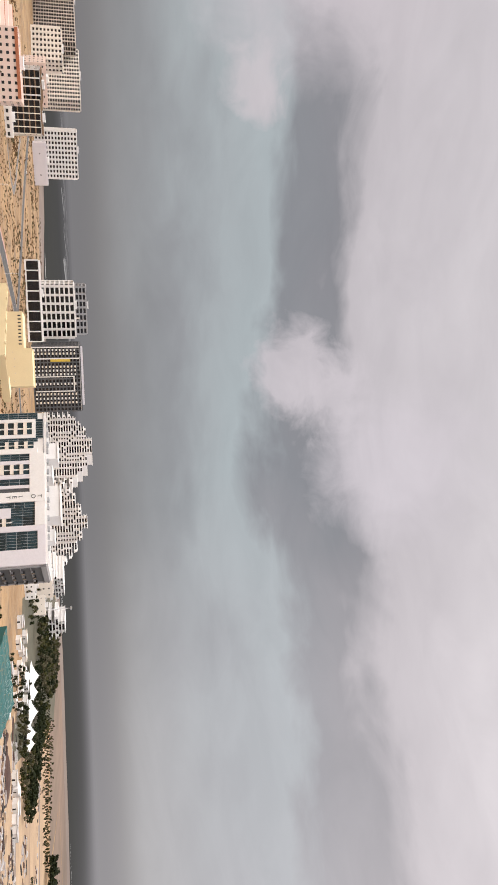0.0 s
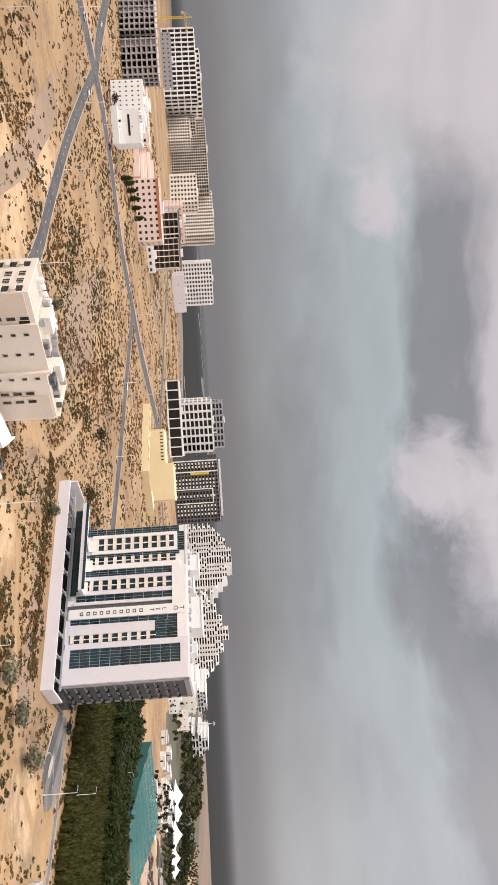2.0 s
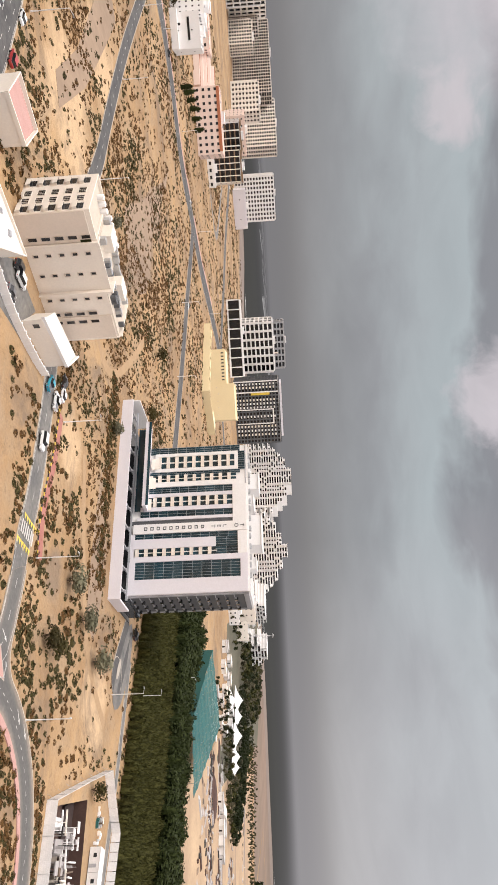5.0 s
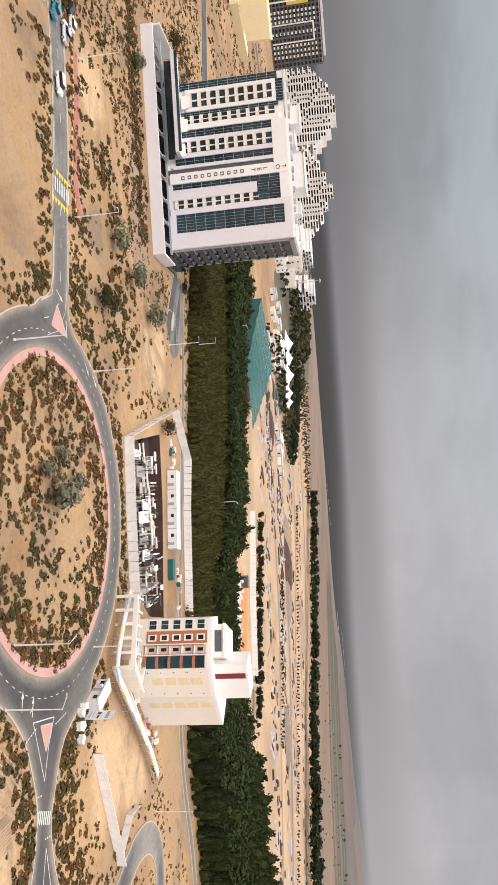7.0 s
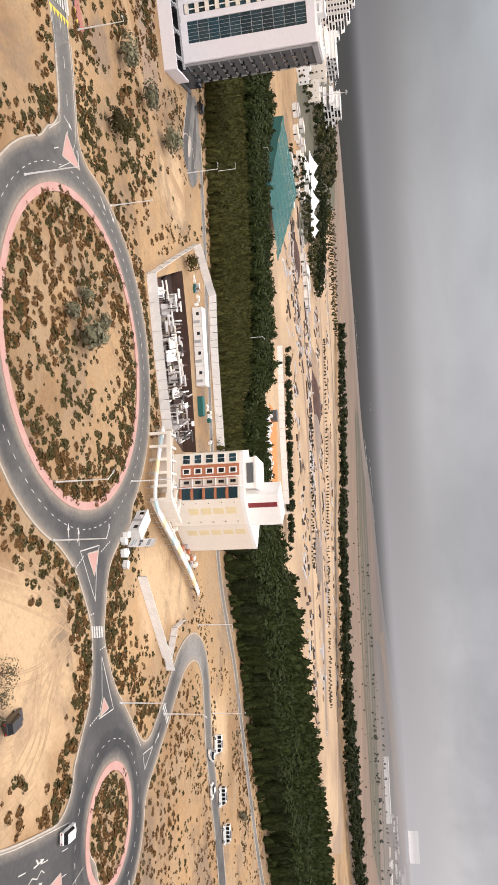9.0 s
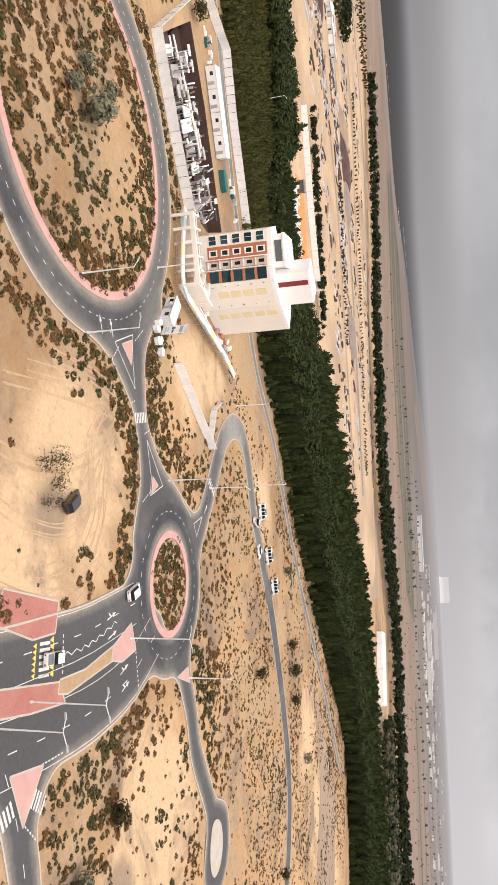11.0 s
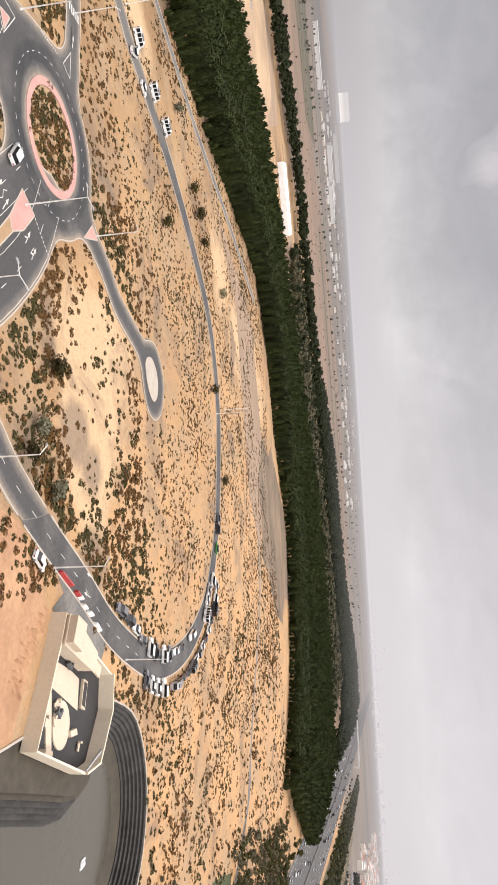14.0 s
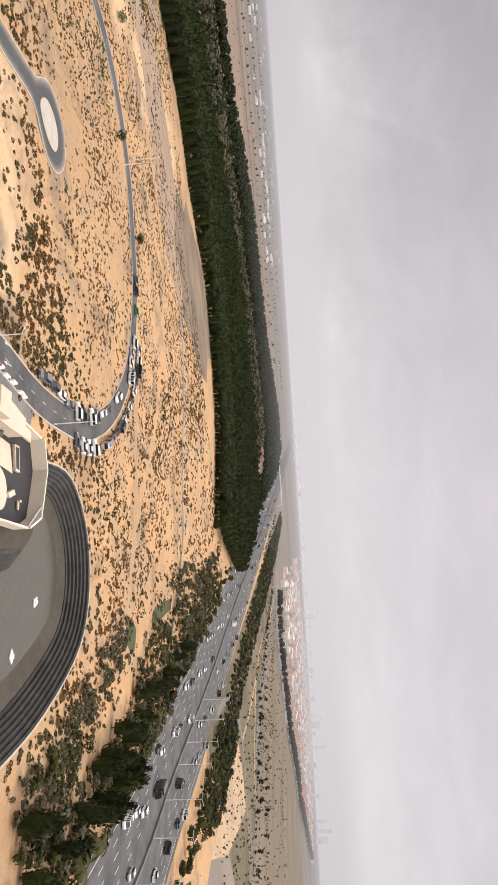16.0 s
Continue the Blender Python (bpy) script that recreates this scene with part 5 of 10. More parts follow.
    for a, b, c, d, z1 in ((26, 32, 13, 20, 47.5), (34, 38, 14, 22, 45.5), (42, 53, 13, 21, 48), (57, 61, 14, 19, 46)):
        part("penthouse", Geo().box(a, c, T - 0.3, b, d, z1).box(a - 0.3, c - 0.3, z1, b + 0.3, d + 0.3, z1 + 0.25), WHITE, th)
    ac = Geo().box(-0.8, -0.6, 0.1, 0.8, 0.6, 1.4).tube((0, 0, 1.4), (0, 0, 1.5), 0.45, n=10).mesh("air_conditioner", STEEL)
    for i in range(14):
        part("air_conditioner", ac, None, th, m=pose(20 + i * 3.4, 10.5 + (i % 3) * 0.9, T - 0.3))
    # lettering, reading downwards on the white strip; the digits stand as bars
    for i, ch in enumerate("TO LET"):
        if ch == " ":
            continue
        cu = bpy.data.curves.new("letter", "FONT")
        cu.body, cu.size, cu.extrude, cu.align_x, cu.align_y = ch, 1.9, 0.04, "CENTER", "CENTER"
        ob = bpy.data.objects.new("letter_source", cu)
        dg = bpy.context.evaluated_depsgraph_get()
        me = bpy.data.meshes.new_from_object(ob.evaluated_get(dg))
        bpy.data.objects.remove(ob)
        me.materials.clear()
        me.materials.append(DARK)
        part("letter", me, None, th, m=pose(47.7, F - 0.56, 41.9 - i * 1.95, 90, 0, 0))
    bm_ = Geo().box(-0.6, -0.08, -0.55, -0.3, 0, 0.55).box(0.3, -0.08, -0.55, 0.6, 0, 0.55).box(-0.3, -0.08, -0.55, 0.3, 0, -0.3).box(-0.3, -0.08, 0.3, 0.3, 0, 0.55).mesh("sign_bar", DARK)
    for i in range(10):
        part("sign_bar", bm_, None, th, m=pose(47.7, F - 0.5, 28.6 - i * 2.15))
    # sagging dust sheets at the foot of the tower
    for a, z_ in ((21, 10.2), (28.5, 9.4), (36.5, 8.2)):
        g = Geo()
        for i in range(4):
            g.face((a + i * 1.1, F - 0.8, z_ + 0.2 * math.sin(i * 2)), (a + i * 1.1 + 1.1, F - 0.8, z_ + 0.2 * math.sin(i * 2 + 2)), (a + i * 1.0 + 1.1, F - 0.5, z_ + 2.6), (a + i * 1.0, F - 0.5, z_ + 2.5))
        part("dust_sheet", g, CREAM, th)
    return th


office_block()


# --- apartment house with low entrance wing
def apartment_house():
    th = thing("apartment_house", "cream five-storey apartment house with terraces and low wing", "apartment building", facing((-61.9, 155.2), (-39.6, 182.7)))
    for x0, x1, y0, y1, top in ((0, 8.1, 0, 16, 16.3), (8.1, 21.5, -0.4, 14, 17.0), (21.5, 35.6, -0.9, 13, 16.6)):
        part("wall", Geo().box(x0, y0, 0, x1, y1, top), CREAM, th)
    part("end_wall", Geo().box(0.15, -0.25, 0, 7.9, 0, 16.0), SANDY, th, "beige rendered wall panel")
    part("end_wall", Geo().box(28.4, -1.15, 0, 35.5, -0.9, 16.2), SANDY, th, "beige rendered wall panel")
    part("fin_wall", Geo().box(8.0, -0.9, 0, 8.4, 2, 17.6).box(21.2, -1.5, 0, 21.7, 3, 18.3).box(35.4, -1.2, 0, 35.8, 12, 16.9), CREAM, th)
    for b_ in ((0, 0, 16.3, 8.1, 0.3, 17.2), (0, 15.7, 16.3, 8.1, 16, 17.2), (0, 0.3, 16.3, 0.3, 15.7, 17.2), (8.4, 13.7, 17, 21.3, 14, 18), (8.4, -0.4, 17, 21.3, -0.1, 17.6), (21.8, 12.7, 16.6, 35.4, 13, 17.6), (35.3, -0.9, 16.6, 35.6, 12.7, 17.6)):
        part("parapet", Geo().box(*b_), CREAM, th)
    part("roof", Geo().box(0.3, 0.3, 16.3, 8.1, 15.7, 16.45).box(8.4, -0.1, 17.0, 21.2, 13.7, 17.1).box(21.7, -0.9, 16.6, 35.3, 12.7, 16.7), TILE, th)
    part("stair_head", Geo().box(9.5, 4, 17.1, 14, 9, 19.6), CREAM, th)
    part("stair_head", Geo().box(24, 5, 16.7, 29, 9, 19.0), CREAM, th)
    small, wide = window_mesh(0.7, 1.1, bars=0, frame_mat=BEIGE), window_mesh(0.9, 2.0, bars=0, frame_mat=BEIGE)
    zs = [1.6 + i * 3.1 for i in range(5)]
    grid_windows(th, wide, [6.6], zs, pose(0, -0.28, 0))
    for u in (10.9, 16.4):
        grid_windows(th, small, [u], zs, pose(0, -0.42, 0))
    grid_windows(th, small, [23.2], zs, pose(0, -0.95, 0))
    grid_windows(th, wide, [27.4, 29.9], zs[:4], pose(0, -1.18, 0))
    # terraced end: balconies and windows
    f = pose(0, 0, 0, 0, 0, -90)
    big = window_mesh(2.2, 1.7, bars=2, frame_mat=CREAM)
    zz_ = [0.9 + i * 3.2 for i in range(5)]
    grid_windows(th, big, [-5.2, -8.6], zz_, f)
    bal = Geo().box(-1.5, -0.7, 0, 1.5, 0, 0.2).box(-1.5, -0.7, 0.2, 1.5, -0.58, 1.1).box(-1.5, -0.7, 0.2, -1.38, 0, 1.1).box(1.38, -0.7, 0.2, 1.5, 0, 1.1).mesh("balcony", CREAM)
    door = Geo().box(-1.2, -0.05, 0.2, 1.2, 0.08, 2.4).mesh("door", GLASS_GREY)
    for u in (-1.8, -13.2):
        for z_ in zz_:
            b = part("balcony", bal, None, th, m=f @ pose(u, 0, z_ - 0.4))
            part("door", door, None, b)
    part("green_panel", Geo().box(7.3, -0.29, 13.5, 8.0, -0.26, 16.0).box(0.2, 0.5, 16.46, 3.0, 1.6, 16.5), LEAF_DARK, th, "green planted wall panel")
    r_ = random.Random(3)
    tank = Geo().tube((0, 0, 0), (0, 0, 1.6), 0.7, n=12).tube((0, 0, 1.6), (0, 0, 1.8), 0.7, 0.2, 12).mesh("water_tank", WHITE)
    ac = Geo().box(-0.9, -0.6, 0.1, 0.9, 0.6, 1.5).tube((0, 0, 1.5), (0, 0, 1.6), 0.5, n=10).mesh("air_conditioner", STEEL)
    for i in range(8):
        part("water_tank", tank, None, th, m=pose(4 + i * 1.9, 12.3, 17.1 if 8.4 < 4 + i * 1.9 < 21 else 16.45))
    vat = Geo().tube((0, 0, 0), (0, 0, 1.3), 0.75, n=12).tube((0, 0, 1.3), (0, 0, 1.5), 0.75, 0.25, 12).mesh("water_tank", DARK)
    for i in range(16):
        u, v_ = r_.uniform(9.5, 34), r_.uniform(0.8, 3.2)
        part("water_tank" if i % 3 else "air_conditioner", vat if i % 3 else ac, None, th, m=pose(u, v_, 17.1 if u < 21 else 16.7))
    for i in range(12):
        u = 9.5 + i * 2.1
        part("air_conditioner", ac, None, th, m=pose(u, r_.uniform(10, 11), 17.1 if u < 21 else 16.7))
    return th


apartment_house()
low = thing("entrance_wing", "low cream entrance wing with carport beside the apartment house", "building", pose(0, 0, 0))
part("wall", Geo().prism([(-38.5, 158), (-30.6, 174.2), (-34.6, 184), (-42.5, 168)], 0, 4.8), CREAM, low)
part("parapet", Geo().prism([(-38.9, 157.6), (-30.2, 174.2), (-30.6, 174.7), (-39.2, 158.3)], 4.8, 5.6).prism([(-30.2, 174.2), (-34.4, 184.2), (-34.8, 184.0), (-30.7, 174.4)], 4.8, 5.6), WHITE, low)
part("window", Geo().prism([(-37.75, 159.3), (-37.2, 160.5), (-37.3, 160.55), (-37.85, 159.35)], 2.2, 3.6), GLASS_GREY, low)
part("roof", Geo().prism([(-38.3, 158.4), (-31.0, 174.2), (-34.7, 183.4), (-42.1, 168)], 4.8, 4.9), CREAM, low)
front = thing("side_building", "low cream flat-roofed building beside the apartment house", "building", pose(0, 0, 0))
SIDE = [(-49.9, 148.1), (-60.5, 133.4), (-58.0, 127.0), (-47.0, 133.0)]
part("wall", Geo().prism(SIDE, 0, 4.9), CREAM, front)
part("roof", Geo().prism([tuple(p) for p in inset(SIDE, 0.4)], 4.9, 5.0), CREAM, front)
for a, b in zip(SIDE, SIDE[1:] + SIDE[:1]):
    part("parapet", Geo().box(0.02, -0.15, 4.9, dist2(a, b) - 0.02, 0.15, 5.5), CREAM, front, m=facing(a, b))
part("roof_hatch", Geo().box(-52.5, 139, 5.0, -51.2, 140.2, 5.3).box(-52.4, 139.1, 5.3, -51.3, 140.1, 5.4), GREY, front)
part("roof_hatch", Geo().box(-55.5, 135, 5.0, -54.5, 135.9, 5.3).box(-55.4, 135.1, 5.3, -54.6, 135.8, 5.4), GREY, front)
shed_ = thing("garden_building", "low cream building with a planted roof terrace", "building", pose(0, 0, 0))
YARD = [(-74.7, 150.1), (-81.5, 140.5), (-90, 148), (-82, 158)]
part("wall", Geo().prism(YARD, 0, 4.6), CREAM, shed_)
for a, b in zip(YARD, YARD[1:] + YARD[:1]):
    part("parapet", Geo().box(0.02, -0.15, 4.6, dist2(a, b) - 0.02, 0.15, 5.5), CREAM, shed_, m=facing(a, b))
part("roof", Geo().prism([tuple(p) for p in inset(YARD, 0.5)], 4.6, 4.7), PINK, shed_)
bw2 = thing("boundary_wall", "white boundary wall along the sloping drive", "wall", pose(0, 0, 0))
ln = smooth_line([(-52, 137), (-40, 149), (-32, 162), (-28, 171)], step=2.4)
for i in range(len(ln) - 1):
    a, b = ln[i], ln[i + 1]
    part("panel", Geo().box(0.02, -0.12, 0, dist2(a, b) - 0.02, 0.12, 1.9).box(-0.2, -0.2, 0, 0.2, 0.2, 2.1), WHITE, bw2, m=facing(a, b))


# --- college block, freshly finished, with an open frame in front
def college():
    th = thing("college_block", "cream and terracotta block with a tall core, just finished", "building", pose(0, 0, 0))
    L, C, R, W = (110.1, 142.3), (118.0, 133.0), (126.3, 132.6), (139.5, 136.5)
    part("wall", Geo().prism([L, C, R, (127, 148), (117, 151.6)], 0, 19.6), CREAM, th)
    part("wing", Geo().prism([(126.2, 134.2), W, (137.5, 147), (124.5, 145)], 0, 19.2), CREAM, th)
    part("tower", Geo().prism([(121.5, 138.4), (130.6, 136.4), (132.0, 142.6), (122.9, 144.6)], 19.0, 28.2), WHITE, th, "white lift core above the roof")
    part("red_band", Geo().prism([(124.0, 137.88), (125.3, 137.58), (125.25, 137.42), (123.95, 137.7)], 20.0, 27.6), MAROON, th, "maroon band on the lift core")
    part("parapet", Geo().prism([L, C, (118.3, 133.3), (110.4, 142.5)], 19.6, 20.6).prism([C, R, (126.3, 132.95), (118, 133.35)], 19.6, 20.6).prism([(126.2, 134.2), W, (139.4, 136.9), (126.1, 134.6)], 19.2, 20.1).prism([W, (137.5, 147), (137.1, 147), (139.1, 136.8)], 19.2, 20.1), WHITE, th)
    part("roof_frame", Geo().prism([(113.2, 143.6), (119, 138.2), (126.6, 145.0), (121, 150)], 19.6, 22.6).prism([(112.9, 143.6), (119, 137.9), (127.0, 145.0), (121, 150.4)], 22.6, 23.2), WHITE, th)
    # charcoal panel on the solid roof frame paints the shade of an opening
    part("roof_opening", Geo().prism([(114.2, 142.55), (118.0, 139.05), (117.9, 138.9), (114.1, 142.4)], 20.6, 22.3), DARK, th)
    # the street face: a white window column, a terracotta column, a recess with slit windows, a glazed terracotta bay
    f = facing(L, C)
    wide = dist2(L, C)
    c0, c1, c2, c3 = 0.24 * wide, 0.51 * wide, 0.73 * wide, wide
    part("terracotta_panel", Geo().box(c0 + 0.1, -0.14, 4.2, c1 - 0.05, 0, 19.4), TERRACOTTA, th, "terracotta cladding", m=f)
    # darker beige paints the recess shade; the panel itself stands slightly proud
    part("recess", Geo().box(c1 + 0.25, -0.05, 3.9, c2 - 0.1, 0.0, 19.2), BEIGE, th, "beige panel painting the shade of a recess", m=f)
    part("fin_wall", Geo().box(c1, -0.75, 3.6, c1 + 0.22, 0, 19.9).box(c2 - 0.1, -0.75, 3.6, c2 + 0.12, 0, 19.9), WHITE, th, m=f)
    part("terracotta_rib", Geo().box(c1 + 0.22, -0.5, 4.0, c1 + 0.42, -0.05, 18.6).box(c2 - 0.3, -0.5, 4.0, c2 - 0.1, -0.05, 19.2), TERRACOTTA, th, m=f)
    win0 = Geo().box(0.45, -0.06, 0.7, c0 - 0.4, 0.05, 2.5).mesh("window", GLASS)
    bar0 = Geo().box(0.35, -0.12, 0.6, c0 - 0.3, 0, 0.7).box(0.35, -0.12, 2.5, c0 - 0.3, 0, 2.6).box(c0 * 0.5 - 0.04, -0.1, 0.7, c0 * 0.5 + 0.04, 0, 2.5).mesh("surround", WHITE)
    a, b = c0 + 0.95, c1 - 0.75
    win1 = Geo().box(a + 0.25, -0.2, 0.95, b - 0.25, 0.0, 2.35).mesh("window", GLASS_BLACK)
    bar1 = Geo().box(a, -0.26, 0.6, b, -0.1, 0.95).box(a, -0.26, 2.35, b, -0.1, 2.7).box(a, -0.26, 0.95, a + 0.25, -0.1, 2.35).box(b - 0.25, -0.26, 0.95, b, -0.1, 2.35).mesh("surround", WHITE)
    win2 = Geo().box(c1 + 0.9, -0.1, 0.9, c1 + 1.7, 0.0, 2.3).mesh("window", GLASS_BLACK)
    bar2 = Geo().box(c1 + 0.42, -0.42, 0.0, c2 - 0.3, -0.05, 0.22).mesh("balcony", WHITE)
    win3 = Geo().box(c2 + 0.2, -0.3, 0.45, c3 - 0.25, 0.0, 2.75).mesh("window", GLASS)
    bar3 = Geo().prism([(c2 + 0.15, -0.3), ((c2 + c3) / 2, -0.75), (c3 - 0.2, -0.3), (c3 - 0.2, 0.0), (c2 + 0.15, 0.0)], -0.25, 0.4).mesh("terracotta_sill", TERRACOTTA)
    for i in range(5):
        m = f @ pose(0, 0, 4.0 + i * 3.05)
        for wm, bm, nm in ((win0, bar0, "surround"), (win1, bar1, "surround"), (win2, bar2, "balcony"), (win3, bar3, "terracotta_sill")):
            w_ = part("window", wm, None, th, m=m)
            part(nm, bm, None, w_)
    # recessed cream panels
    pn = Geo().box(0, -0.06, 0, 2.0, 0.0, 2.6).box(0.2, -0.10, 0.2, 1.8, -0.05, 2.4).mesh("wall_panel", YELLOWISH)
    for i in range(4):
        part("wall_panel", pn, None, th, m=facing(C, R) @ pose(2.6, -0.02, 5.5 + i * 3.3))
        part("wall_panel", pn, None, th, m=facing((126.2, 134.2), W) @ pose(4.2, -0.02, 2.6 + i * 3.3))
    part("wall_panel", pn, None, th, m=facing((126.2, 134.2), W) @ pose(4.2, -0.02, 15.8))
    dot = window_mesh(0.35, 0.35, DARK, bars=0, frame_mat=CREAM)
    grid_windows(th, dot, [0.9, 7.2], [4.5 + i * 3.3 for i in range(5)], facing(C, R))
    # low open frame along the street
    fr = Geo()
    a, b, c = (98.2, 136.5), (109.8, 124.4), (136.0, 129.6)
    for p, q, n in ((a, b, 5), (b, c, 7)):
        w_ = dist2(p, q)
        m = facing(p, q)
        part("beam", Geo().box(0, 0, 4.3, w_ if p == a else 9.4, 0.6, 5.4), CREAM, th, m=m)
        if p == b:
            part("low_wall", Geo().box(0.6, 0.1, 0, 9, 0.5, 4.3).box(9, 0.1, 0, w_, 0.5, 2.2), CREAM, th, m=m)
            part("low_roof", Geo().box(1, 0.6, 3.9, 9, 3.8, 4.2), WHITE, th, m=m)
        for i in range(n + 1 if p == a else 3):
            part("column", Geo().box(-0.35, -0.05, 0, 0.35, 0.65, 4.3).box(-0.25, 0.65, 4.3, 0.25, 6, 4.9), CREAM, th, m=m @ pose(0.35 + (w_ - 0.7) * i / n, 0, 0))
    part("back_wall", Geo().prism([(101.5, 142), (113, 131), (113.5, 131.5), (102, 142.5)], 0, 3.8), BEIGE, th)
    return th


college()
# scaffold walk and hoarding before the frame
sc = thing("scaffold_walk", "blue and white covered site walkway on thin poles", "scaffolding", pose(0, 0, 0))
ln = smooth_line([(99.8, 140), (102.5, 131.0), (107.5, 122.2), (114.5, 122.8), (127.4, 126.2), (139.7, 129.2), (150.2, 130.4)], step=2.6)
for i in range(len(ln) - 1):
    m = facing(ln[i], ln[i + 1])
    w_ = dist2(ln[i], ln[i + 1])
    part("roof_panel", Geo().box(0.03, -0.9, 2.5, w_ - 0.03, 0.9, 2.58).box(0, -0.95, 2.3, w_, -0.9, 2.7), (WHITE_METAL, TEAL_PALE, LILAC, YELLOWISH, WHITE_METAL)[i % 5], sc, m=m)
    part("pole", Geo().tube((0, -0.75, 0), (0, -0.75, 2.5), 0.05, n=6).tube((0, 0.75, 0), (0, 0.75, 2.5), 0.05, n=6).tube((0, -0.75, 1.1), (w_, -0.75, 1.1), 0.03, n=5), STEEL, sc, m=m)
hut = thing("site_office", "low white site cabin with small windows by the roundabout", "cabin", facing((105.1, 116.0), (104.0, 108.6)))
part("cabin", Geo().box(0, 0, 0.2, 7.4, 2.7, 2.6), WHITE_METAL, hut)
part("roof", Geo().box(-0.15, -0.25, 2.6, 7.55, 2.85, 2.74), WHITE, hut)
part("skid", Geo().box(0.2, 0.2, 0, 7.2, 0.5, 0.2).box(0.2, 2.2, 0, 7.2, 2.5, 0.2), STEEL, hut)
for x in (0.7, 5.6):
    part("window", Geo().box(x, -0.05, 1.2, x + 1.1, 0.02, 2.1), GLASS_BLACK, hut)
part("door", Geo().box(3.2, -0.05, 0.25, 4.1, 0.02, 2.3), GREY, hut)
part("air_conditioner", Geo().box(2.2, -0.4, 1.6, 2.9, 0, 2.1), LILAC, hut)
for i, (x, y) in enumerate(((103.0, 104.3), (103.2, 106.4), (105.4, 103.2), (107.2, 101.5), (104.4, 102.2))):
    cr = thing("site_crate", "white sheet-metal crate standing on the sand", "crate", pose(x, y, 0, 0, 0, 20 + i * 31), "crates by the site cabin")
    part("body", Geo().box(-0.8, -0.6, 0.1, 0.8, 0.6, 1.2), WHITE_METAL, cr)
    part("lid", Geo().box(-0.86, -0.66, 1.2, 0.86, 0.66, 1.3), WHITE, cr)
    part("pallet", Geo().box(-0.8, -0.6, 0, 0.8, -0.4, 0.1).box(-0.8, 0.4, 0, 0.8, 0.6, 0.1), BARK, cr)
board = thing("site_sign", "tall white site sign with grey printed lines", "sign", facing((106.2, 108.1), (105.6, 105.2)))
part("panel", Geo().box(0, 0, 0.6, 3.0, 0.12, 6.2), WHITE_METAL, board)
part("panel_frame", Geo().box(-0.08, -0.04, 0.52, 3.08, 0.14, 0.6).box(-0.08, -0.04, 6.2, 3.08, 0.14, 6.28), STEEL, board)
for i in range(2):
    part("post", Geo().box(0.3 + i * 2.2, 0.12, 0, 0.45 + i * 2.2, 0.3, 5.9), STEEL, board)
part("print", Geo().box(0.5, -0.02, 2.7, 1.3, 0, 3.5).box(1.5, -0.02, 2.9, 2.7, 0, 3.3), DARK, board)
part("print", Geo().box(0.3, -0.02, 4.6, 2.7, 0, 5.3), GREY, board)
part("print", Geo().box(0.3, -0.02, 1.2, 2.7, 0, 1.5).box(0.3, -0.02, 1.8, 2.2, 0, 2.0), TEAL_PALE, board)


rc4 = random.Random(44)
for i in range(16):
    u = rc4.random()
    x, y = 126 + 24 * u + rc4.uniform(-1, 1), 130.5 + 7 * u + rc4.uniform(-2.0, 2.0)
    th = thing("material_pile", "pile of boards and blocks on the college site", "building material", pose(x, y, 0, 0, 0, rc4.uniform(0, 90)), "stacks on the college site")
    w_, h = rc4.uniform(0.7, 1.8), rc4.uniform(0.5, 1.6)
    part("pallet", Geo().box(-w_, -0.7, 0, w_, 0.7, 0.15), BARK, th)
    part("block_load", Geo().box(-w_ * 0.95, -0.6, 0.15, w_ * 0.9, 0.62, h * 0.6).box(-w_ * 0.8, -0.55, h * 0.6, w_ * 0.85, 0.5, h), rc4.choice((CONCRETE, WHITE_METAL, CREAM, BARK, TERRACOTTA)), th)


# --- fences of site panels
def fence(name, label, pts, height=2.2, step=2.44, mat=WHITE_METAL):
    th = thing(name, label, "fence", pose(0, 0, 0))
    pm = Geo().box(0.02, -0.03, 0.05, step - 0.02, 0.03, height).box(0, -0.06, height, step, 0.06, height + 0.06).mesh("panel", mat)
    st = Geo().box(-0.05, 0.03, 0, 0.05, 0.13, height).tube((0, 0.1, height * 0.8), (0, 1.3, 0), 0.03, n=5).mesh("post", STEEL)
    for a, b in zip(pts, pts[1:]):
        n = max(1, round(dist2(a, b) / step))
        for i in range(n):
            m = facing(a, b) @ pose(i * dist2(a, b) / n, 0, 0)
            part("panel", pm, None, th, m=m)
            if i % 3 == 0:
                part("post", st, None, th, m=m)
    return th


fence("site_fence", "white sheet fence round the construction pit", [(106, 144), (88, 153.4), (69.5, 164.5), (76, 190), (82.5, 214), (97, 217.5), (103, 219.5), (116, 207), (144, 187)], 2.6)
fence("site_fence", "white sheet fence crossing the sand", [(115.5, 105.5), (146, 102.5)], 2.2)
fence("site_fence", "broken line of white sheet fence on sand", [(144.2, 103), (142.6, 112.7), (146.8, 118.6)], 1.6)
fence("compound_wall", "long low white wall behind the trees", [(191, 337), (224, 300), (256, 275)], 3.0, 4.0, WHITE)

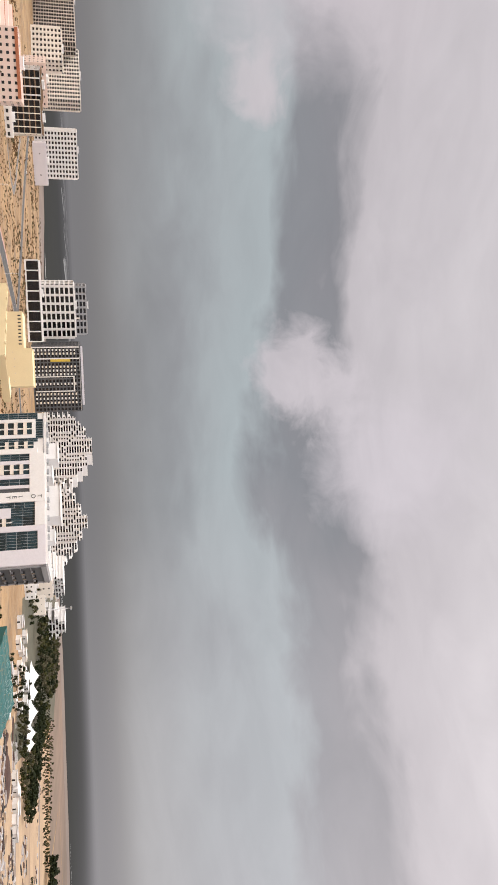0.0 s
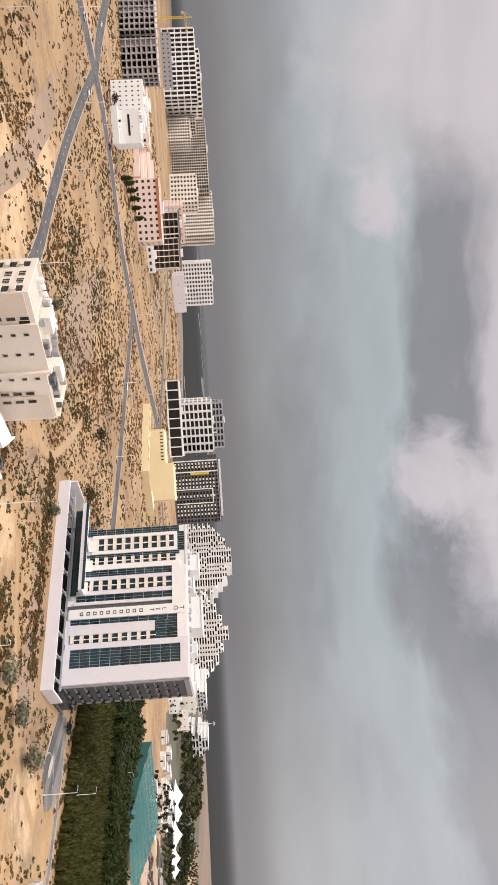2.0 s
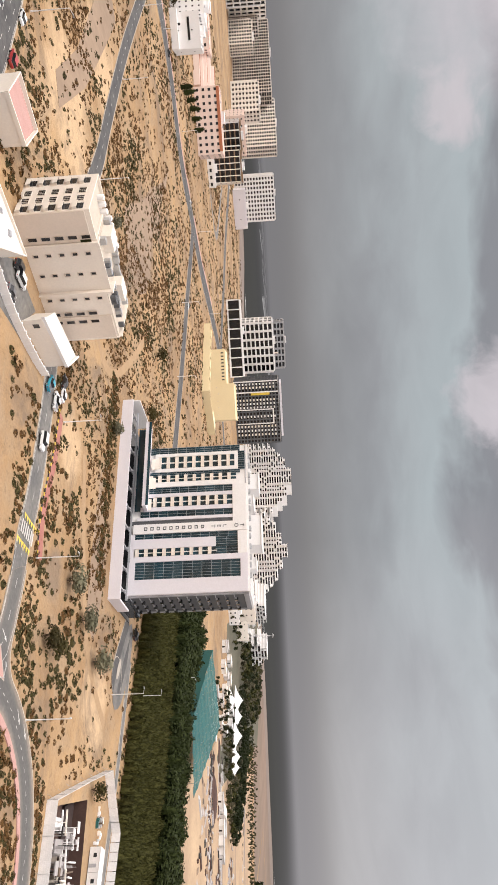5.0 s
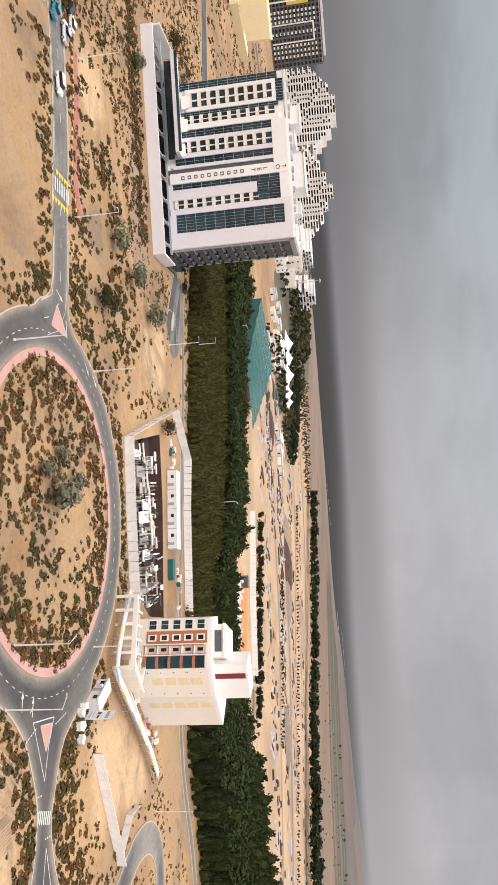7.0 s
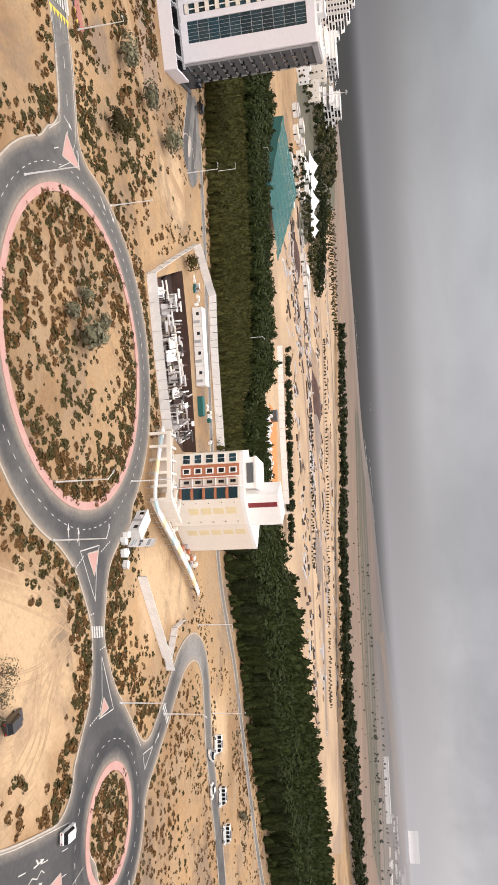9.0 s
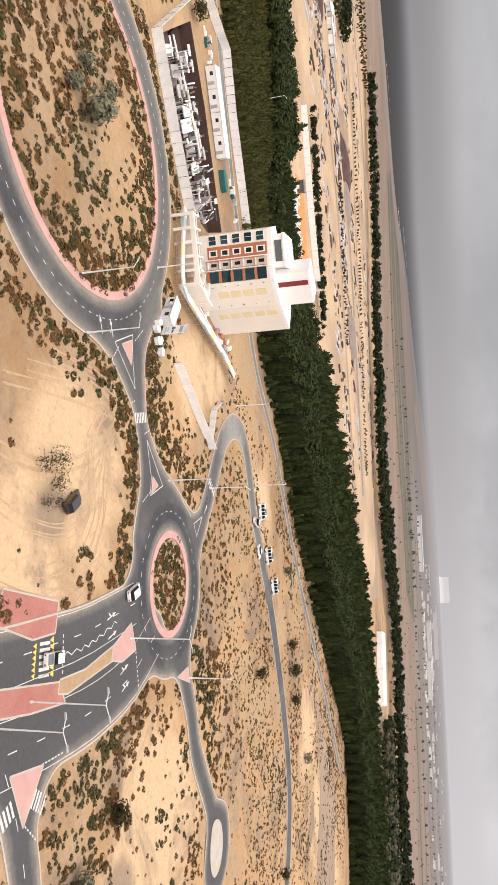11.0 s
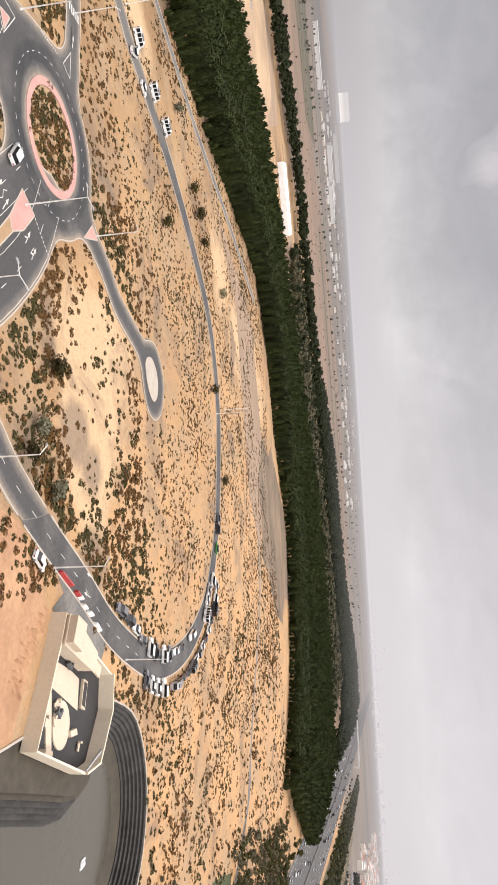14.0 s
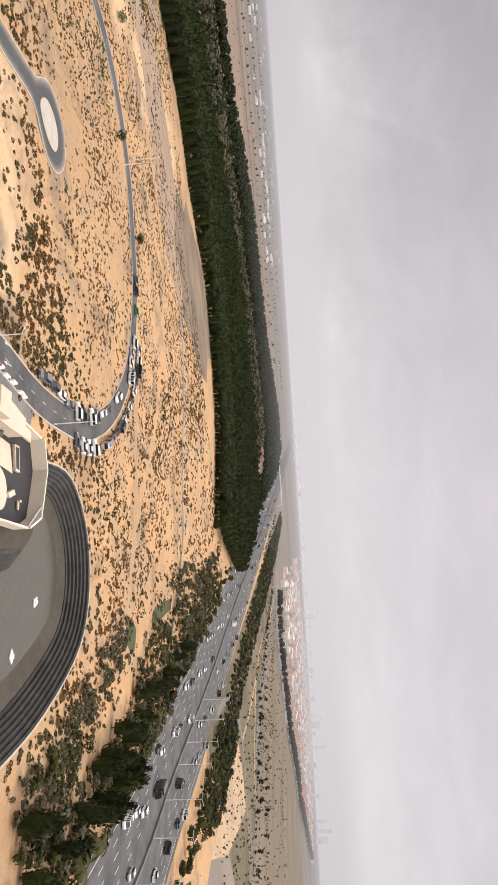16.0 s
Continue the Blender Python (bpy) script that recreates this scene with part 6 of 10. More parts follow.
# --- construction pit
pit = thing("foundation_pit", "open foundation pit with dark soil and concrete columns", "construction", pose(0, 0, 0))
part("soil", Geo().prism(PIT, -4.3, -4.0), SOIL, pit)
g = Geo()
for a, b in zip(PIT, PIT[1:] + PIT[:1]):
    g.face((*a, 0), (*b, 0), (*b, -4.1), (*a, -4.1))
part("bank", g, SOIL, pit)
r_ = random.Random(8)
axis0, axis1 = np.array((79.0, 176.0)), np.array((116.0, 156.5))
e = (axis1 - axis0) / np.linalg.norm(axis1 - axis0)
nrm = np.array((-e[1], e[0]))
colm = Geo().box(-0.28, -0.28, 0, 0.28, 0.28, 4.9).tube((0.15, 0.15, 4.9), (0.15, 0.15, 5.9), 0.03, n=4).tube((-0.15, -0.15, 4.9), (-0.15, -0.15, 5.8), 0.03, n=4).mesh("column", CONCRETE)
for i in range(11):
    for j in range(3):
        if r_.random() < 0.85:
            x, y = axis0 + e * (2 + i * 3.9) + nrm * (j * 4.2 - 1.0)
            part("column", colm, None, pit, m=pose(x, y, -4.0, 0, 0, math.degrees(math.atan2(e[1], e[0]))))
for i in range(9):
    x, y = axis0 + e * (1 + i * 4.6) + nrm * 1.5
    part("slab", Geo().box(-1.5, -3.2, 0, 1.5, 3.0, 0.3).box(-1.4, -3.0, -2.0, -1.1, -2.7, 0).box(1.1, 2.4, -2.0, 1.4, 2.7, 0), CONCRETE if i % 3 else WHITE, pit, m=pose(x, y, -1.9 + (i % 4) * 0.6, 0, 0, math.degrees(math.atan2(e[1], e[0]))))
for i in range(16):
    x, y = axis0 + e * r_.uniform(0, 42) + nrm * r_.uniform(-2.5, 7)
    part("formwork", Geo().box(-1.2, -0.2, 0, 1.2, 0.2, 1.8), r_.choice((CONCRETE, BEIGE, STEEL)), pit, m=pose(x, y, -4.0, 0, 0, r_.choice((-28, 62))))
for i in range(120):
    u, v_ = r_.uniform(0, 44), r_.uniform(-4.5, 7.0)
    x, y = axis0 + e * u + nrm * v_
    if not inside(np.array([(x, y)]), [tuple(q) for q in inset(PIT, 0.8)])[0]:
        continue
    long_ = r_.uniform(0.8, 3.2)
    high = r_.choice((-1.6, -0.4, 0.3, 1.0, 1.8))
    g = Geo().box(-long_, -0.18, 0, long_, 0.18, 0.35) if i % 3 else Geo().box(-long_ * 0.5, -0.7, 0, long_ * 0.5, 0.7, 0.25)
    part("formwork", g.box(-0.12, -0.12, -3.9 - high, 0.12, 0.12, 0), r_.choice((WHITE, WHITE, CREAM, CONCRETE, CONCRETE, STONE, BARK)), pit, m=pose(x, y, high, 0, 0, r_.choice((-28, 62)) + r_.uniform(-6, 6)))
part("trench", Geo().prism([(80.8, 187.0), (82.6, 195.0), (119.2, 172.2), (114.2, 165.2)], -4.0, -3.2), DARK_SOIL, pit, "dark red soil bank")
part("site_deck", Geo().box(-1.6, -4.6, -0.25, 1.6, 4.2, 0.0).box(-1.6, -4.6, 0.0, -1.4, 4.2, 0.5).box(1.4, -4.6, 0.0, 1.6, 4.2, 0.5), WHITE, pit, "white site bridge over the pit", m=pose(94.5, 166.5, 0.3, 0, 0, math.degrees(math.atan2(e[1], e[0]))))
for i in range(60):
    u = r_.random()
    x, y = 97 + 44 * u + r_.uniform(-1.5, 1.5), 205 - 26 * u + r_.uniform(-2.0, 2.0)
    if i % 2:
        x, y = 90 + 26 * u, 205 - 14 * u + r_.uniform(-2, 4)
    w_, h = r_.uniform(0.4, 1.4), r_.uniform(0.3, 1.3)
    th = thing("material_pile", "small stack of boards and pipes beside the pit", "building material", pose(x, y, 0, 0, 0, r_.uniform(0, 180)), "stacks beside the pit")
    part("boards", Geo().box(-w_, -0.4, 0, w_, 0.4, h * 0.6).box(-w_ * 0.8, -0.3, h * 0.6, w_ * 0.9, 0.35, h), r_.choice((CONCRETE, WHITE_METAL, CREAM, BARK, STEEL, TEAL)), th)
shed = thing("site_shed", "long white site cabins with small windows beside the pit", "cabin", facing((95.5, 196.5), (114.5, 181.5)))
for i in range(4):
    part("cabin", Geo().box(i * 6.05, 0, 0.2, i * 6.05 + 5.95, 4.2, 3.0).box(i * 6.05 - 0.03, -0.1, 3.0, i * 6.05 + 6.0, 4.3, 3.15), WHITE_METAL, shed)
    part("window", Geo().box(i * 6.05 + 1.5, -0.03, 1.3, i * 6.05 + 2.5, 0.03, 2.2), GLASS_GREY, shed)
    part("door", Geo().box(i * 6.05 + 4, -0.03, 0.3, i * 6.05 + 4.9, 0.03, 2.3), GREY, shed)
tank_ = thing("green_tank", "green covered skip beside the site cabins", "container", facing((117.5, 180), (122, 176.5)))
part("body", Geo().prism([(0, 0), (5.5, 0), (6, 1.5), (5.5, 3), (0, 3), (-0.5, 1.5)], 0, 1.6, 0.95), TEAL, tank_)


# --- walled villa terrace by the basin
def villa():
    th = thing("villa", "cream walled villa terrace above the stone basin", "villa", pose(0, 0, 0))
    out = [(118.8, -34.8), (122.3, -29.7), (127.3, -33.4), (134.6, -41.1), (142.2, -47.6), (140.5, -54.5), (132.2, -61.8), (125.7, -60.8), (107.6, -48.6)]
    n = len(out)
    ins = inset(out, 0.45)
    for i in range(n):
        j = (i + 1) % n
        h = 3.6 if i in (4, 5, 6) else 3.0
        part("wall", Geo().prism([out[i], out[j], tuple(ins[j]), tuple(ins[i])], 0, h), VILLA, th)
    part("terrace", Geo().prism([tuple(p) for p in ins], 0, 0.35), DARK_FLOOR, th, "dark terrace floor")
    part("house", Geo().prism([(119.3, -34.6), (122.4, -30.3), (127.0, -33.8), (133.6, -40.6), (131.5, -43.5), (126.5, -39.8)], 0.3, 3.4), VILLA_ROOF, th)
    part("house_roof", Geo().prism([(119.0, -34.7), (122.3, -29.9), (127.3, -33.7), (133.9, -40.7), (131.6, -43.9), (126.3, -40.1)], 3.4, 3.7), VILLA_ROOF, th)
    part("roof_block", Geo().prism([(119.4, -34.4), (122.3, -30.3), (126.0, -33.0), (123.0, -37.2)], 3.7, 5.2), VILLA_ROOF, th)
    part("paved_court", Geo().prism([(121.5, -38.2), (127.5, -41.8), (131.5, -45.0), (129.8, -50.5), (118.5, -41.5)], 0.35, 0.45), VILLA_ROOF, th)
    oval = [(122.2 + 3.1 * math.cos(t_) * 1.0 + 1.9 * math.sin(t_), -50.2 + 2.3 * math.cos(t_) * 1.0 - 3.0 * math.sin(t_) * 1.2) for t_ in np.linspace(0, 6.28, 25)[:-1]]
    part("tiled_oval", Geo().prism(oval, 0.35, 0.6), VILLA_ROOF, th, "cream oval terrace of tiles")
    part("tiled_strip", Geo().prism([(117.2, -42.0), (119.2, -43.2), (117.6, -53.2), (115.6, -51.8)], 0.35, 0.58), VILLA_ROOF, th)
    part("planter", Geo().prism([(132.8, -45.4), (134.6, -46.6), (132.3, -51.4), (130.6, -50.2)], 0.35, 0.9), VILLA_ROOF, th)
    part("planter_soil", Geo().prism([(133.0, -46.0), (134.2, -46.9), (132.2, -50.8), (131.0, -49.9)], 0.9, 0.95), DARK_FLOOR, th)
    part("porch", Geo().prism([(133.2, -41.5), (136.2, -44.2), (134.8, -46.0), (131.9, -43.6)], 2.9, 3.3).prism([(133.9, -42.2), (134.4, -42.6), (134.1, -43.0), (133.6, -42.6)], 0.35, 2.9), VILLA_ROOF, th)
    part("bench", Geo().prism([(124.8, -52.4), (127.6, -53.0), (127.8, -54.2), (125.0, -53.6)], 0.35, 1.1), VILLA_ROOF, th)
    part("bar_counter", Geo().prism([(113.9, -50.8), (116.4, -52.4), (115.7, -53.6), (113.1, -51.9)], 0.35, 1.5), VILLA_ROOF, th)
    for x, y in ((119.2, -48.2), (116.0, -47.0), (120.6, -45.5), (128.6, -56.8)):
        part("sun_bed", Geo().box(-0.9, -0.35, 0.2, 0.9, 0.35, 0.45).box(0.5, -0.35, 0.45, 0.9, 0.35, 0.9), VILLA_ROOF, th, m=pose(x, y, 0.4, 0, 0, r_.uniform(0, 180)))
    for x, y in ((127.0, -40.5), (121.0, -47.2)):
        part("lounge_set", Geo().box(-0.9, -0.9, 0, 0.9, -0.3, 0.7).box(-0.9, -0.3, 0, -0.3, 0.9, 0.7).box(0, 0, 0, 0.6, 0.6, 0.4), DARK, th, m=pose(x, y, 0.6, 0, 0, 30))
    part("rail", Geo().prism([(135.6, -60.0), (125.9, -60.3), (125.9, -60.0), (135.6, -59.6)], 3.0, 3.3), STEEL, th)
    return th


villa()

# --- buildings along the shore
def tower(name, label, p, q, depth, height, wall, floors, bays, pier=0.3, sill=0.4, proud=0.5, glass=GLASS_BLACK, group="", category="tower", seed=1, base=0.0, pier_mat=None, roof=ROOF):
    """A far tower: dark glass behind a spandrel for every storey and a pier for every bay."""
    w_ = dist2(p, q)
    th = thing(name, label, category, facing(p, q), group)
    fh, bw = (height - base) / floors, w_ / bays
    part("glazing", Geo().box(0, 0, -0.3, w_, depth, height), glass, th)
    if base:
        part("base_wall", Geo().box(-proud, -proud, -0.3, w_ + proud, depth + proud, base), wall, th)
    sp = Geo().box(-proud, -proud, 0, w_ + proud, depth + proud, fh * sill).mesh("spandrel", wall)
    for f in range(floors):
        part("spandrel", sp, None, th, m=pose(0, 0, base + f * fh))
    pw = bw * pier / 2
    pm = Geo().box(-pw, -proud - 0.25, -0.3, pw, 0.2, height).mesh("pier", pier_mat or wall)
    for b_ in range(bays + 1):
        part("pier", pm, None, th, m=pose(b_ * bw, 0, 0))
    nb = max(1, round(depth / bw))
    for b_ in range(1, nb + 1):
        part("pier", pm, None, th, m=pose(w_, b_ * depth / nb, 0, 0, 0, 90))
        part("pier", pm, None, th, m=pose(0, b_ * depth / nb, 0, 0, 0, -90))
    part("roof", Geo().box(-proud, -proud, height, w_ + proud, depth + proud, height + 0.5), roof, th)
    part("parapet", rim(w_, depth, height + 0.5, height + 1.7), wall, th)
    rooftop(th, w_, depth, height + 0.5, seed, 3)
    return th


# yellow hall, its lower half and its boundary wall
hall = thing("warehouse", "plain pale yellow hall with a stepped flat roof", "hall", facing((-107, 572), (-50, 574)))
part("wall", Geo().box(28, 0, 0, 57, 24, 18.4).box(0, 2, 0, 28, 24, 13), YELLOWISH, hall)
part("roof", Geo().box(28.4, 0.4, 18.4, 56.6, 23.6, 18.6).box(0.4, 2.4, 13, 27.6, 23.6, 13.2), YELLOWISH, hall)
part("parapet", Geo().box(28, 0, 18.4, 57, 0.4, 19.2).box(28, 23.6, 18.4, 57, 24, 19.2).box(28, 0.4, 18.4, 28.4, 23.6, 19.2).box(56.6, 0.4, 18.4, 57, 23.6, 19.2), YELLOWISH, hall)
slot = Geo().box(-0.5, -0.06, 0, 0.5, 0.1, 2.2).mesh("window", GLASS_GREY)
for i in range(9):
    part("window", slot, None, hall, m=pose(3 + i * 2.7, 2, 9.6))
vent_ = Geo().box(-0.4, -0.3, 0, 0.4, 0.1, 0.5).mesh("vent", BEIGE)
for u, z_ in ((31, 5), (36, 6), (42, 5.5), (47, 6), (53, 5)):
    part("vent", vent_, None, hall, m=pose(u, 0, z_))
wl = thing("compound_wall", "long pale yellow wall with buttresses before the hall", "wall", facing((-123, 549), (-66, 512)))
part("wall", Geo().box(0, 0, 0, 68, 0.5, 5.0), YELLOWISH, wl)
bt = Geo().box(0, 0.5, 0, 0.6, 7, 5.6).box(0.6, 4, 0, 9.4, 7, 5.2).mesh("buttress", YELLOWISH)
for i in range(6):
    part("buttress", bt, None, wl, m=pose(2 + i * 10.4, 0, 0))
wl = thing("compound_wall", "pale yellow wall along the end of the hall", "wall", facing((-66, 511.4), (-36, 541)))
part("wall", Geo().box(0.1, 0, 0, 42, 0.5, 5.6).box(28, 0.5, 0, 42, 12, 5.2), YELLOWISH, wl)

tower("hotel_tower", "white slab hotel tower with regular small windows", (-461, 1074), (-405, 1108), 24, 59, WHITE, 13, 10, 0.42, 0.44, 0.8, seed=3)
block("hotel_podium", "blank pale podium wall of the hotel", (-423, 1027), (-374, 1054), 22, 17, LILAC, 1, 2, (0.06, 0.08), ends=False, seed=4)
tower("parking_block", "white framed dark parking building", (-202, 792), (-118, 806), 16, 14, WHITE, 1, 8, 0.12, 0.14, glass=GLASS_BLACK, seed=5, category="car park")
tower("apartment_tower", "white gridded tower with glass balconies", (-190, 862), (-135, 890), 22, 48, WHITE, 9, 6, 0.26, 0.3, 1.0, seed=6)
part("terracotta_strip", Geo().box(39, -1.6, 0, 41, -0.9, 54), CREAM, tower("apartment_tower", "grey tower with dark balconies behind the white one", (-206, 938), (-150, 962), 20, 62, GREY, 14, 7, 0.3, 0.35, seed=7))
dt = tower("apartment_tower", "charcoal tower with beige bays and a yellow banner", (-119, 846), (-46, 868), 26, 52, DARK, 13, 16, 0.35, 0.35, 0.4, seed=8)
part("yellow_banner", Geo().box(15.5, -1.2, 20, 18.2, -0.9, 42), YELLOW_PAINT, dt, "yellow banner")
part("white_strip", Geo().box(14, -1.0, 0, 15.4, -0.6, 52), WHITE, dt)
part("white_strip", Geo().box(1.0, -1.0, 0, 2.4, -0.6, 52), WHITE, dt)
part("white_strip", Geo().box(35, -1.0, 2, 36.2, -0.6, 46).box(52, -1.0, 2, 53.2, -0.6, 46).box(36.2, -1.0, 44.6, 52, -0.6, 46), WHITE, dt)
part("crown", Geo().box(4, 2, 52.5, 70, 20, 56), LILAC, dt)
bay = Geo().box(-1.2, -1.1, 0, 1.2, -0.5, 1.7).mesh("bay_panel", CREAM)
bay_w = Geo().box(-1.2, -1.1, 0, 1.2, -0.5, 1.5).mesh("bay_panel", WHITE)
for u, mm in ((5, bay_w), (9, bay), (24, bay), (28.5, bay_w), (33, bay_w), (44, bay_w), (56, bay), (61, bay_w), (66, bay)):
    for f in range(12):
        part("bay_panel", mm, None, dt, m=pose(u, 0, 2.2 + f * 4.0))


def stepped(name, label, p, q, steps, fh, wall, bays, seed, taper=0.5):
    """Stepped flats: a dark storey, its balcony edge and a white panel for each bay."""
    w_ = dist2(p, q)
    th = thing(name, label, "apartment building", facing(p, q), "stepped flats by the beach")
    bw = w_ / bays
    r_ = random.Random(seed)
    pans = [Geo().box(a * bw, -0.6, 0.9, b_ * bw, 0.1, fh - 0.3).mesh("wall_panel", wall) for a, b_ in ((0.0, 0.45), (0.3, 0.72), (0.55, 1.0), (0.1, 0.4))]
    for f in range(steps):
        s = 1.15 * (max(0.0, f / steps - taper) / (1 - taper)) ** 1.9
        lo, hi = round(bays * 0.42 * s) + (f * 7 + seed) % 2, bays - round(bays * 0.42 * s) - (f * 5 + seed) % 2
        if hi - lo < 2:
            break
        part("storey", Geo().box(lo * bw, 0, f * fh, hi * bw, 30, (f + 1) * fh - 0.05), wall, th)
        part("glazing", Geo().box(lo * bw + 0.3, -0.1, f * fh + 0.3, hi * bw - 0.3, 0.1, (f + 1) * fh - 0.3), GLASS_BLACK, th)
        part("balcony", Geo().box(lo * bw - 1.6, -1.6, f * fh - 0.25, hi * bw + 0.8, 30.4, f * fh).box(lo * bw - 1.6, -1.6, f * fh, hi * bw + 0.8, -1.4, f * fh + 0.95), wall, th)
        for b_ in range(lo, hi):
            part("wall_panel", pans[(b_ * 3 + seed) % 4] if r_.random() < 0.75 else r_.choice(pans), None, th, m=pose(b_ * bw, 0, f * fh))
        last = (lo, hi, f)
    part("roof", Geo().box(last[0] * bw - 1, -1, (last[2] + 1) * fh - 0.05, last[1] * bw + 1, 30.4, (last[2] + 1) * fh + 0.5), wall, th)
    return th


stepped("stepped_flats", "white stepped flats with rows of balconies", (-47, 942), (40, 899), 20, 3.1, WHITE, 13, 1)
stepped("stepped_flats", "white stepped flats with rows of balconies", (36, 868), (132, 862), 17, 3.1, WHITE, 14, 2, 0.35)
stepped("stepped_flats", "small white terraced flats at the beach end", (133, 806), (166, 840), 9, 3.1, WHITE, 6, 3)
stepped("stepped_flats", "small white flats with curved white decks", (184, 832), (210, 842), 7, 3.4, WHITE, 4, 4, 0.6)
block("resort_wing", "cream resort wing with flat roof", (109, 755), (149, 762), 20, 15.5, CREAM, 3, 6, (0.2, 0.3), seed=9)
block("resort_wing", "low cream resort block by the light mast", (139, 729), (157, 724), 16, 9.5, CREAM, 2, 3, (0.1, 0.2), seed=10)
block("resort_wing", "small white resort block", (108, 640), (126, 645), 14, 7.5, WHITE, 2, 4, (0.3, 0.3), seed=16)
# pink school: long front, stepped terraces, rear wing
sch = block("school_block", "blush pink school with an orange roof band", (-313, 553), (-264, 567), 22, 19, PINKISH, 4, 10, (0.42, 0.42), roof=PINKISH, seed=11)
part("roof_band", Geo().box(0.5, -0.3, 17.6, 49, -0.05, 19.9).box(0.5, 4, 19.2, 49, 7, 19.6), TERRACOTTA, sch, "orange roof band")
ter = thing("school_terrace", "blush pink stepped terraces of the school", "school", facing((-366, 556), (-316, 553)))
for i in range(5):
    part("terrace", Geo().box(4 + i * 5.5, 3 + i * 3.2, 0, 49.5, 7 + i * 3.2, 5 + i * 2.6), PINKISH, ter)
    part("roof_band", Geo().box(4 + i * 5.5, 6.0 + i * 3.2, 5.02 + i * 2.6, 49.5, 6.9 + i * 3.2, 5.4 + i * 2.6), PINKISH if i % 2 else TERRACOTTA, ter)
for i in range(7):
    part("buttress", Geo().box(2 + i * 3.4, -8 + i * 1.2, 0, 3 + i * 3.4, 3 + i * 1.2, 3.4), WHITE, ter)
sw = block("school_wing", "long low blush pink school wing", (-404, 540), (-345, 556), 26, 12.5, PINKISH, 3, 10, (0.4, 0.4), roof=PINKISH, seed=12)
part("roof_band", Geo().box(1, 8, 12.7, 60, 11, 13.3), TERRACOTTA, sw, "orange roof band")
tower("brown_block", "dark brown block in a cream grid frame", (-306, 652), (-280, 661), 20, 29, BROWN_STUCCO, 6, 5, 0.14, 0.2, seed=13, category="building", pier_mat=CREAM)
block("white_annex", "low white annex before the brown block", (-298, 636), (-272, 652), 9, 5, WHITE, 1, 5, (0.5, 0.4), roof=WHITE, seed=17)
tower("brown_block", "dark brown block with white roof edges", (-352, 690), (-328, 706), 20, 28, BROWN_STUCCO, 6, 4, 0.16, 0.22, seed=18, category="building", pier_mat=WHITE)
block("pink_block", "pink flat-roofed block behind the brown one", (-470, 905), (-432, 940), 30, 25, PINKISH, 5, 6, (0.3, 0.3), roof=PINKISH, seed=19)
block("white_block", "white flat-roofed block with rows of small windows", (-316, 434), (-293, 434.5), 20, 20.0, WHITE, 5, 7, (0.28, 0.28), roof=WHITE, seed=14)
wb = block("white_block", "white block with one dark window strip", (-292.5, 431), (-273, 438.5), 18, 17.0, WHITE, 2, 1, (0.03, 0.1), roof=WHITE, seed=15)
part("window_strip", Geo().box(3, -0.15, 10.4, 16, 0.1, 11.8), GLASS_BLACK, wb, "dark strip window")
part("window_strip", Geo().box(6, -0.15, 2, 7.5, 0.1, 6).box(11, -0.15, 1, 15, 0.1, 3.4), GLASS_BLACK, wb, "dark strip window")
part("base_wall", Geo().box(-2, -3, 0, 21, -0.2, 4.5), WHITE, wb)


def concrete_frame(p, q, floors):
    """Bare slabs and columns of an unfinished block."""
    th = thing("concrete_frame", "grey unfinished concrete frame building with open storeys", "construction", facing(p, q), "unfinished frame blocks")
    w_, d, fh = dist2(p, q), 22, 3.9
    n_b = round(w_ / 5)
    bw = w_ / n_b
    sl = Geo().box(-0.8, -0.8, -0.45, w_ + 0.8, d, 0.45).mesh("slab", CONCRETE)
    co = Geo().box(-0.6, -0.6, 0, 0.6, 0.6, fh).mesh("column", CONCRETE)
    # dark box standing in for the shade inside the open storeys
    part("core", Geo().box(2, 7, 0, w_ - 2, d - 1, floors * fh - 1.5), STONE, th)
    for f in range(1, floors + 1):
        part("slab", sl, None, th, m=pose(0, 0, f * fh))
    for f in range(floors):
        for b_ in range(n_b + 1):
            part("column", co, None, th, m=pose(b_ * bw, 0.2, f * fh))
        for b_ in range(1, 4):
            part("column", co, None, th, m=pose(w_, b_ * 6, f * fh))
            part("column", co, None, th, m=pose(0, b_ * 6, f * fh))
        inf = Geo()
        for b_ in range(n_b):
            k = (b_ * 7 + f * 5) % 5
            if k == 0:
                inf.box(b_ * bw + 0.7, 1.2, f * fh + 0.3, (b_ + 1) * bw - 0.7, 1.5, f * fh + fh)
            elif k in (2, 3):
                inf.box(b_ * bw + 0.7, 1.2, f * fh + 0.3, (b_ + 1) * bw - 0.7, 1.5, f * fh + 1.6)
        part("infill_wall", inf, CONCRETE, th)
    for b_ in range(n_b + 1):
        part("column", Geo().box(-0.4, -0.4, 0, 0.4, 0.4, 1.6), CONCRETE, th, m=pose(b_ * bw, 0.2, floors * fh))
    return th


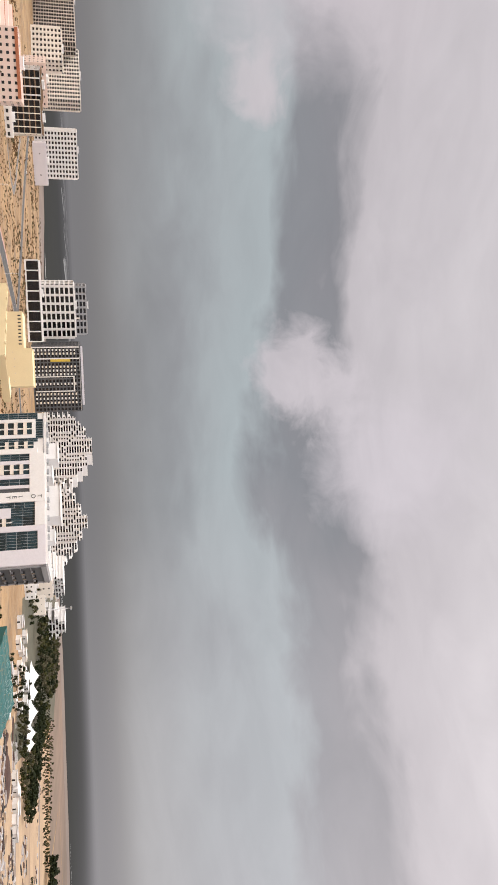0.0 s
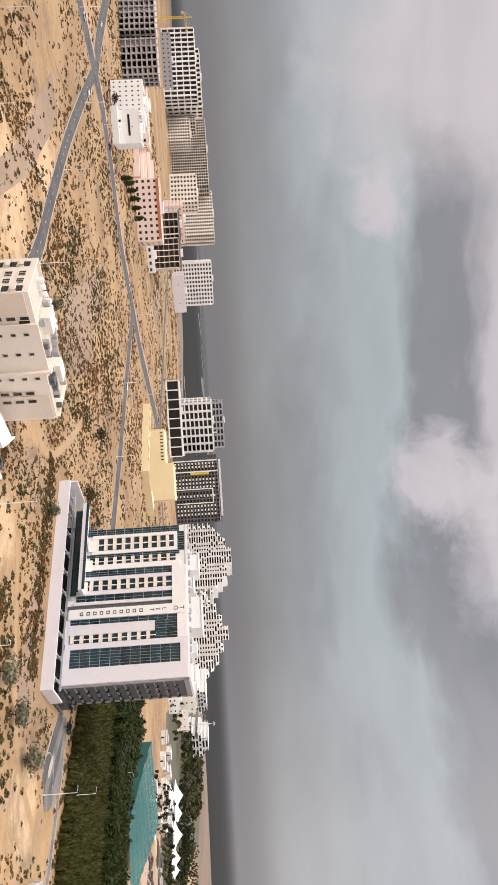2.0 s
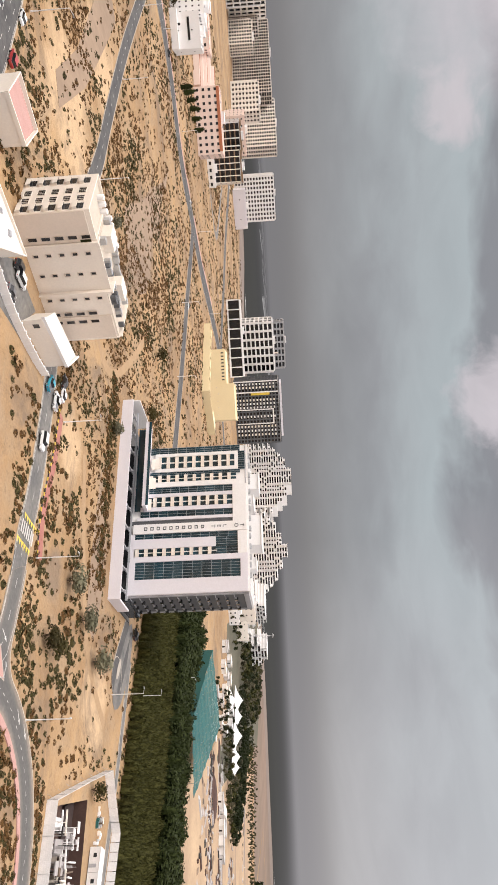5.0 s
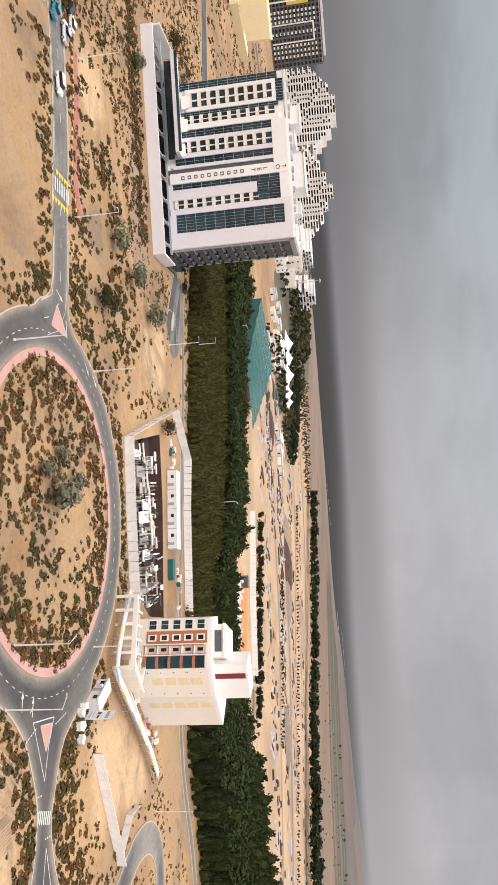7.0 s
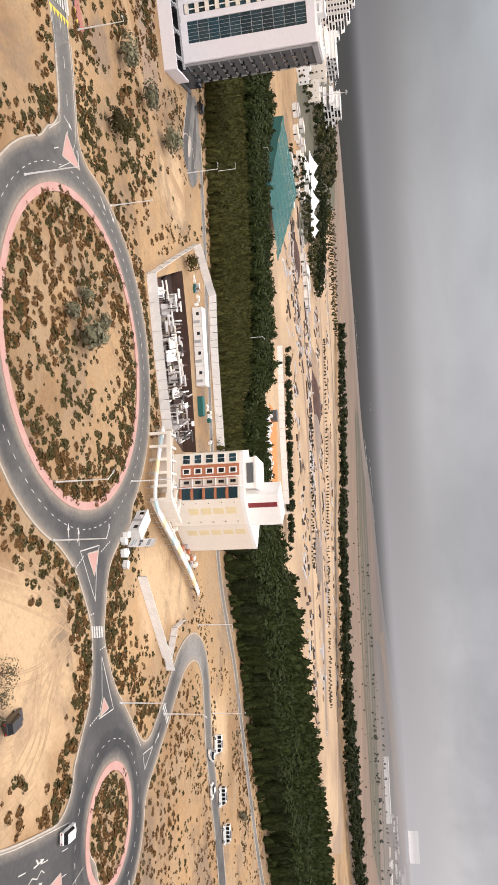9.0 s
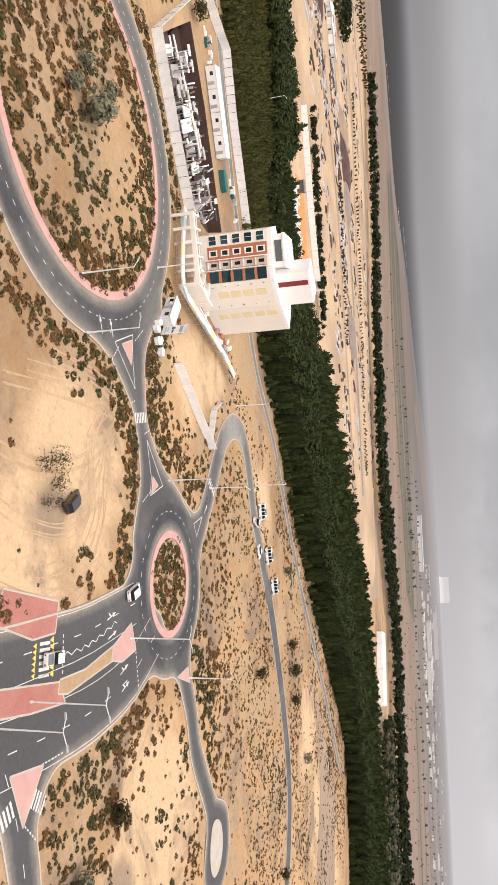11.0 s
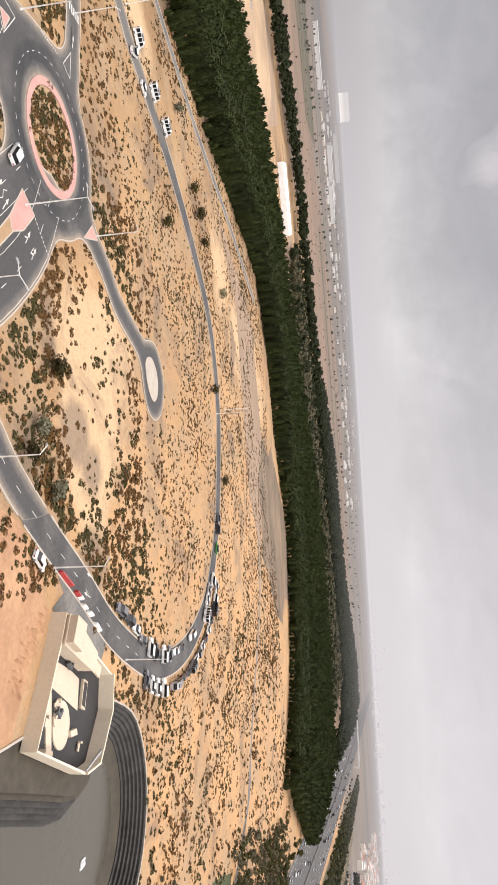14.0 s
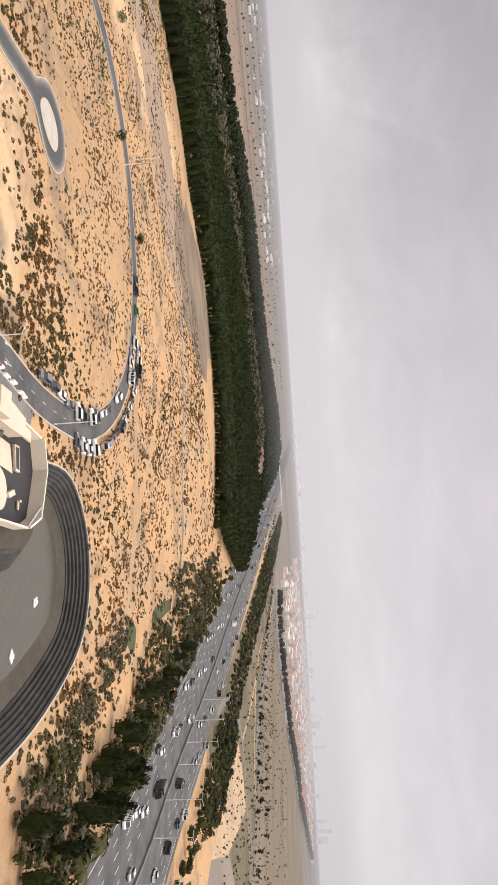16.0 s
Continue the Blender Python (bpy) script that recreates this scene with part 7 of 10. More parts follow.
concrete_frame((-451, 500), (-404, 497), 7)
concrete_frame((-398, 500), (-371, 504), 7)
for p, q, h, wall, f, b, pi_, si_, lab, sd in (((-812, 1174), (-750, 1147), 47, BEIGE, 12, 10, 0.3, 0.32, "beige slab tower with close rows of balconies", 20), ((-818, 1245), (-651, 1182), 64, BEIGE, 16, 24, 0.3, 0.33, "long beige slab tower with close rows of balconies", 21),
                                               ((-748, 1135), (-704, 1128), 37, CREAM, 9, 7, 0.45, 0.45, "cream tower with rounded balcony rows", 22), ((-661, 1224), (-565, 1194), 68, CREAM, 17, 13, 0.5, 0.45, "pale beige tower with gridded windows", 23),
                                               ((-634, 1117), (-580, 1103), 43, CREAM, 8, 6, 0.6, 0.62, "cream block with small windows before the gridded tower", 29),
                                               ((-888, 1095), (-756, 1084), 54, WHITE, 5, 14, 0.42, 0.2, "white and black patterned tower", 24), ((-890, 1150), (-770, 1136), 61, CREAM, 6, 12, 0.5, 0.4, "cream tower behind the patterned one", 25), ((-1185, 1177), (-1080, 1144), 62, CREAM, 5, 10, 0.5, 0.15, "cream finned tower by the sea", 26), ((-1078, 1143), (-1030, 1130), 50, CREAM, 5, 5, 0.45, 0.3, "lower cream tower wing", 30)):
    tower("apartment_tower", lab, p, q, 26, h, wall, f, b, pi_ * 0.72, si_ * 0.75, 0.9, seed=sd)
block("shopping_hall", "long low grey hall with ribbed roof", (-856, 1062), (-757, 1088), 20, 15, GREY, 2, 14, (0.3, 0.3), seed=27)
# tower crane
crane = thing("tower_crane", "yellow lattice tower crane over the frame building", "crane", pose(-566, 682, 0, 0, 0, 105) @ Matrix.Scale(0.82, 4))
g = Geo()
for x in (-1, 1):
    for y in (-1, 1):
        g.tube((x, y, 0), (x, y, 60), 0.3, n=5)
for i in range(20):
    s = 1 if i % 2 else -1
    g.tube((-s, -1, i * 3), (s, -1, i * 3 + 3), 0.18, n=4).tube((-1, s, i * 3), (-1, -s, i * 3 + 3), 0.18, n=4)
part("mast", g, YELLOW_PAINT, crane)
part("jib", Geo().tube((-14, 0, 58), (46, 0, 58), 0.4, n=6).tube((-14, 0, 60.2), (46, 0, 59), 0.3, n=6).tube((0, 0, 60), (0, 0, 67), 0.5, n=6).tube((0, 0, 67), (40, 0, 59), 0.12, n=4).tube((0, 0, 67), (-13, 0, 60), 0.12, n=4), YELLOW_PAINT, crane)
part("counterweight", Geo().box(-14, -1.5, 54, -9, 1.5, 58), CONCRETE, crane)
# tall floodlight mast by the resort
fm = thing("floodlight_mast", "tall white floodlight mast with a lamp ring", "light mast", pose(176, 833, 0))
part("pole", Geo().tube((0, 0, 0), (0, 0, 32), 0.7, 0.35, 10), WHITE_METAL, fm)
part("lamp_ring", Geo().tube((0, 0, 31), (0, 0, 32.2), 2.4, n=14).tube((0, 0, 32.2), (0, 0, 33), 1.2, n=10), STEEL, fm)

# --- green-netted yard and tents behind the belt
net = thing("shade_net_hall", "large teal shade-net canopy on posts behind the trees", "canopy", pose(0, 0, 0))
g = Geo()
qa, qb, qc, qd = (np.array(p, float) for p in ((112, 349), (146, 342), (155, 468), (102, 448)))


def net_pt(u, v_):
    p = (qa * (1 - v_) + qb * v_) * (1 - u) + (qd * (1 - v_) + qc * v_) * u
    return (p[0], p[1], 7.0 - 0.5 * math.sin(u * 25) ** 2 - 0.5 * math.sin(v_ * 12) ** 2)


for i in range(8):
    for j in range(4):
        g = Geo()
        for a in range(3):
            for b in range(3):
                u0, u1, v0, v1 = (i + a / 3 + 0.01) / 8, (i + (a + 1) / 3 - 0.005) / 8, (j + b / 3 + 0.01) / 4, (j + (b + 1) / 3 - 0.005) / 4
                g.face(net_pt(u0, v0), net_pt(u1, v0), net_pt(u1, v1), net_pt(u0, v1))
        part("net_sheet", g, TEAL, net)
        x, y, _ = net_pt((i + 0.5) / 8, (j + 0.5) / 4)
        part("post", Geo().tube((x, y, 0), (x, y, 6.9), 0.12, n=6), STEEL, net)
wnd = Geo()
for i in range(12):
    a, b = net_pt(i / 12, 0), net_pt((i + 1) / 12, 0)
    wnd.face((a[0], a[1], 0), (b[0], b[1], 0), b, a)
part("side_net", wnd, TEAL, net)


def tent(x, y, r, h, label):
    th = thing("tent", label, "tent", pose(x, y, 0, 0, 0, (x * 7) % 90), "white event tents")
    g = Geo()
    n = 12
    for k in range(3):
        r0, r1 = r * (1 - k / 3), r * (1 - (k + 1) / 3)
        z0, z1 = 2.8 + (h - 2.8) * (k / 3) ** 1.6, 2.8 + (h - 2.8) * ((k + 1) / 3) ** 1.6
        for i in range(n):
            a, b = 2 * math.pi * i / n, 2 * math.pi * (i + 1) / n
            ra = 1.0 if i % 3 == 0 else 0.86
            rb = 1.0 if (i + 1) % 3 == 0 else 0.86
            g.face((r0 * ra * math.cos(a), r0 * ra * math.sin(a), z0), (r0 * rb * math.cos(b), r0 * rb * math.sin(b), z0), (r1 * rb * math.cos(b), r1 * rb * math.sin(b), z1), (r1 * ra * math.cos(a), r1 * ra * math.sin(a), z1))
    part("membrane", g, WHITE, th)
    part("mast", Geo().tube((0, 0, 0), (0, 0, h + 0.8), 0.15, n=6), STEEL, th)
    for i in range(0, n, 3):
        a = 2 * math.pi * i / n
        part("pole", Geo().tube((r * math.cos(a), r * math.sin(a), 0), (r * math.cos(a), r * math.sin(a), 2.9), 0.1, n=5), STEEL, th)


for x, y, r0_, h in ((190, 640, 13, 9), (202, 634, 12, 8), (212, 615, 13, 9), (222, 597, 12, 8), (176, 593, 9, 7), (226, 585, 10, 8)):
    tent(x, y, r0_, h, "white peaked event tent on the sand")
for i, (x, y) in enumerate(((214, 500), (222, 503), (231, 497), (238, 492), (245, 489), (236, 508), (228, 512), (140, 560), (150, 575), (132, 590), (160, 600), (158, 560), (166, 580), (128, 575), (148, 610)) + tuple((120 + (k * 37 % 83), 470 + (k * 61 % 165)) for k in range(26) if 120 + (k * 37 % 83) > 0.42 * (470 + (k * 61 % 165)) - 75 and 120 + (k * 37 % 83) < 0.42 * (470 + (k * 61 % 165)) - 38)):
    th = thing("beach_hut", "low white hut with flat roof near the tents", "hut", pose(x, y, 0, 0, 0, (i * 37) % 60), "white huts behind the trees")
    part("wall", Geo().box(-4, -3, 0, 4 + i % 3, 3, 3.2), WHITE, th)
    part("roof", Geo().box(-4.4, -3.4, 3.2, 4.4 + i % 3, 3.4, 3.5), r_.choice((WHITE_METAL, CREAM, ROOF)), th)
    part("door", Geo().box(-0.6, -3.05, 0, 0.6, -2.98, 2.2), GLASS_GREY, th)
yard = thing("storage_yard", "orange-floored yard with white crates", "yard", facing((197.5, 285.6), (221, 257)))
part("floor", Geo().box(-4, 0, 0, 34, 20, 0.12), ORANGE_FLOOR, yard)
part("shed", Geo().box(-1, 2, 0, 4, 6, 3).box(-1.3, 1.7, 3, 4.3, 6.3, 3.2), DARK, yard)
for i in range(70):
    part("crate", Geo().box(-0.8, -0.6, 0, 0.8, 0.6, 1.0 + (i % 3) * 0.4), WHITE_METAL if i % 4 else LILAC, yard, m=pose(r_.uniform(0, 34), r_.uniform(-15, -1.5), 0, 0, 0, r_.uniform(0, 90)))
gh = thing("greenhouse", "long white plastic greenhouse beyond the trees", "greenhouse", facing((575, 215), (592, 160)))
for i in range(6):
    part("tunnel", Geo().prism([(i * 9.6, 0), (i * 9.6 + 9.58, 0), (i * 9.6 + 9.58, 30), (i * 9.6, 30)], 0, 4.5, 0.97), WHITE_METAL, gh)

# --- the tower that the camera looks out from: facade, end pier and balcony
home = thing("home_tower", "brown stucco apartment tower with a balcony high up", "apartment building", pose(0, 0, 0, 0, 0, 136))
part("wall", Geo().box(-2.5, 0.55, 0, 26, 24, 68), BROWN_STUCCO, home)
part("pier", Geo().box(0.86, -0.0065, 0, 1.25, 0.55, 68), BROWN_STUCCO, home, "rough brown stucco pier")
part("balcony_slab", Geo().box(-2.2, 0.30, EYE - 1.75, 0.86, 0.55, EYE - 1.55), CONCRETE, home)
part("railing", Geo().box(-2.2, 0.30, EYE - 1.55, 0.86, 0.33, EYE - 0.75), GLASS_GREY, home)
for z_ in range(3, 66, 4):
    part("window", Geo().box(3, 0.5, z_, 6, 0.6, z_ + 2), GLASS_GREY, home)

# ---------------------------------------------------------------- road markings, islands, pads
MARK = Geo()


def dashes(geo, line, off, on, gap_, wd, z, closed=False):
    nn = normals(line, closed)
    pts = line + nn * off
    seg = np.r_[0, np.cumsum(np.hypot(*np.diff(pts, axis=0).T))]
    s = 0.0
    while s + on < seg[-1]:
        p = [np.array((np.interp(v_, seg, pts[:, 0]), np.interp(v_, seg, pts[:, 1]))) for v_ in (s, s + on)]
        d = (p[1] - p[0]) / (np.linalg.norm(p[1] - p[0]) + 1e-9)
        n2 = np.array((-d[1], d[0])) * wd / 2
        geo.face((*(p[0] - n2), z), (*(p[1] - n2), z), (*(p[1] + n2), z), (*(p[0] + n2), z))
        s += on + gap_


ZM = 0.165
for nm, offs in (("road_link", (0,)), ("road_in", (0,)), ("road_out", (0,)), ("road_west", (-2.2, 2.2, 0)), ("road_avenue", (0,)), ("road_branch", (0,)), ("road_north", (0,))):
    for o in offs:
        dashes(MARK, LINES[nm], o, 2.2, 5.0, 0.16, ZM)
lp = LINES["road_loop"]
dashes(MARK, lp[len(lp) - 45:], 0, 2.0, 5.0, 0.15, ZM)
dashes(MARK, circle(*BIG, BIG_R + 3.6), 0, 1.0, 1.6, 0.14, ZM, True)
dashes(MARK, circle(*SMALL, SMALL_R + 4.2), 0, 1.0, 1.8, 0.14, ZM, True)
for nm in ("road_link", "road_west", "road_avenue", "road_in", "road_out"):
    for s in (-1, 1):
        dashes(MARK, LINES[nm], s * (ROADS[nm][1] / 2 - 0.35), 6.0, 0.05, 0.12, ZM)


def strip(geo, a, b, wd, z):
    d = np.array(b) - np.array(a)
    n2 = np.array((-d[1], d[0])) / np.linalg.norm(d) * wd / 2
    geo.face((*(a - n2), z), (*(b - n2), z), (*(b + n2), z), (*(a + n2), z))


def crossing(p, q, wd, n, geo):
    """Bars of a pedestrian crossing between two kerbs, each bar lying along the road."""
    p, q = np.array(p), np.array(q)
    d = (q - p) / n
    u = np.array((-d[1], d[0])) / np.linalg.norm(d) * wd / 2
    for i in range(n):
        c = p + d * (i + 0.5)
        strip(geo, c - u, c + u, np.linalg.norm(d) * 0.55, ZM)


crossing((93.6, 32.8), (95.9, 27.8), 2.9, 6, MARK)
crossing((101.2, 12.8), (105.0, 12.4), 2.6, 5, MARK)
crossing((96.9, 10.9), (94.8, 8.3), 2.6, 4, MARK)
crossing((6.6, 154.0), (11.0, 160.8), 3.2, 7, MARK)
crossing((149, 95), (154.5, 94), 2.0, 5, MARK)
crossing((104.0, 81.4), (108.4, 84.9), 2.1, 7, MARK)
for tri in ([(101.3, 86.6), (89.8, 88.7), (95.2, 95.5), (97.6, 91.1), (101.3, 86.6)], [(111.0, 81.0), (122.7, 77.2), (117.8, 71.9), (116.6, 75.4), (111.0, 81.0)], [(147.0, 77.8), (143.8, 79.5), (148.5, 84.1), (150.1, 90.8), (147.0, 77.8)]):
    for a, b in zip(tri, tri[1:]):
        strip(MARK, np.array(a), np.array(b), 0.2, ZM)
for a, b in (((98.2, 35.4), (100.9, 30.1)), ((101.0, 9.2), (105.0, 8.0)), ((125.6, 42.2), (130.6, 36.0)), ((101.5, 17.2), (107.5, 20.4)), ((96.7, 95.2), (98.6, 99.9)), ((100.9, 82.7), (102.9, 85.1)), ((109.4, 81.4), (110.9, 83.3)), ((115.1, 68.8), (117.7, 73.1)), ((133.6, 80.7), (141.6, 80.1)), ((90.5, 85.0), (91.6, 89.6))):
    ln = np.linspace(a, b, 8)
    dashes(MARK, ln, 0, 0.5, 0.4, 0.25, ZM)
zg = smooth_line([(99.9, 32.8), (104.8, 35.4), (110.0, 39.3), (115.1, 44.1)], step=1.3)
for i in range(len(zg) - 1):
    nn = normals(zg)
    strip(MARK, zg[i] + nn[i] * (0.35 if i % 2 else -0.35), zg[i + 1] + nn[i + 1] * (-0.35 if i % 2 else 0.35), 0.16, ZM)


def arrow(geo, x, y, head, side=0):
    m = pose(x, y, ZM, 0, 0, head)
    for pts in ([(-1.6, -0.12), (0.6, -0.12), (0.6, 0.12), (-1.6, 0.12)], [(0.6, -0.45), (1.9, 0.0), (0.6, 0.45)]) + (([(-0.4, 0.1), (0.1, 0.1), (-0.5, 0.9), (-0.9, 0.9)],) if side else ()):
        geo.face(*[tuple(m @ Vector((a, b, 0))) for a, b in pts])


for x, y, h, s in ((112.6, 44.0, 45, 1), (114.5, 41.3, 45, 0), (122.1, 37.6, 50, 1), (124.1, 35.1, 50, 1), (150, 87, 70, 0), (87.5, 90, 140, 1), (84, 87.5, 140, 0), (141, -27, 150, 0), (139, -30.5, 150, 0), (28, 143, 30, 0), (46, 149, 10, 0), (50, 152, 10, 0)):
    arrow(MARK, x, y, h, s)
tagged(part("road_markings", MARK, PAINT), "worn white lane lines, arrows and crossings", "road marking", kind="stuff")
YM = Geo()
for a, b in (((95.6, 34.2), (98.4, 28.9)), ((91.6, 31.6), (93.4, 27.0)), ((8.6, 151.2), (13.0, 158.6)), ((4.2, 156.4), (8.6, 163.4))):
    for i in range(6):
        p = np.array(a) + (np.array(b) - np.array(a)) * i / 6
        q = np.array(a) + (np.array(b) - np.array(a)) * (i + 1) / 6
        c = (p + q) / 2 + np.array((b[1] - a[1], a[0] - b[0])) * 0.18
        YM.face((*p, ZM + 0.01), (*q, ZM + 0.01), (*c, ZM + 0.01))
tagged(part("road_markings", YM, YELLOW_PAINT), "yellow triangles at the raised crossings", "road marking", kind="stuff")


def pad(name, pts, z0, z1, mat, label, kerb=True, category="pavement"):
    ob = tagged(part(name, Geo().prism(pts, z0, z1), mat), label, category, kind="structure")
    if kerb:
        g = Geo()
        for a, b in zip(pts, pts[1:] + pts[:1]):
            strip(g, np.array(a), np.array(b), 0.3, z1 + 0.005)
        part("kerb", g, KERB, ob)
    return ob


for pts in ([(121.1, 46.1), (125.4, 42.5), (120.5, 38.5), (116.3, 37.3), (115.7, 39.8)], [(149.3, 44.7), (154.7, 48.8), (157.5, 46.1)], [(93.9, 14.1), (101.9, 17.3), (100.6, 8.9)], [(117.0, 76.0), (120.4, 75.9), (118.0, 72.6)],
            [(29.3, 140.7), (36.8, 141.9), (32.1, 135.6)], [(92.3, 90.4), (95.6, 94.4), (97.6, 89.6)]):
    pad("pavement_island", pts, 0.0, 0.22, PINK, "pink paved traffic island with pale kerb")
pad("pavement_median", [(115.7, 39.8), (116.7, 37.4), (103.8, 27.9), (101.0, 27.1), (100.5, 29.1), (107.6, 33.0)], 0.0, 0.2, TRACK_SAND, "sandy paved median strip")
pad("pavement_red", [(84, 22.5), (100.6, 28.8), (103.8, 26.6), (95.0, 22.6), (84, 18.5)], 0.0, 0.19, RED, "dull red paved median")
pad("pavement_red", [(80, 35.0), (94.4, 39.2), (95.8, 34.7), (90.3, 31.6), (80, 30)], 0.0, 0.18, RED, "dull red paved crossing pad")
sw = smooth_line([(-19.8, 184.7), (-8.8, 178.6), (4.9, 168.3), (15.5, 164.5)], step=2)
tagged(part("pavement_red", ribbon(Geo(), sw, -1.6, 1.8, 0.0, 0.15), RED), "dull red footpath beside the link road", "pavement", kind="structure")
blk = Geo().box(-0.5, -0.14, 0, 0.5, 0.14, 0.36)
bk = [blk.mesh("kerb_block", YELLOW_PAINT), blk.mesh("kerb_block", BLACK_PAINT)]
stp = tagged(part("kerb_striped", ribbon(Geo(), sw, -1.9, -1.6, 0.0, 0.12), KERB), "striped kerb between road and footpath", "kerb", kind="structure")
for i in range(len(sw) - 1):
    nn = normals(sw)
    for k in (0.0, 0.5):
        p = sw[i] * (1 - k) + sw[i + 1] * k - nn[i] * 1.75
        part("kerb_block", bk[(i * 2 + (k > 0)) % 2], None, stp, m=pose(p[0], p[1], 0.0, 0, 0, math.degrees(math.atan2(*(sw[i + 1] - sw[i])[::-1]))))
pad("ground_driveway", [(126, -24), (128, -27.5), (122.6, -29.2), (127.6, -33.0), (135, -40.8), (142.5, -46.8), (147.5, -43), (149, -40.5), (136.5, -30.5)], 0.0, 0.06, ASPHALT_OLD, "grey paved forecourt before the villa", False, "driveway")
pad("ground_driveway", [(-44, 134), (-37.5, 150), (-34, 158), (-38, 158.5), (-43, 168), (-52, 156), (-50, 147), (-46, 135)], 0.0, 0.05, ASPHALT_OLD, "grey driveway beside the apartment house", False, "driveway")
pad("road_turning_head", [(60.5 + 6.5 * math.cos(k * 0.3142), 232.5 + 6.5 * math.sin(k * 0.3142)) for k in range(20)], 0.0, 0.125, ASPHALT, "dark asphalt turning head beside the trees", True, "road")
pad("pavement_island", [(58.6 + 4.2 * math.cos(k * 0.3491) * 0.5 - 1.3 * math.sin(k * 0.3491) * 0.85, 235.4 - 4.2 * math.cos(k * 0.3491) * 0.85 - 1.3 * math.sin(k * 0.3491) * 0.5) for k in range(18)], 0.0, 0.2, KERB, "pale dusty island in the turning head")
pad("ground_turning_lot", [tuple(p) for p in smooth_line([(188.2, 21.0), (191, 22.8), (195.0, 22.4), (198.4, 18.6), (198.2, 13.6), (194.6, 10.9), (191.0, 12.4), (188.6, 16.4)], True, 1.2)], 0.0, 0.26, KERB, "pale dusty island inside the turning loop", True, "ground")
for nm, pts, mat, lab in (("ground_soil", [(90, -20), (104, -8), (112, -12), (119, -21), (120, -30), (114, -35), (105, -46), (85, -40)], ORANGE_SOIL, "raw orange soil heaped beside the villa"),
                          ("ground_graded", [(126, 306), (165, 282), (190, 246), (212, 248), (236, 232), (262, 232), (332, 216), (379, 201), (440, 188), (480, 175), (560, 260), (520, 420), (480, 600), (420, 715), (330, 860), (215, 700), (176, 500), (160, 400), (112, 340)], PALE_SAND, "pale graded sand of a building yard behind the trees"),
                          ("ground_patch", [(398, 0), (418, -14), (432, -8), (450, -26), (468, -44), (484, -62), (486, -84), (478, -112), (452, -104), (440, -118), (412, -104), (396, -82), (374, -64), (382, -46), (370, -24), (386, -16)], DARK_GROUND, "dark churned soil at the edge of the trees"),
                          ("ground_patch", [(-111, 276), (-126, 312), (-141, 334), (-160, 372), (-179, 396), (-164, 386), (-146, 365), (-128, 350), (-114, 330), (-98, 326), (-85, 312), (-80, 296), (-88, 280), (-99, 272)], DAMP_SAND, "scraped brown soil beside the avenue"),
                          ("ground_patch", [(-196, 262), (-182, 272), (-160, 252), (-128, 222), (-106, 193), (-116, 191), (-136, 214), (-168, 238)], DAMP_SAND, "worn brown strip through the desert lots"),
                          ("ground_patch", [(8, 226), (20, 226), (34, 217), (44, 207), (36, 201), (24, 206), (8, 215), (-6, 224)], DAMP_SAND, "grey-brown trampled soil before the car deck"),
                          ("ground_patch", [(463, 225), (486, 205), (599, 254), (584, 320), (521, 338), (480, 300)], DAMP_SAND, "brown turned soil"),
                          ("ground_patch", [(165, 395), (190, 360), (215, 420), (250, 500), (235, 530), (185, 470)], DAMP_SAND, "brown churned soil with tracks"),
                          ("ground_patch", [(300, 100), (340, 60), (345, -30), (370, -60), (400, -20), (385, 60)], DAMP_SAND, "brown damp hollow in the sand")):
    pad(nm, pts, 0.0, 0.03 + 0.004 * len(lab) / 10, mat, lab, False, "ground")
for i, tr in enumerate(TRACKS[3:]):
    tagged(part("ground_track", ribbon(Geo(), tr, -1.6, 1.6, 0.034 + i * 0.004), ASPHALT_OLD if i in (1, 2) else TRACK_SAND), "narrow grey track through the scrub" if i in (1, 2) else "pale sandy vehicle track", "track", kind="structure")
# ruts of wheels turning on the open sand
ruts = Geo()
rr_ = random.Random(71)
for pts in ([(102.8, 81.1), (98.1, 72.4), (98.6, 63.7), (101.6, 56.6), (98.6, 45.8), (88.3, 38.7)], [(93.1, 75.8), (91.1, 67.8), (95.0, 61.6), (97.8, 56.8), (96.2, 47.8), (89.1, 41.7)], [(70, 66), (85.7, 74.7), (94.8, 77.1), (102.9, 80.5)], [(74, 72), (88, 78), (103, 81.5)], [(66, 60), (82, 70), (101, 79)],
            [(100, 79), (92, 64), (80, 54), (66, 50)], [(104, 52), (98, 42), (86, 36), (72, 33)], [(97, 66), (93, 52), (80, 45), (68, 44)], [(296, 92), (318, 70), (352, 50), (392, 30)], [(300, 96), (325, 74), (360, 52), (398, 36)]):
    for _ in range(2):
        ln = smooth_line([(x + rr_.uniform(-0.8, 0.8), y + rr_.uniform(-0.8, 0.8)) for x, y in pts], step=1.5)
        for o in (-0.85, 0.85):
            ribbon(ruts, ln, o - 0.12, o + 0.12, 0.03 + rr_.uniform(0, 0.006))
tagged(part("tyre_ruts", ruts, RUT_SAND), "tyre ruts curving over the open sand", "tracks", kind="stuff")
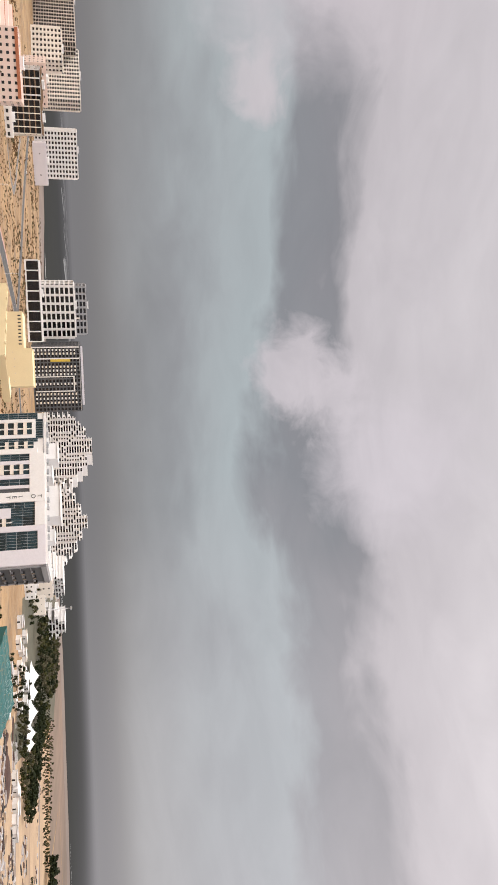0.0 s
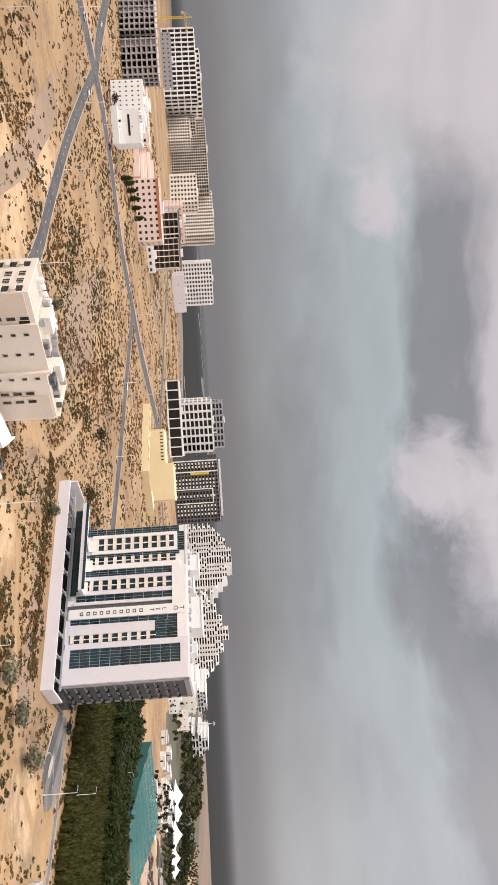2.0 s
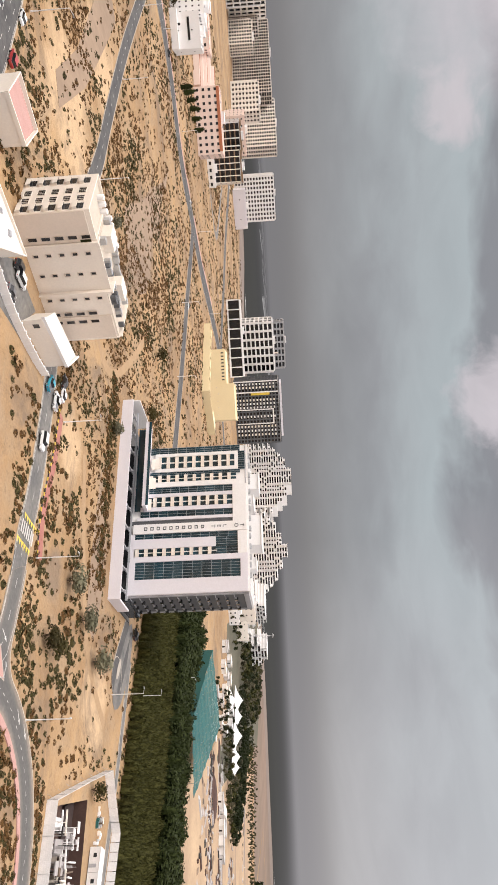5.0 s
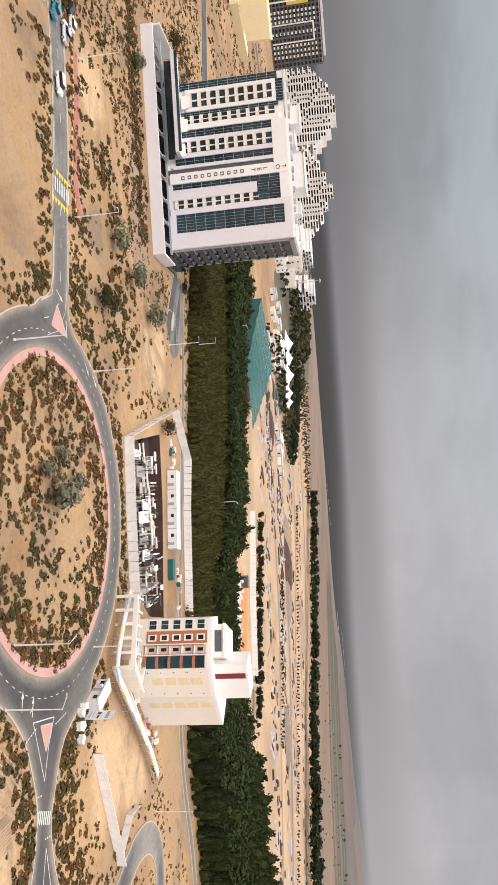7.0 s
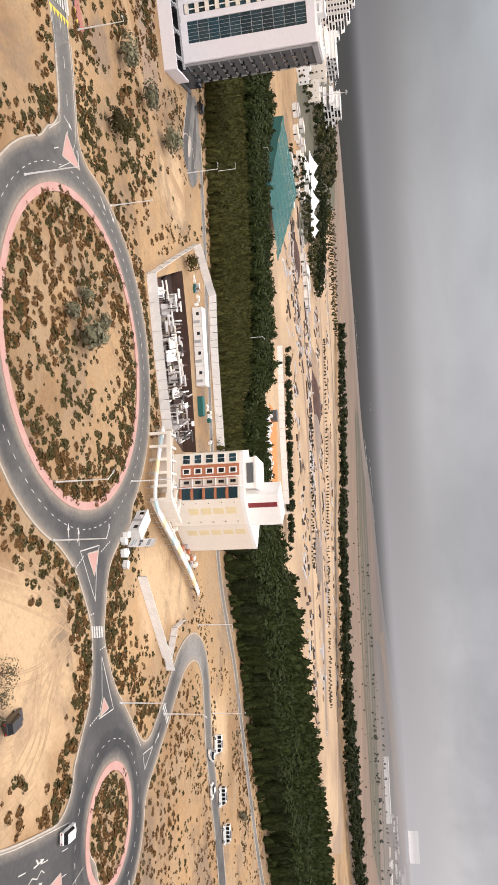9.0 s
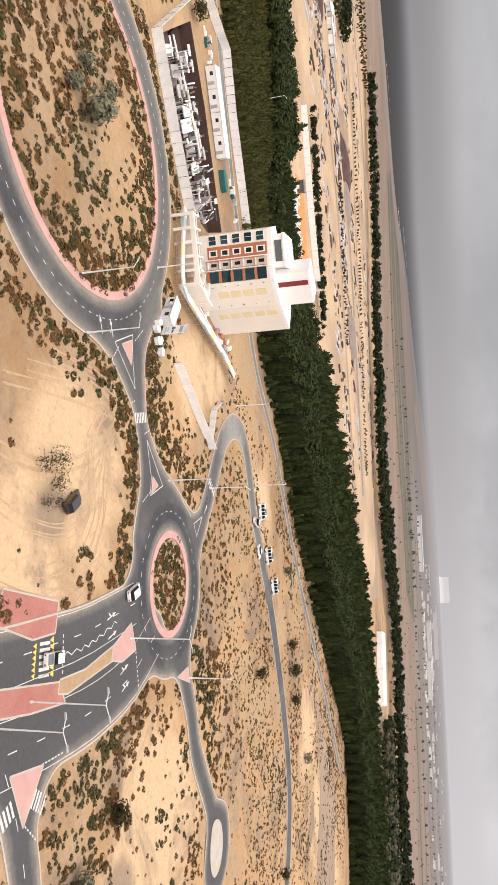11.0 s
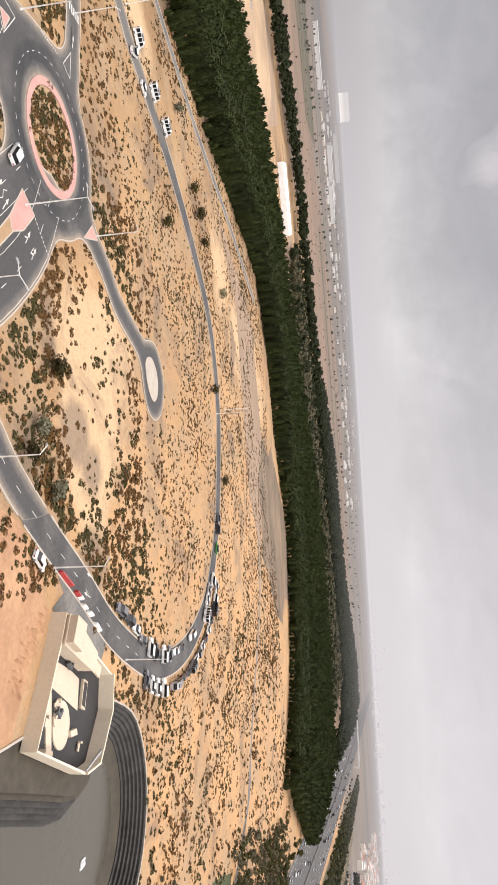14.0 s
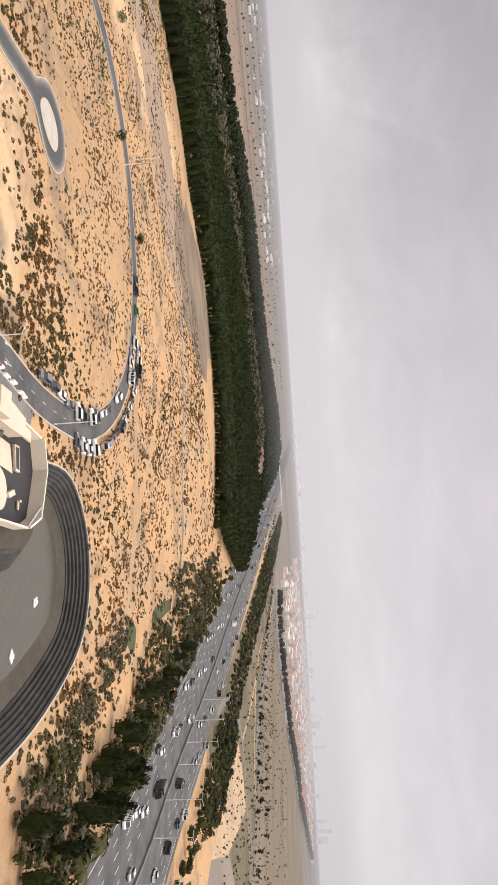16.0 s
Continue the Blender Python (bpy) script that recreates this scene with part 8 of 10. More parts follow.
# spoil tipped in ridges beside the villa
rs = random.Random(83)
spoil = Geo()
for k in range(46):
    u = rs.random()
    x, y = 106.5 + 12.5 * u + rs.uniform(-2.2, 2.2), -38.5 + 8.0 * u + rs.uniform(-2.6, 2.6)
    if inside(np.array([(x, y)]), [(112.5, -36.5), (119, -31), (121, -30), (126, -40), (114, -50), (107, -45)])[0]:
        continue
    m_, l_, w_, h_ = pose(x, y, 0, 0, 0, rs.uniform(105, 150)), rs.uniform(0.9, 2.4), rs.uniform(0.25, 0.5), rs.uniform(0.25, 0.6)
    foot = [m_ @ Vector((l_ * math.cos(a) * rs.uniform(0.8, 1.15), w_ * math.sin(a) * rs.uniform(0.8, 1.3), 0.02)) for a in np.linspace(0, 5.5, 8)]
    crest = [m_ @ Vector((l_ * t * 0.6, 0, h_ * rs.uniform(0.8, 1.1))) for t in (1, 0, -1)]
    for a, b, c_ in ((0, 1, 0), (1, 2, 1), (2, 3, 1), (3, 4, 2), (4, 5, 2), (5, 6, 1), (6, 7, 1), (7, 0, 0)):
        spoil.face(foot[a], foot[b], crest[c_])
    for a, c0, c1 in ((1, 1, 0), (3, 2, 1), (5, 1, 2), (7, 0, 1)):
        spoil.face(foot[a], crest[c0], crest[c1])
tagged(part("spoil_ridges", spoil, ORANGE_SOIL), "small ridges of tipped orange soil", "soil heaps", kind="stuff")
# grey tracks and yards of the building land
for i, pts in enumerate(([(150, 420), (230, 430), (300, 400), (360, 330), (430, 250)], [(180, 520), (260, 500), (334, 450), (387, 400), (470, 280)], [(220, 640), (325, 582), (387, 475), (450, 360)], [(300, 720), (410, 640), (470, 512), (540, 330)], [(303, 489), (334, 450)])):
    tagged(part("ground_track", ribbon(Geo(), smooth_line(pts, step=10), -4 - i % 2 * 3, 4, 0.07 + i * 0.004), GREY_SAND if i % 2 else DAMP_SAND), "churned grey site track", "track", kind="structure")

# ---------------------------------------------------------------- street lamps


def street_lamp(x, y, head, h=10.0, double=False):
    key = (h, double)
    m = pose(x, y, 0, 0, 0, head)
    if key in LAMPS:
        return copy_thing(LAMPS[key], m)
    th = thing("street_lamp", "tall pale steel street lamp on a slim pole", "street lamp", m, "street lamps along the roads")
    part("pole", Geo().tube((0, 0, 0), (0, 0, h), 0.16, 0.08, 8).tube((0, 0, 0), (0, 0, 0.5), 0.24, 0.22, 8), WHITE_METAL, th)
    for s in ((1, -1) if double else (1,)):
        part("arm", Geo().tube((0, 0, h - 0.1), (s * 1.7, 0, h + 0.35), 0.06, 0.05, 6), WHITE_METAL, th)
        part("lamp_head", Geo().prism([(s * 1.5, -0.18), (s * 2.5, -0.14), (s * 2.5, 0.14), (s * 1.5, 0.18)], h + 0.28, h + 0.45, 0.8), STEEL, th)
    LAMPS[key] = th
    return th


LAMPS = {}
LAMPS_NEAR = ((-18, 187, 240), (15, 163, 240), (48, 153, 250), (101, -1, 40), (124, -22, 40), (157, 47, 160), (125, 80, 220), (150.5, 93.5, 10), (191, 119, 200), (162, 129, 270), (294, 11, 180), (159, -50, 60), (278, 9, 180), (73, 255, 200), (137, 250, 30), (20, 262, 20), (64, 226, 200))
LAMPS_FAR = ((-104, 236, 300), (-165, 282, 300), (-232, 335, 300), (-282, 330, 0), (-262, 400, 0), (-235, 468, 330), (-190, 535, 330), (-140, 590, 330), (-120, 172, 60), (-165, 192, 60), (-215, 222, 60), (80.5, 82.3, 130), (30, 118, 180), (74, 90, 90), (98, 118, 0), (-60, 396, 60), (-110, 430, 60), (90, 341, 30))
for x, y, a in LAMPS_NEAR + LAMPS_FAR:
    street_lamp(x, y, a)
for x, y, a in ((94, 24, 125), (122, 43.5, 125), (84, 18, 125)):
    street_lamp(x, y, a, 12.0, True)
hl = smooth_line([tuple(p) for p in HIGHWAY[:70]], step=45)
for i, (x, y) in enumerate(hl[1:22:2]):
    street_lamp(x, y, 71, 14.0, True)
for i in range(0, 14, 4):
    n_ = normals(hl)[i] * -34
    street_lamp(hl[i][0] + 12 - n_[0] * -1, hl[i][1] + n_[1], 71, 11.0)

# ---------------------------------------------------------------- vehicles


def paint(name, col):
    m = material(name, col, tuple(c * 0.92 for c in col), 0.28, 0.0, scale=0.5, amount=0.4, spec=0.6)
    m.node_tree.nodes["Principled BSDF"].inputs["Coat Weight"].default_value = 0.4
    return m


PAINTS = {"white": paint("white_car_paint", (0.80, 0.80, 0.79)), "silver": paint("silver_car_paint", (0.45, 0.45, 0.46)), "black": paint("black_car_paint", (0.015, 0.015, 0.017)), "grey": paint("grey_car_paint", (0.12, 0.12, 0.13)),
          "red": paint("red_car_paint", (0.40, 0.03, 0.03)), "blue": paint("blue_car_paint", (0.02, 0.30, 0.42)), "green": paint("green_car_paint", (0.05, 0.25, 0.06))}
CAR_GLASS = glass_material("tinted_car_glass", (0.012, 0.013, 0.015), 0.06)
LAMP_RED = material("tail_lamp_plastic", (0.35, 0.02, 0.02), None, 0.3)
LAMP_CLEAR = material("head_lamp_plastic", (0.75, 0.75, 0.73), None, 0.2)
SHAPES = {  # side profiles: length, width, body outline, glasshouse outline (x from the middle, z)
    "sedan": (4.6, 1.8, [(-2.3, 0.35), (2.3, 0.35), (2.3, 0.68), (2.1, 0.82), (1.0, 0.95), (-1.6, 0.98), (-2.25, 0.9)], [(1.0, 0.95), (0.35, 1.42), (-0.95, 1.43), (-1.65, 0.98)]),
    "suv": (4.8, 1.95, [(-2.4, 0.45), (2.4, 0.45), (2.4, 0.95), (2.2, 1.08), (1.05, 1.15), (-2.3, 1.15), (-2.4, 1.0)], [(1.05, 1.15), (0.45, 1.82), (-2.05, 1.82), (-2.32, 1.15)]),
    "pickup": (5.3, 1.9, [(-2.65, 0.5), (2.65, 0.5), (2.65, 1.0), (2.4, 1.12), (1.3, 1.18), (-2.65, 1.18)], [(1.3, 1.18), (0.7, 1.8), (-0.6, 1.8), (-0.75, 1.18)]),
    "van": (5.6, 2.0, [(-2.8, 0.4), (2.8, 0.4), (2.8, 1.0), (2.3, 1.3), (-2.8, 1.3)], [(2.3, 1.3), (1.6, 2.3), (-2.75, 2.35), (-2.8, 1.3)]),
    "bus": (11.5, 2.5, [(-5.75, 0.4), (5.75, 0.4), (5.75, 1.5), (-5.75, 1.5)], [(5.75, 1.5), (5.65, 3.1), (-5.7, 3.1), (-5.75, 1.5)]),
    "truck": (8.5, 2.4, [(-4.25, 0.7), (4.25, 0.7), (4.25, 1.6), (-4.25, 1.6)], [(4.2, 1.6), (3.8, 2.9), (2.3, 2.9), (2.2, 1.6)]),
}


def extrude(geo, prof, y0, y1, lean=0.0, top=None):
    """A side profile drawn out across the vehicle, narrower towards its top edge."""
    n, s = len(prof), len(geo.v)
    zt = max(p[1] for p in prof)
    zb = min(p[1] for p in prof)
    for y in (y0, y1):
        for x, z_ in prof:
            k = 1 - lean * (z_ - zb) / (zt - zb + 1e-6)
            geo.v.append((x, y * k, z_))
    geo.f += [tuple(range(s, s + n))[::-1], tuple(range(s + n, s + 2 * n))]
    geo.f += [(s + i, s + (i + 1) % n, s + n + (i + 1) % n, s + n + i)[::-1] for i in range(n)]
    return geo


CARS = {}


def car(kind, colour, x, y, head, where="", group="", far_=False):
    key = (kind, colour, where)
    m = pose(x, y, 0.13, 0, 0, head)
    if key in CARS:
        return copy_thing(CARS[key], m)
    L, W, body, house = SHAPES[kind]
    word = {"suv": "four-wheel drive", "van": "minibus", "bus": "coach"}.get(kind, kind)
    th = thing(word.replace(" ", "_").replace("-", "_"), f"{colour} {word} {where}".strip(), "car" if kind in ("sedan", "suv") else word, m, group)
    part("body", extrude(Geo(), body, -W / 2, W / 2, 0.06), PAINTS[colour], th)
    part("glasshouse", extrude(Geo(), house, -W / 2 + 0.06, W / 2 - 0.06, 0.14), CAR_GLASS, th)
    zt = max(p[1] for p in house)
    xs = sorted(p[0] for p in house if p[1] > zt - 0.15)
    part("roof_panel", Geo().box(xs[0] - 0.05, -W / 2 + 0.2, zt - 0.02, xs[-1] + 0.05, W / 2 - 0.2, zt + 0.05), PAINTS[colour], th)
    if kind in ("van", "bus"):
        g = Geo()
        for sx in range(5):
            x_ = -L / 2 + 0.1 + sx * (L - 0.8) / 4
            for s in (-1, 1):
                g.box(x_ - 0.12, s * (W / 2 - 0.12) - 0.06, house[0][1], x_ + 0.12, s * (W / 2 - 0.12) + 0.06, zt)
        part("pillars", g, PAINTS[colour], th)
        part("roof_unit", Geo().box(-L * 0.2, -0.6, zt + 0.05, L * 0.15, 0.6, zt + 0.28), PAINTS["grey"], th)
    if kind == "pickup":
        part("load_bed", Geo().box(-2.5, -0.8, 0.8, -0.85, 0.8, 1.2), PAINTS["grey"], th)
    if kind == "truck":
        part("load_box", Geo().box(-4.2, -1.2, 1.3, 2.0, 1.2, 3.4), PAINTS[colour], th)
    for s in () if far_ else (-1, 1):
        part("headlight", Geo().box(L / 2 - 0.12, s * W * 0.36 - 0.2, 0.62, L / 2 + 0.02, s * W * 0.36 + 0.2, 0.8), LAMP_CLEAR, th)
        part("tail_light", Geo().box(-L / 2 - 0.02, s * W * 0.38 - 0.15, 0.65, -L / 2 + 0.1, s * W * 0.38 + 0.15, 0.88), LAMP_RED, th)
    r0_ = 0.34 if kind in ("sedan", "suv") else 0.42
    ty = Geo().tube((0, -0.11, 0), (0, 0.11, 0), r0_, n=14).mesh("tyre", RUBBER)
    ri = Geo().tube((0, -0.125, 0), (0, 0.125, 0), r0_ * 0.62, n=10).mesh("rim", STEEL)
    for sx in (-0.31, 0.31):
        for s in (-1, 1):
            w_ = part("wheel", ty, None, th, m=pose(sx * L, s * (W / 2 - 0.1), r0_ - 0.02))
            if not far_:
                part("rim", ri, None, w_)
    CARS[key] = th
    return th


def along(line, s):
    seg = np.r_[0, np.cumsum(np.hypot(*np.diff(line, axis=0).T))]
    p = [np.array((np.interp(v_, seg, line[:, 0]), np.interp(v_, seg, line[:, 1]))) for v_ in (s, s + 0.5)]
    d = p[1] - p[0]
    return p[0], math.degrees(math.atan2(d[1], d[0])), np.array((-d[1], d[0])) / np.linalg.norm(d)


rc = random.Random(11)
tones = ["white"] * 9 + ["silver"] * 3 + ["black"] * 4 + ["grey"] * 2
INNER = smooth_line([(155.2, -37.3), (160.4, -40.9), (165.9, -45.0), (169.9, -48.5), (177.2, -53.2), (183.6, -56.2), (192.0, -58.9), (203.9, -60.8), (212.8, -61.0), (224.1, -59.6)])
OUTER = smooth_line([(170.5, -58.5), (175.3, -61.6), (181.6, -64.6), (189.9, -67.4), (198.2, -69.2), (210.4, -69.9), (223.8, -68.9), (236.1, -66.4), (245.4, -62.6), (252, -57.8), (259, -52)])
for i in range(12):
    p, h, _ = along(INNER, 0.5 + i * 6.1)
    if i == 10:
        continue
    perp = 4 <= i <= 7
    car(rc.choice(("sedan", "suv", "sedan")), rc.choice(tones), p[0], p[1], h + (180 if not perp else 90), "parked along the bend of the loop road", "cars parked on the bend")
for i in range(19):
    p, h, _ = along(OUTER, 0.5 + i * 5.1)
    perp = i < 4
    if i == 4:
        continue
    car(rc.choice(("sedan", "suv", "sedan", "van")), rc.choice(tones), p[0], p[1], h + (90 if perp else rc.uniform(-6, 6)), "parked along the bend of the loop road", "cars parked on the bend")
for x, y, h, k, c in ((236.5, -59.3, 35, "van", "white"), (241, -55, 40, "sedan", "white"), (244, -52.4, 40, "sedan", "silver"), (250.6, -50.4, 45, "suv", "white"), (261, -41, 55, "sedan", "green"), (264, -34, 60, "suv", "black"), (267, -31, 240, "sedan", "grey")):
    car(k, c, x, y, h, "queuing on the loop road", "cars parked on the bend")
for x, y, h, k, c, lab in ((118, 51, 45, "suv", "white", "driving towards the small roundabout"), (96.2, 31, 25, "pickup", "white", "waiting at the raised crossing"), (89.5, 54, 60, "suv", "black", "parked alone on the open sand"),
                           (197.3, 112.8, -50, "van", "white", "parked beside the loop road"), (193.4, 107.0, 10, "pickup", "white", "standing across the loop road"), (201.0, 100.6, -40, "sedan", "white", "parked on the verge of the loop road"), (211.0, 104.0, -40, "van", "white", "parked beside the loop road"), (222.4, 98.2, -42, "van", "white", "parked beside the loop road"),
                           (117.5, -19.5, -45, "sedan", "white", "parked on sand by the road"), (-26.5, 174.5, 130, "pickup", "blue", "coming out of the drive"), (-22.5, 178.5, 150, "pickup", "white", "in the drive"), (-25.0, 185.0, 150, "sedan", "white", "in the drive"), (-11.9, 167.6, -25, "suv", "white", "on the link road"), (-28.5, 186.5, 140, "sedan", "black", "in the drive"),
                           (-47.5, 157, 60, "suv", "white", "under the carport"), (-49.8, 156, 60, "suv", "black", "under the carport"), (-43.2, 151.2, 60, "sedan", "grey", "under the carport"), (52.5, 259, 120, "suv", "black", "by the corner of the office block")):
    car(k, c, x, y, h, lab)
deck = facing((-31.7, 258.1), (34.5, 225.3))
for i in range(11):
    q = deck @ Vector((6 + i * 5.9, 4.0 + (i % 2) * 1.0, 0.45))
    c_ = car(rc.choice(("sedan", "suv")), rc.choice(tones), q.x, q.y, -26 + 90, "on the open car deck", "cars on the deck", True)
    c_.location.z = 0.5
wl_ = LINES["road_west"]
for i in range(15):
    p, h, n_ = along(wl_, 18 + i * 5.6)
    if i in (4, 11):
        continue
    p = p + n_ * (5.2 if i % 3 else -5.2)
    car(rc.choice(("sedan", "suv")), "red" if i == 6 else rc.choice(tones), p[0], p[1], h, "parked along the west road", "cars along the west road", True)
for s, nm in ((40, "road_avenue"), (120, "road_avenue"), (200, "road_avenue"), (300, "road_avenue"), (60, "road_north"), (150, "road_north"), (165, "road_north"), (90, "road_mid"), (30, "road_branch"), (200, "road_coast"), (260, "road_coast"), (300, "road_coast")):
    p, h, n_ = along(LINES[nm], s)
    p = p + n_ * 2.2
    car("sedan", rc.choice(tones), p[0], p[1], h, "driving on a side road", "cars on the side roads", True)
hw_line = smooth_line([tuple(p) for p in HIGHWAY], step=6)
lanes = (-22, -18.4, -14.7, -11, -6, 6, 11, 14.7, 18.4, 22)
for i in range(128):
    s = 62 + i * 3.3 + i * i * 0.05 + rc.uniform(-7, 7)
    p, h, n_ = along(hw_line, s)
    o = lanes[i * 3 % 10]
    p = p + n_ * o
    k = "truck" if i in (22, 58) else "bus" if i == 14 else rc.choice(("sedan", "sedan", "suv", "pickup", "van"))
    car(k, rc.choice(tones), p[0], p[1], h + (180 if o > 0 else 0), "driving on the highway", "vehicles on the highway", True)

# plastic road barriers in front of the villa
for i, (x, y) in enumerate(((127.1, -23.8), (128.6, -25.0), (130.2, -26.2), (133.5, -28.9), (134.6, -29.8), (136.4, -32.2), (139.2, -34.3), (142.0, -37.4), (142.9, -38.4))):
    red = i < 4
    th = thing("road_barrier", ("red" if red else "white") + " plastic road barrier before the villa", "barrier", pose(x, y, 0.07, 0, 0, -40), "plastic barriers")
    part("body", extrude(Geo(), [(-1.0, 0), (1.0, 0), (0.95, 0.9), (-0.95, 0.9)], -0.3, 0.3, 0.5), PAINTS["red"] if red else WHITE, th)
    part("foot", Geo().box(-0.8, -0.38, 0, -0.4, 0.38, 0.12).box(0.4, -0.38, 0, 0.8, 0.38, 0.12), PAINTS["red"] if red else WHITE, th)

# floating frames on the basin and a gangway
for x, y, a in ((139.5, -86.0, 20), (123, -88.5, 60)):
    th = thing("floating_raft", "small white raft on the basin water", "raft", pose(x, y, -5.0, 0, 0, a))
    part("deck", Geo().prism([(-1.6, 0), (0, -1.0), (1.6, 0), (0, 1.0)], 0, 0.25), WHITE, th)
    part("float", Geo().box(-0.5, -0.4, 0.25, 0.5, 0.4, 0.55), LILAC, th)
gw = thing("gangway", "white metal gangway down the basin wall", "gangway", facing((122, -61.5), (128.5, -66.5)))
part("deck", Geo().box(-3, -0.5, -3.6, 7, 0.5, -3.4), WHITE_METAL, gw)
part("rail", Geo().tube((-3, -0.5, -2.5), (7, -0.5, -2.5), 0.05, n=5).tube((-3, 0.5, -2.5), (7, 0.5, -2.5), 0.05, n=5).tube((7, -0.5, -3.4), (7, -0.5, -2.5), 0.05, n=5).tube((0, -0.5, -3.4), (0, -0.5, -2.5), 0.05, n=5), WHITE_METAL, gw)

# ---------------------------------------------------------------- single trees, bushes
BUSH = [tuft_crown(rng, 420, 2.2, 1.6, 0.28, 1.5).mesh("crown", LEAF_GREY) for _ in range(4)]
BRUSH = [tuft_crown(rng, 260, 2.5, 1.5, 0.16, 1.3).mesh("crown", LEAF_DUSTY) for _ in range(3)]
BUSHG = [tuft_crown(rng, 420, 2.4, 1.9, 0.3, 1.9).mesh("crown", LEAF_SCRUB) for _ in range(3)]
STEM = Geo().tube((0, 0, -0.1), (0.2, 0, 1.3), 0.12, 0.06, 5).tube((0, 0, 0.2), (-0.6, 0.4, 1.6), 0.08, 0.03, 5).tube((0, 0, 0.2), (0.3, -0.7, 1.5), 0.08, 0.03, 5).mesh("stem", BARK)
BUSHES_NEAR = ((23, 185, 1.7, 0), (35, 195, 1.6, 0), (49, 206, 2.0, 0), (61, 118, 1.9, 0), (54, 115, 1.0, 0), (63, 127, 1.1, 0), (55, 124, 0.9, 0), (215, 67, 1.0, 1), (271, 18, 0.9, 1), (279, -17, 0.9, 1), (125, -8, 1.1, 0), (128, 15, 1.0, 1), (33, 166, 1.2, 1), (36, 170, 1.1, 1))
BUSHES_FAR = ((84.5, 54, 0.9, 2), (82, 57, 1.1, 2), (79, 55, 0.9, 2), (86.5, 52, 0.6, 2), (83, 50, 0.7, 2), (-60, 330, 1.6, 1), (-20, 240, 1.4, 0), (-30, 300, 1.5, 1), (-95, 250, 1.3, 0), (255, 90, 1.0, 1), (262, 83, 1.2, 1), (268, 74, 1.0, 1), (240, 112, 1.0, 0), (300, 60, 1.1, 0), (-300, 430, 1.5, 1), (82, 200, 1.2, 1), (116, 0, 0.9, 1), (120, 4, 1.0, 0))
for x, y, s, k in BUSHES_NEAR + BUSHES_FAR:
    th = tagged(part("bush", STEM, None, m=pose(x, y, 0, 0, 0, (x * 31) % 360) @ Matrix.Scale(s, 4)), ("rounded grey-green desert bush on the sand", "rounded olive green bush on the sand", "sparse dusty brown thorn bush on the sand")[k], "bush", "desert bushes")
    part("crown", rng.choice((BUSH, BUSHG, BRUSH)[k]), None, th)
# trees by the highway and school
for x, y, s in ((145, -137, 1.1), (147, -146, 1.2), (134, -141, 1.1), (139, -134, 0.9), (123, -131, 1.0), (128, -138, 1.0), (100, -109, 0.9), (104, -113, 0.8), (185, -149, 1.0), (192, -152, 0.9), (178, -152, 0.8), (109, -126, 0.8), (97, -119, 0.7), (160, -140, 1.0), (155, -150, 1.0), (150, -143, 1.1), (165, -148, 0.8),
                (-262, 462, 0.9), (-270, 482, 0.8), (-271, 495, 0.9), (-272, 510, 0.9), (-272, 524, 0.8), (-271, 538, 0.8), (210, -165, 0.9), (222, -170, 0.9), (235, -172, 0.8), (250, -178, 0.9)):
    t_ = part("tree", TRUNK, None, m=pose(x, y, 0, 0, 0, (x * 17) % 360) @ Matrix.Scale(s, 4))
    tagged(t_, "dark green broad tree near the road", "tree", "roadside trees")
    part("crown", rng.choice(TREE_CROWNS), None, t_)


def palm(x, y, s):
    th = thing("palm_tree", "date palm with arching green fronds by the highway", "palm", pose(x, y, 0, 0, 0, x * 13 % 360) @ Matrix.Scale(s, 4), "palms by the highway")
    part("trunk", Geo().tube((0, 0, 0), (0.15, 0.1, 5.5), 0.32, 0.22, 8), BARK, th)
    for i in range(16):
        a, up = i * 2.4, 0.9 - (i % 4) * 0.35
        g = Geo()
        prev = None
        for k in range(7):
            t_ = k / 6
            r0_, z_ = 3.4 * t_, 5.5 + up * 2.2 * t_ - 2.6 * t_ * t_
            wd = 0.55 * math.sin(math.pi * min(t_ + 0.12, 1)) + 0.03
            c, s_ = math.cos(a), math.sin(a)
            cur = ((r0_ * c - wd * s_, r0_ * s_ + wd * c, z_ - 0.15), (r0_ * c, r0_ * s_, z_ + 0.1), (r0_ * c + wd * s_, r0_ * s_ - wd * c, z_ - 0.15))
            if prev:
                g.face(prev[0], prev[1], cur[1], cur[0])
                g.face(prev[1], prev[2], cur[2], cur[1])
            prev = cur
        part("frond", g, LEAF_OLIVE, th)


for x, y, s in ((192.7, -164.4, 1.0), (122.5, -141.1, 1.1), (112.1, -135.8, 1.1), (149.4, -153.3, 1.0), (128, -146, 0.9), (103, -131, 1.0)):
    palm(x, y, s)

# ---------------------------------------------------------------- far belts, verges, suburb, sheds
far, verge, hedge, mixed = Geo(), Geo(), Geo(), Geo()


def off_track(q, gap_=3.2):
    return np.min(np.hypot(TRACKS[-1][:, 0] - q[0], TRACKS[-1][:, 1] - q[1])) > gap_


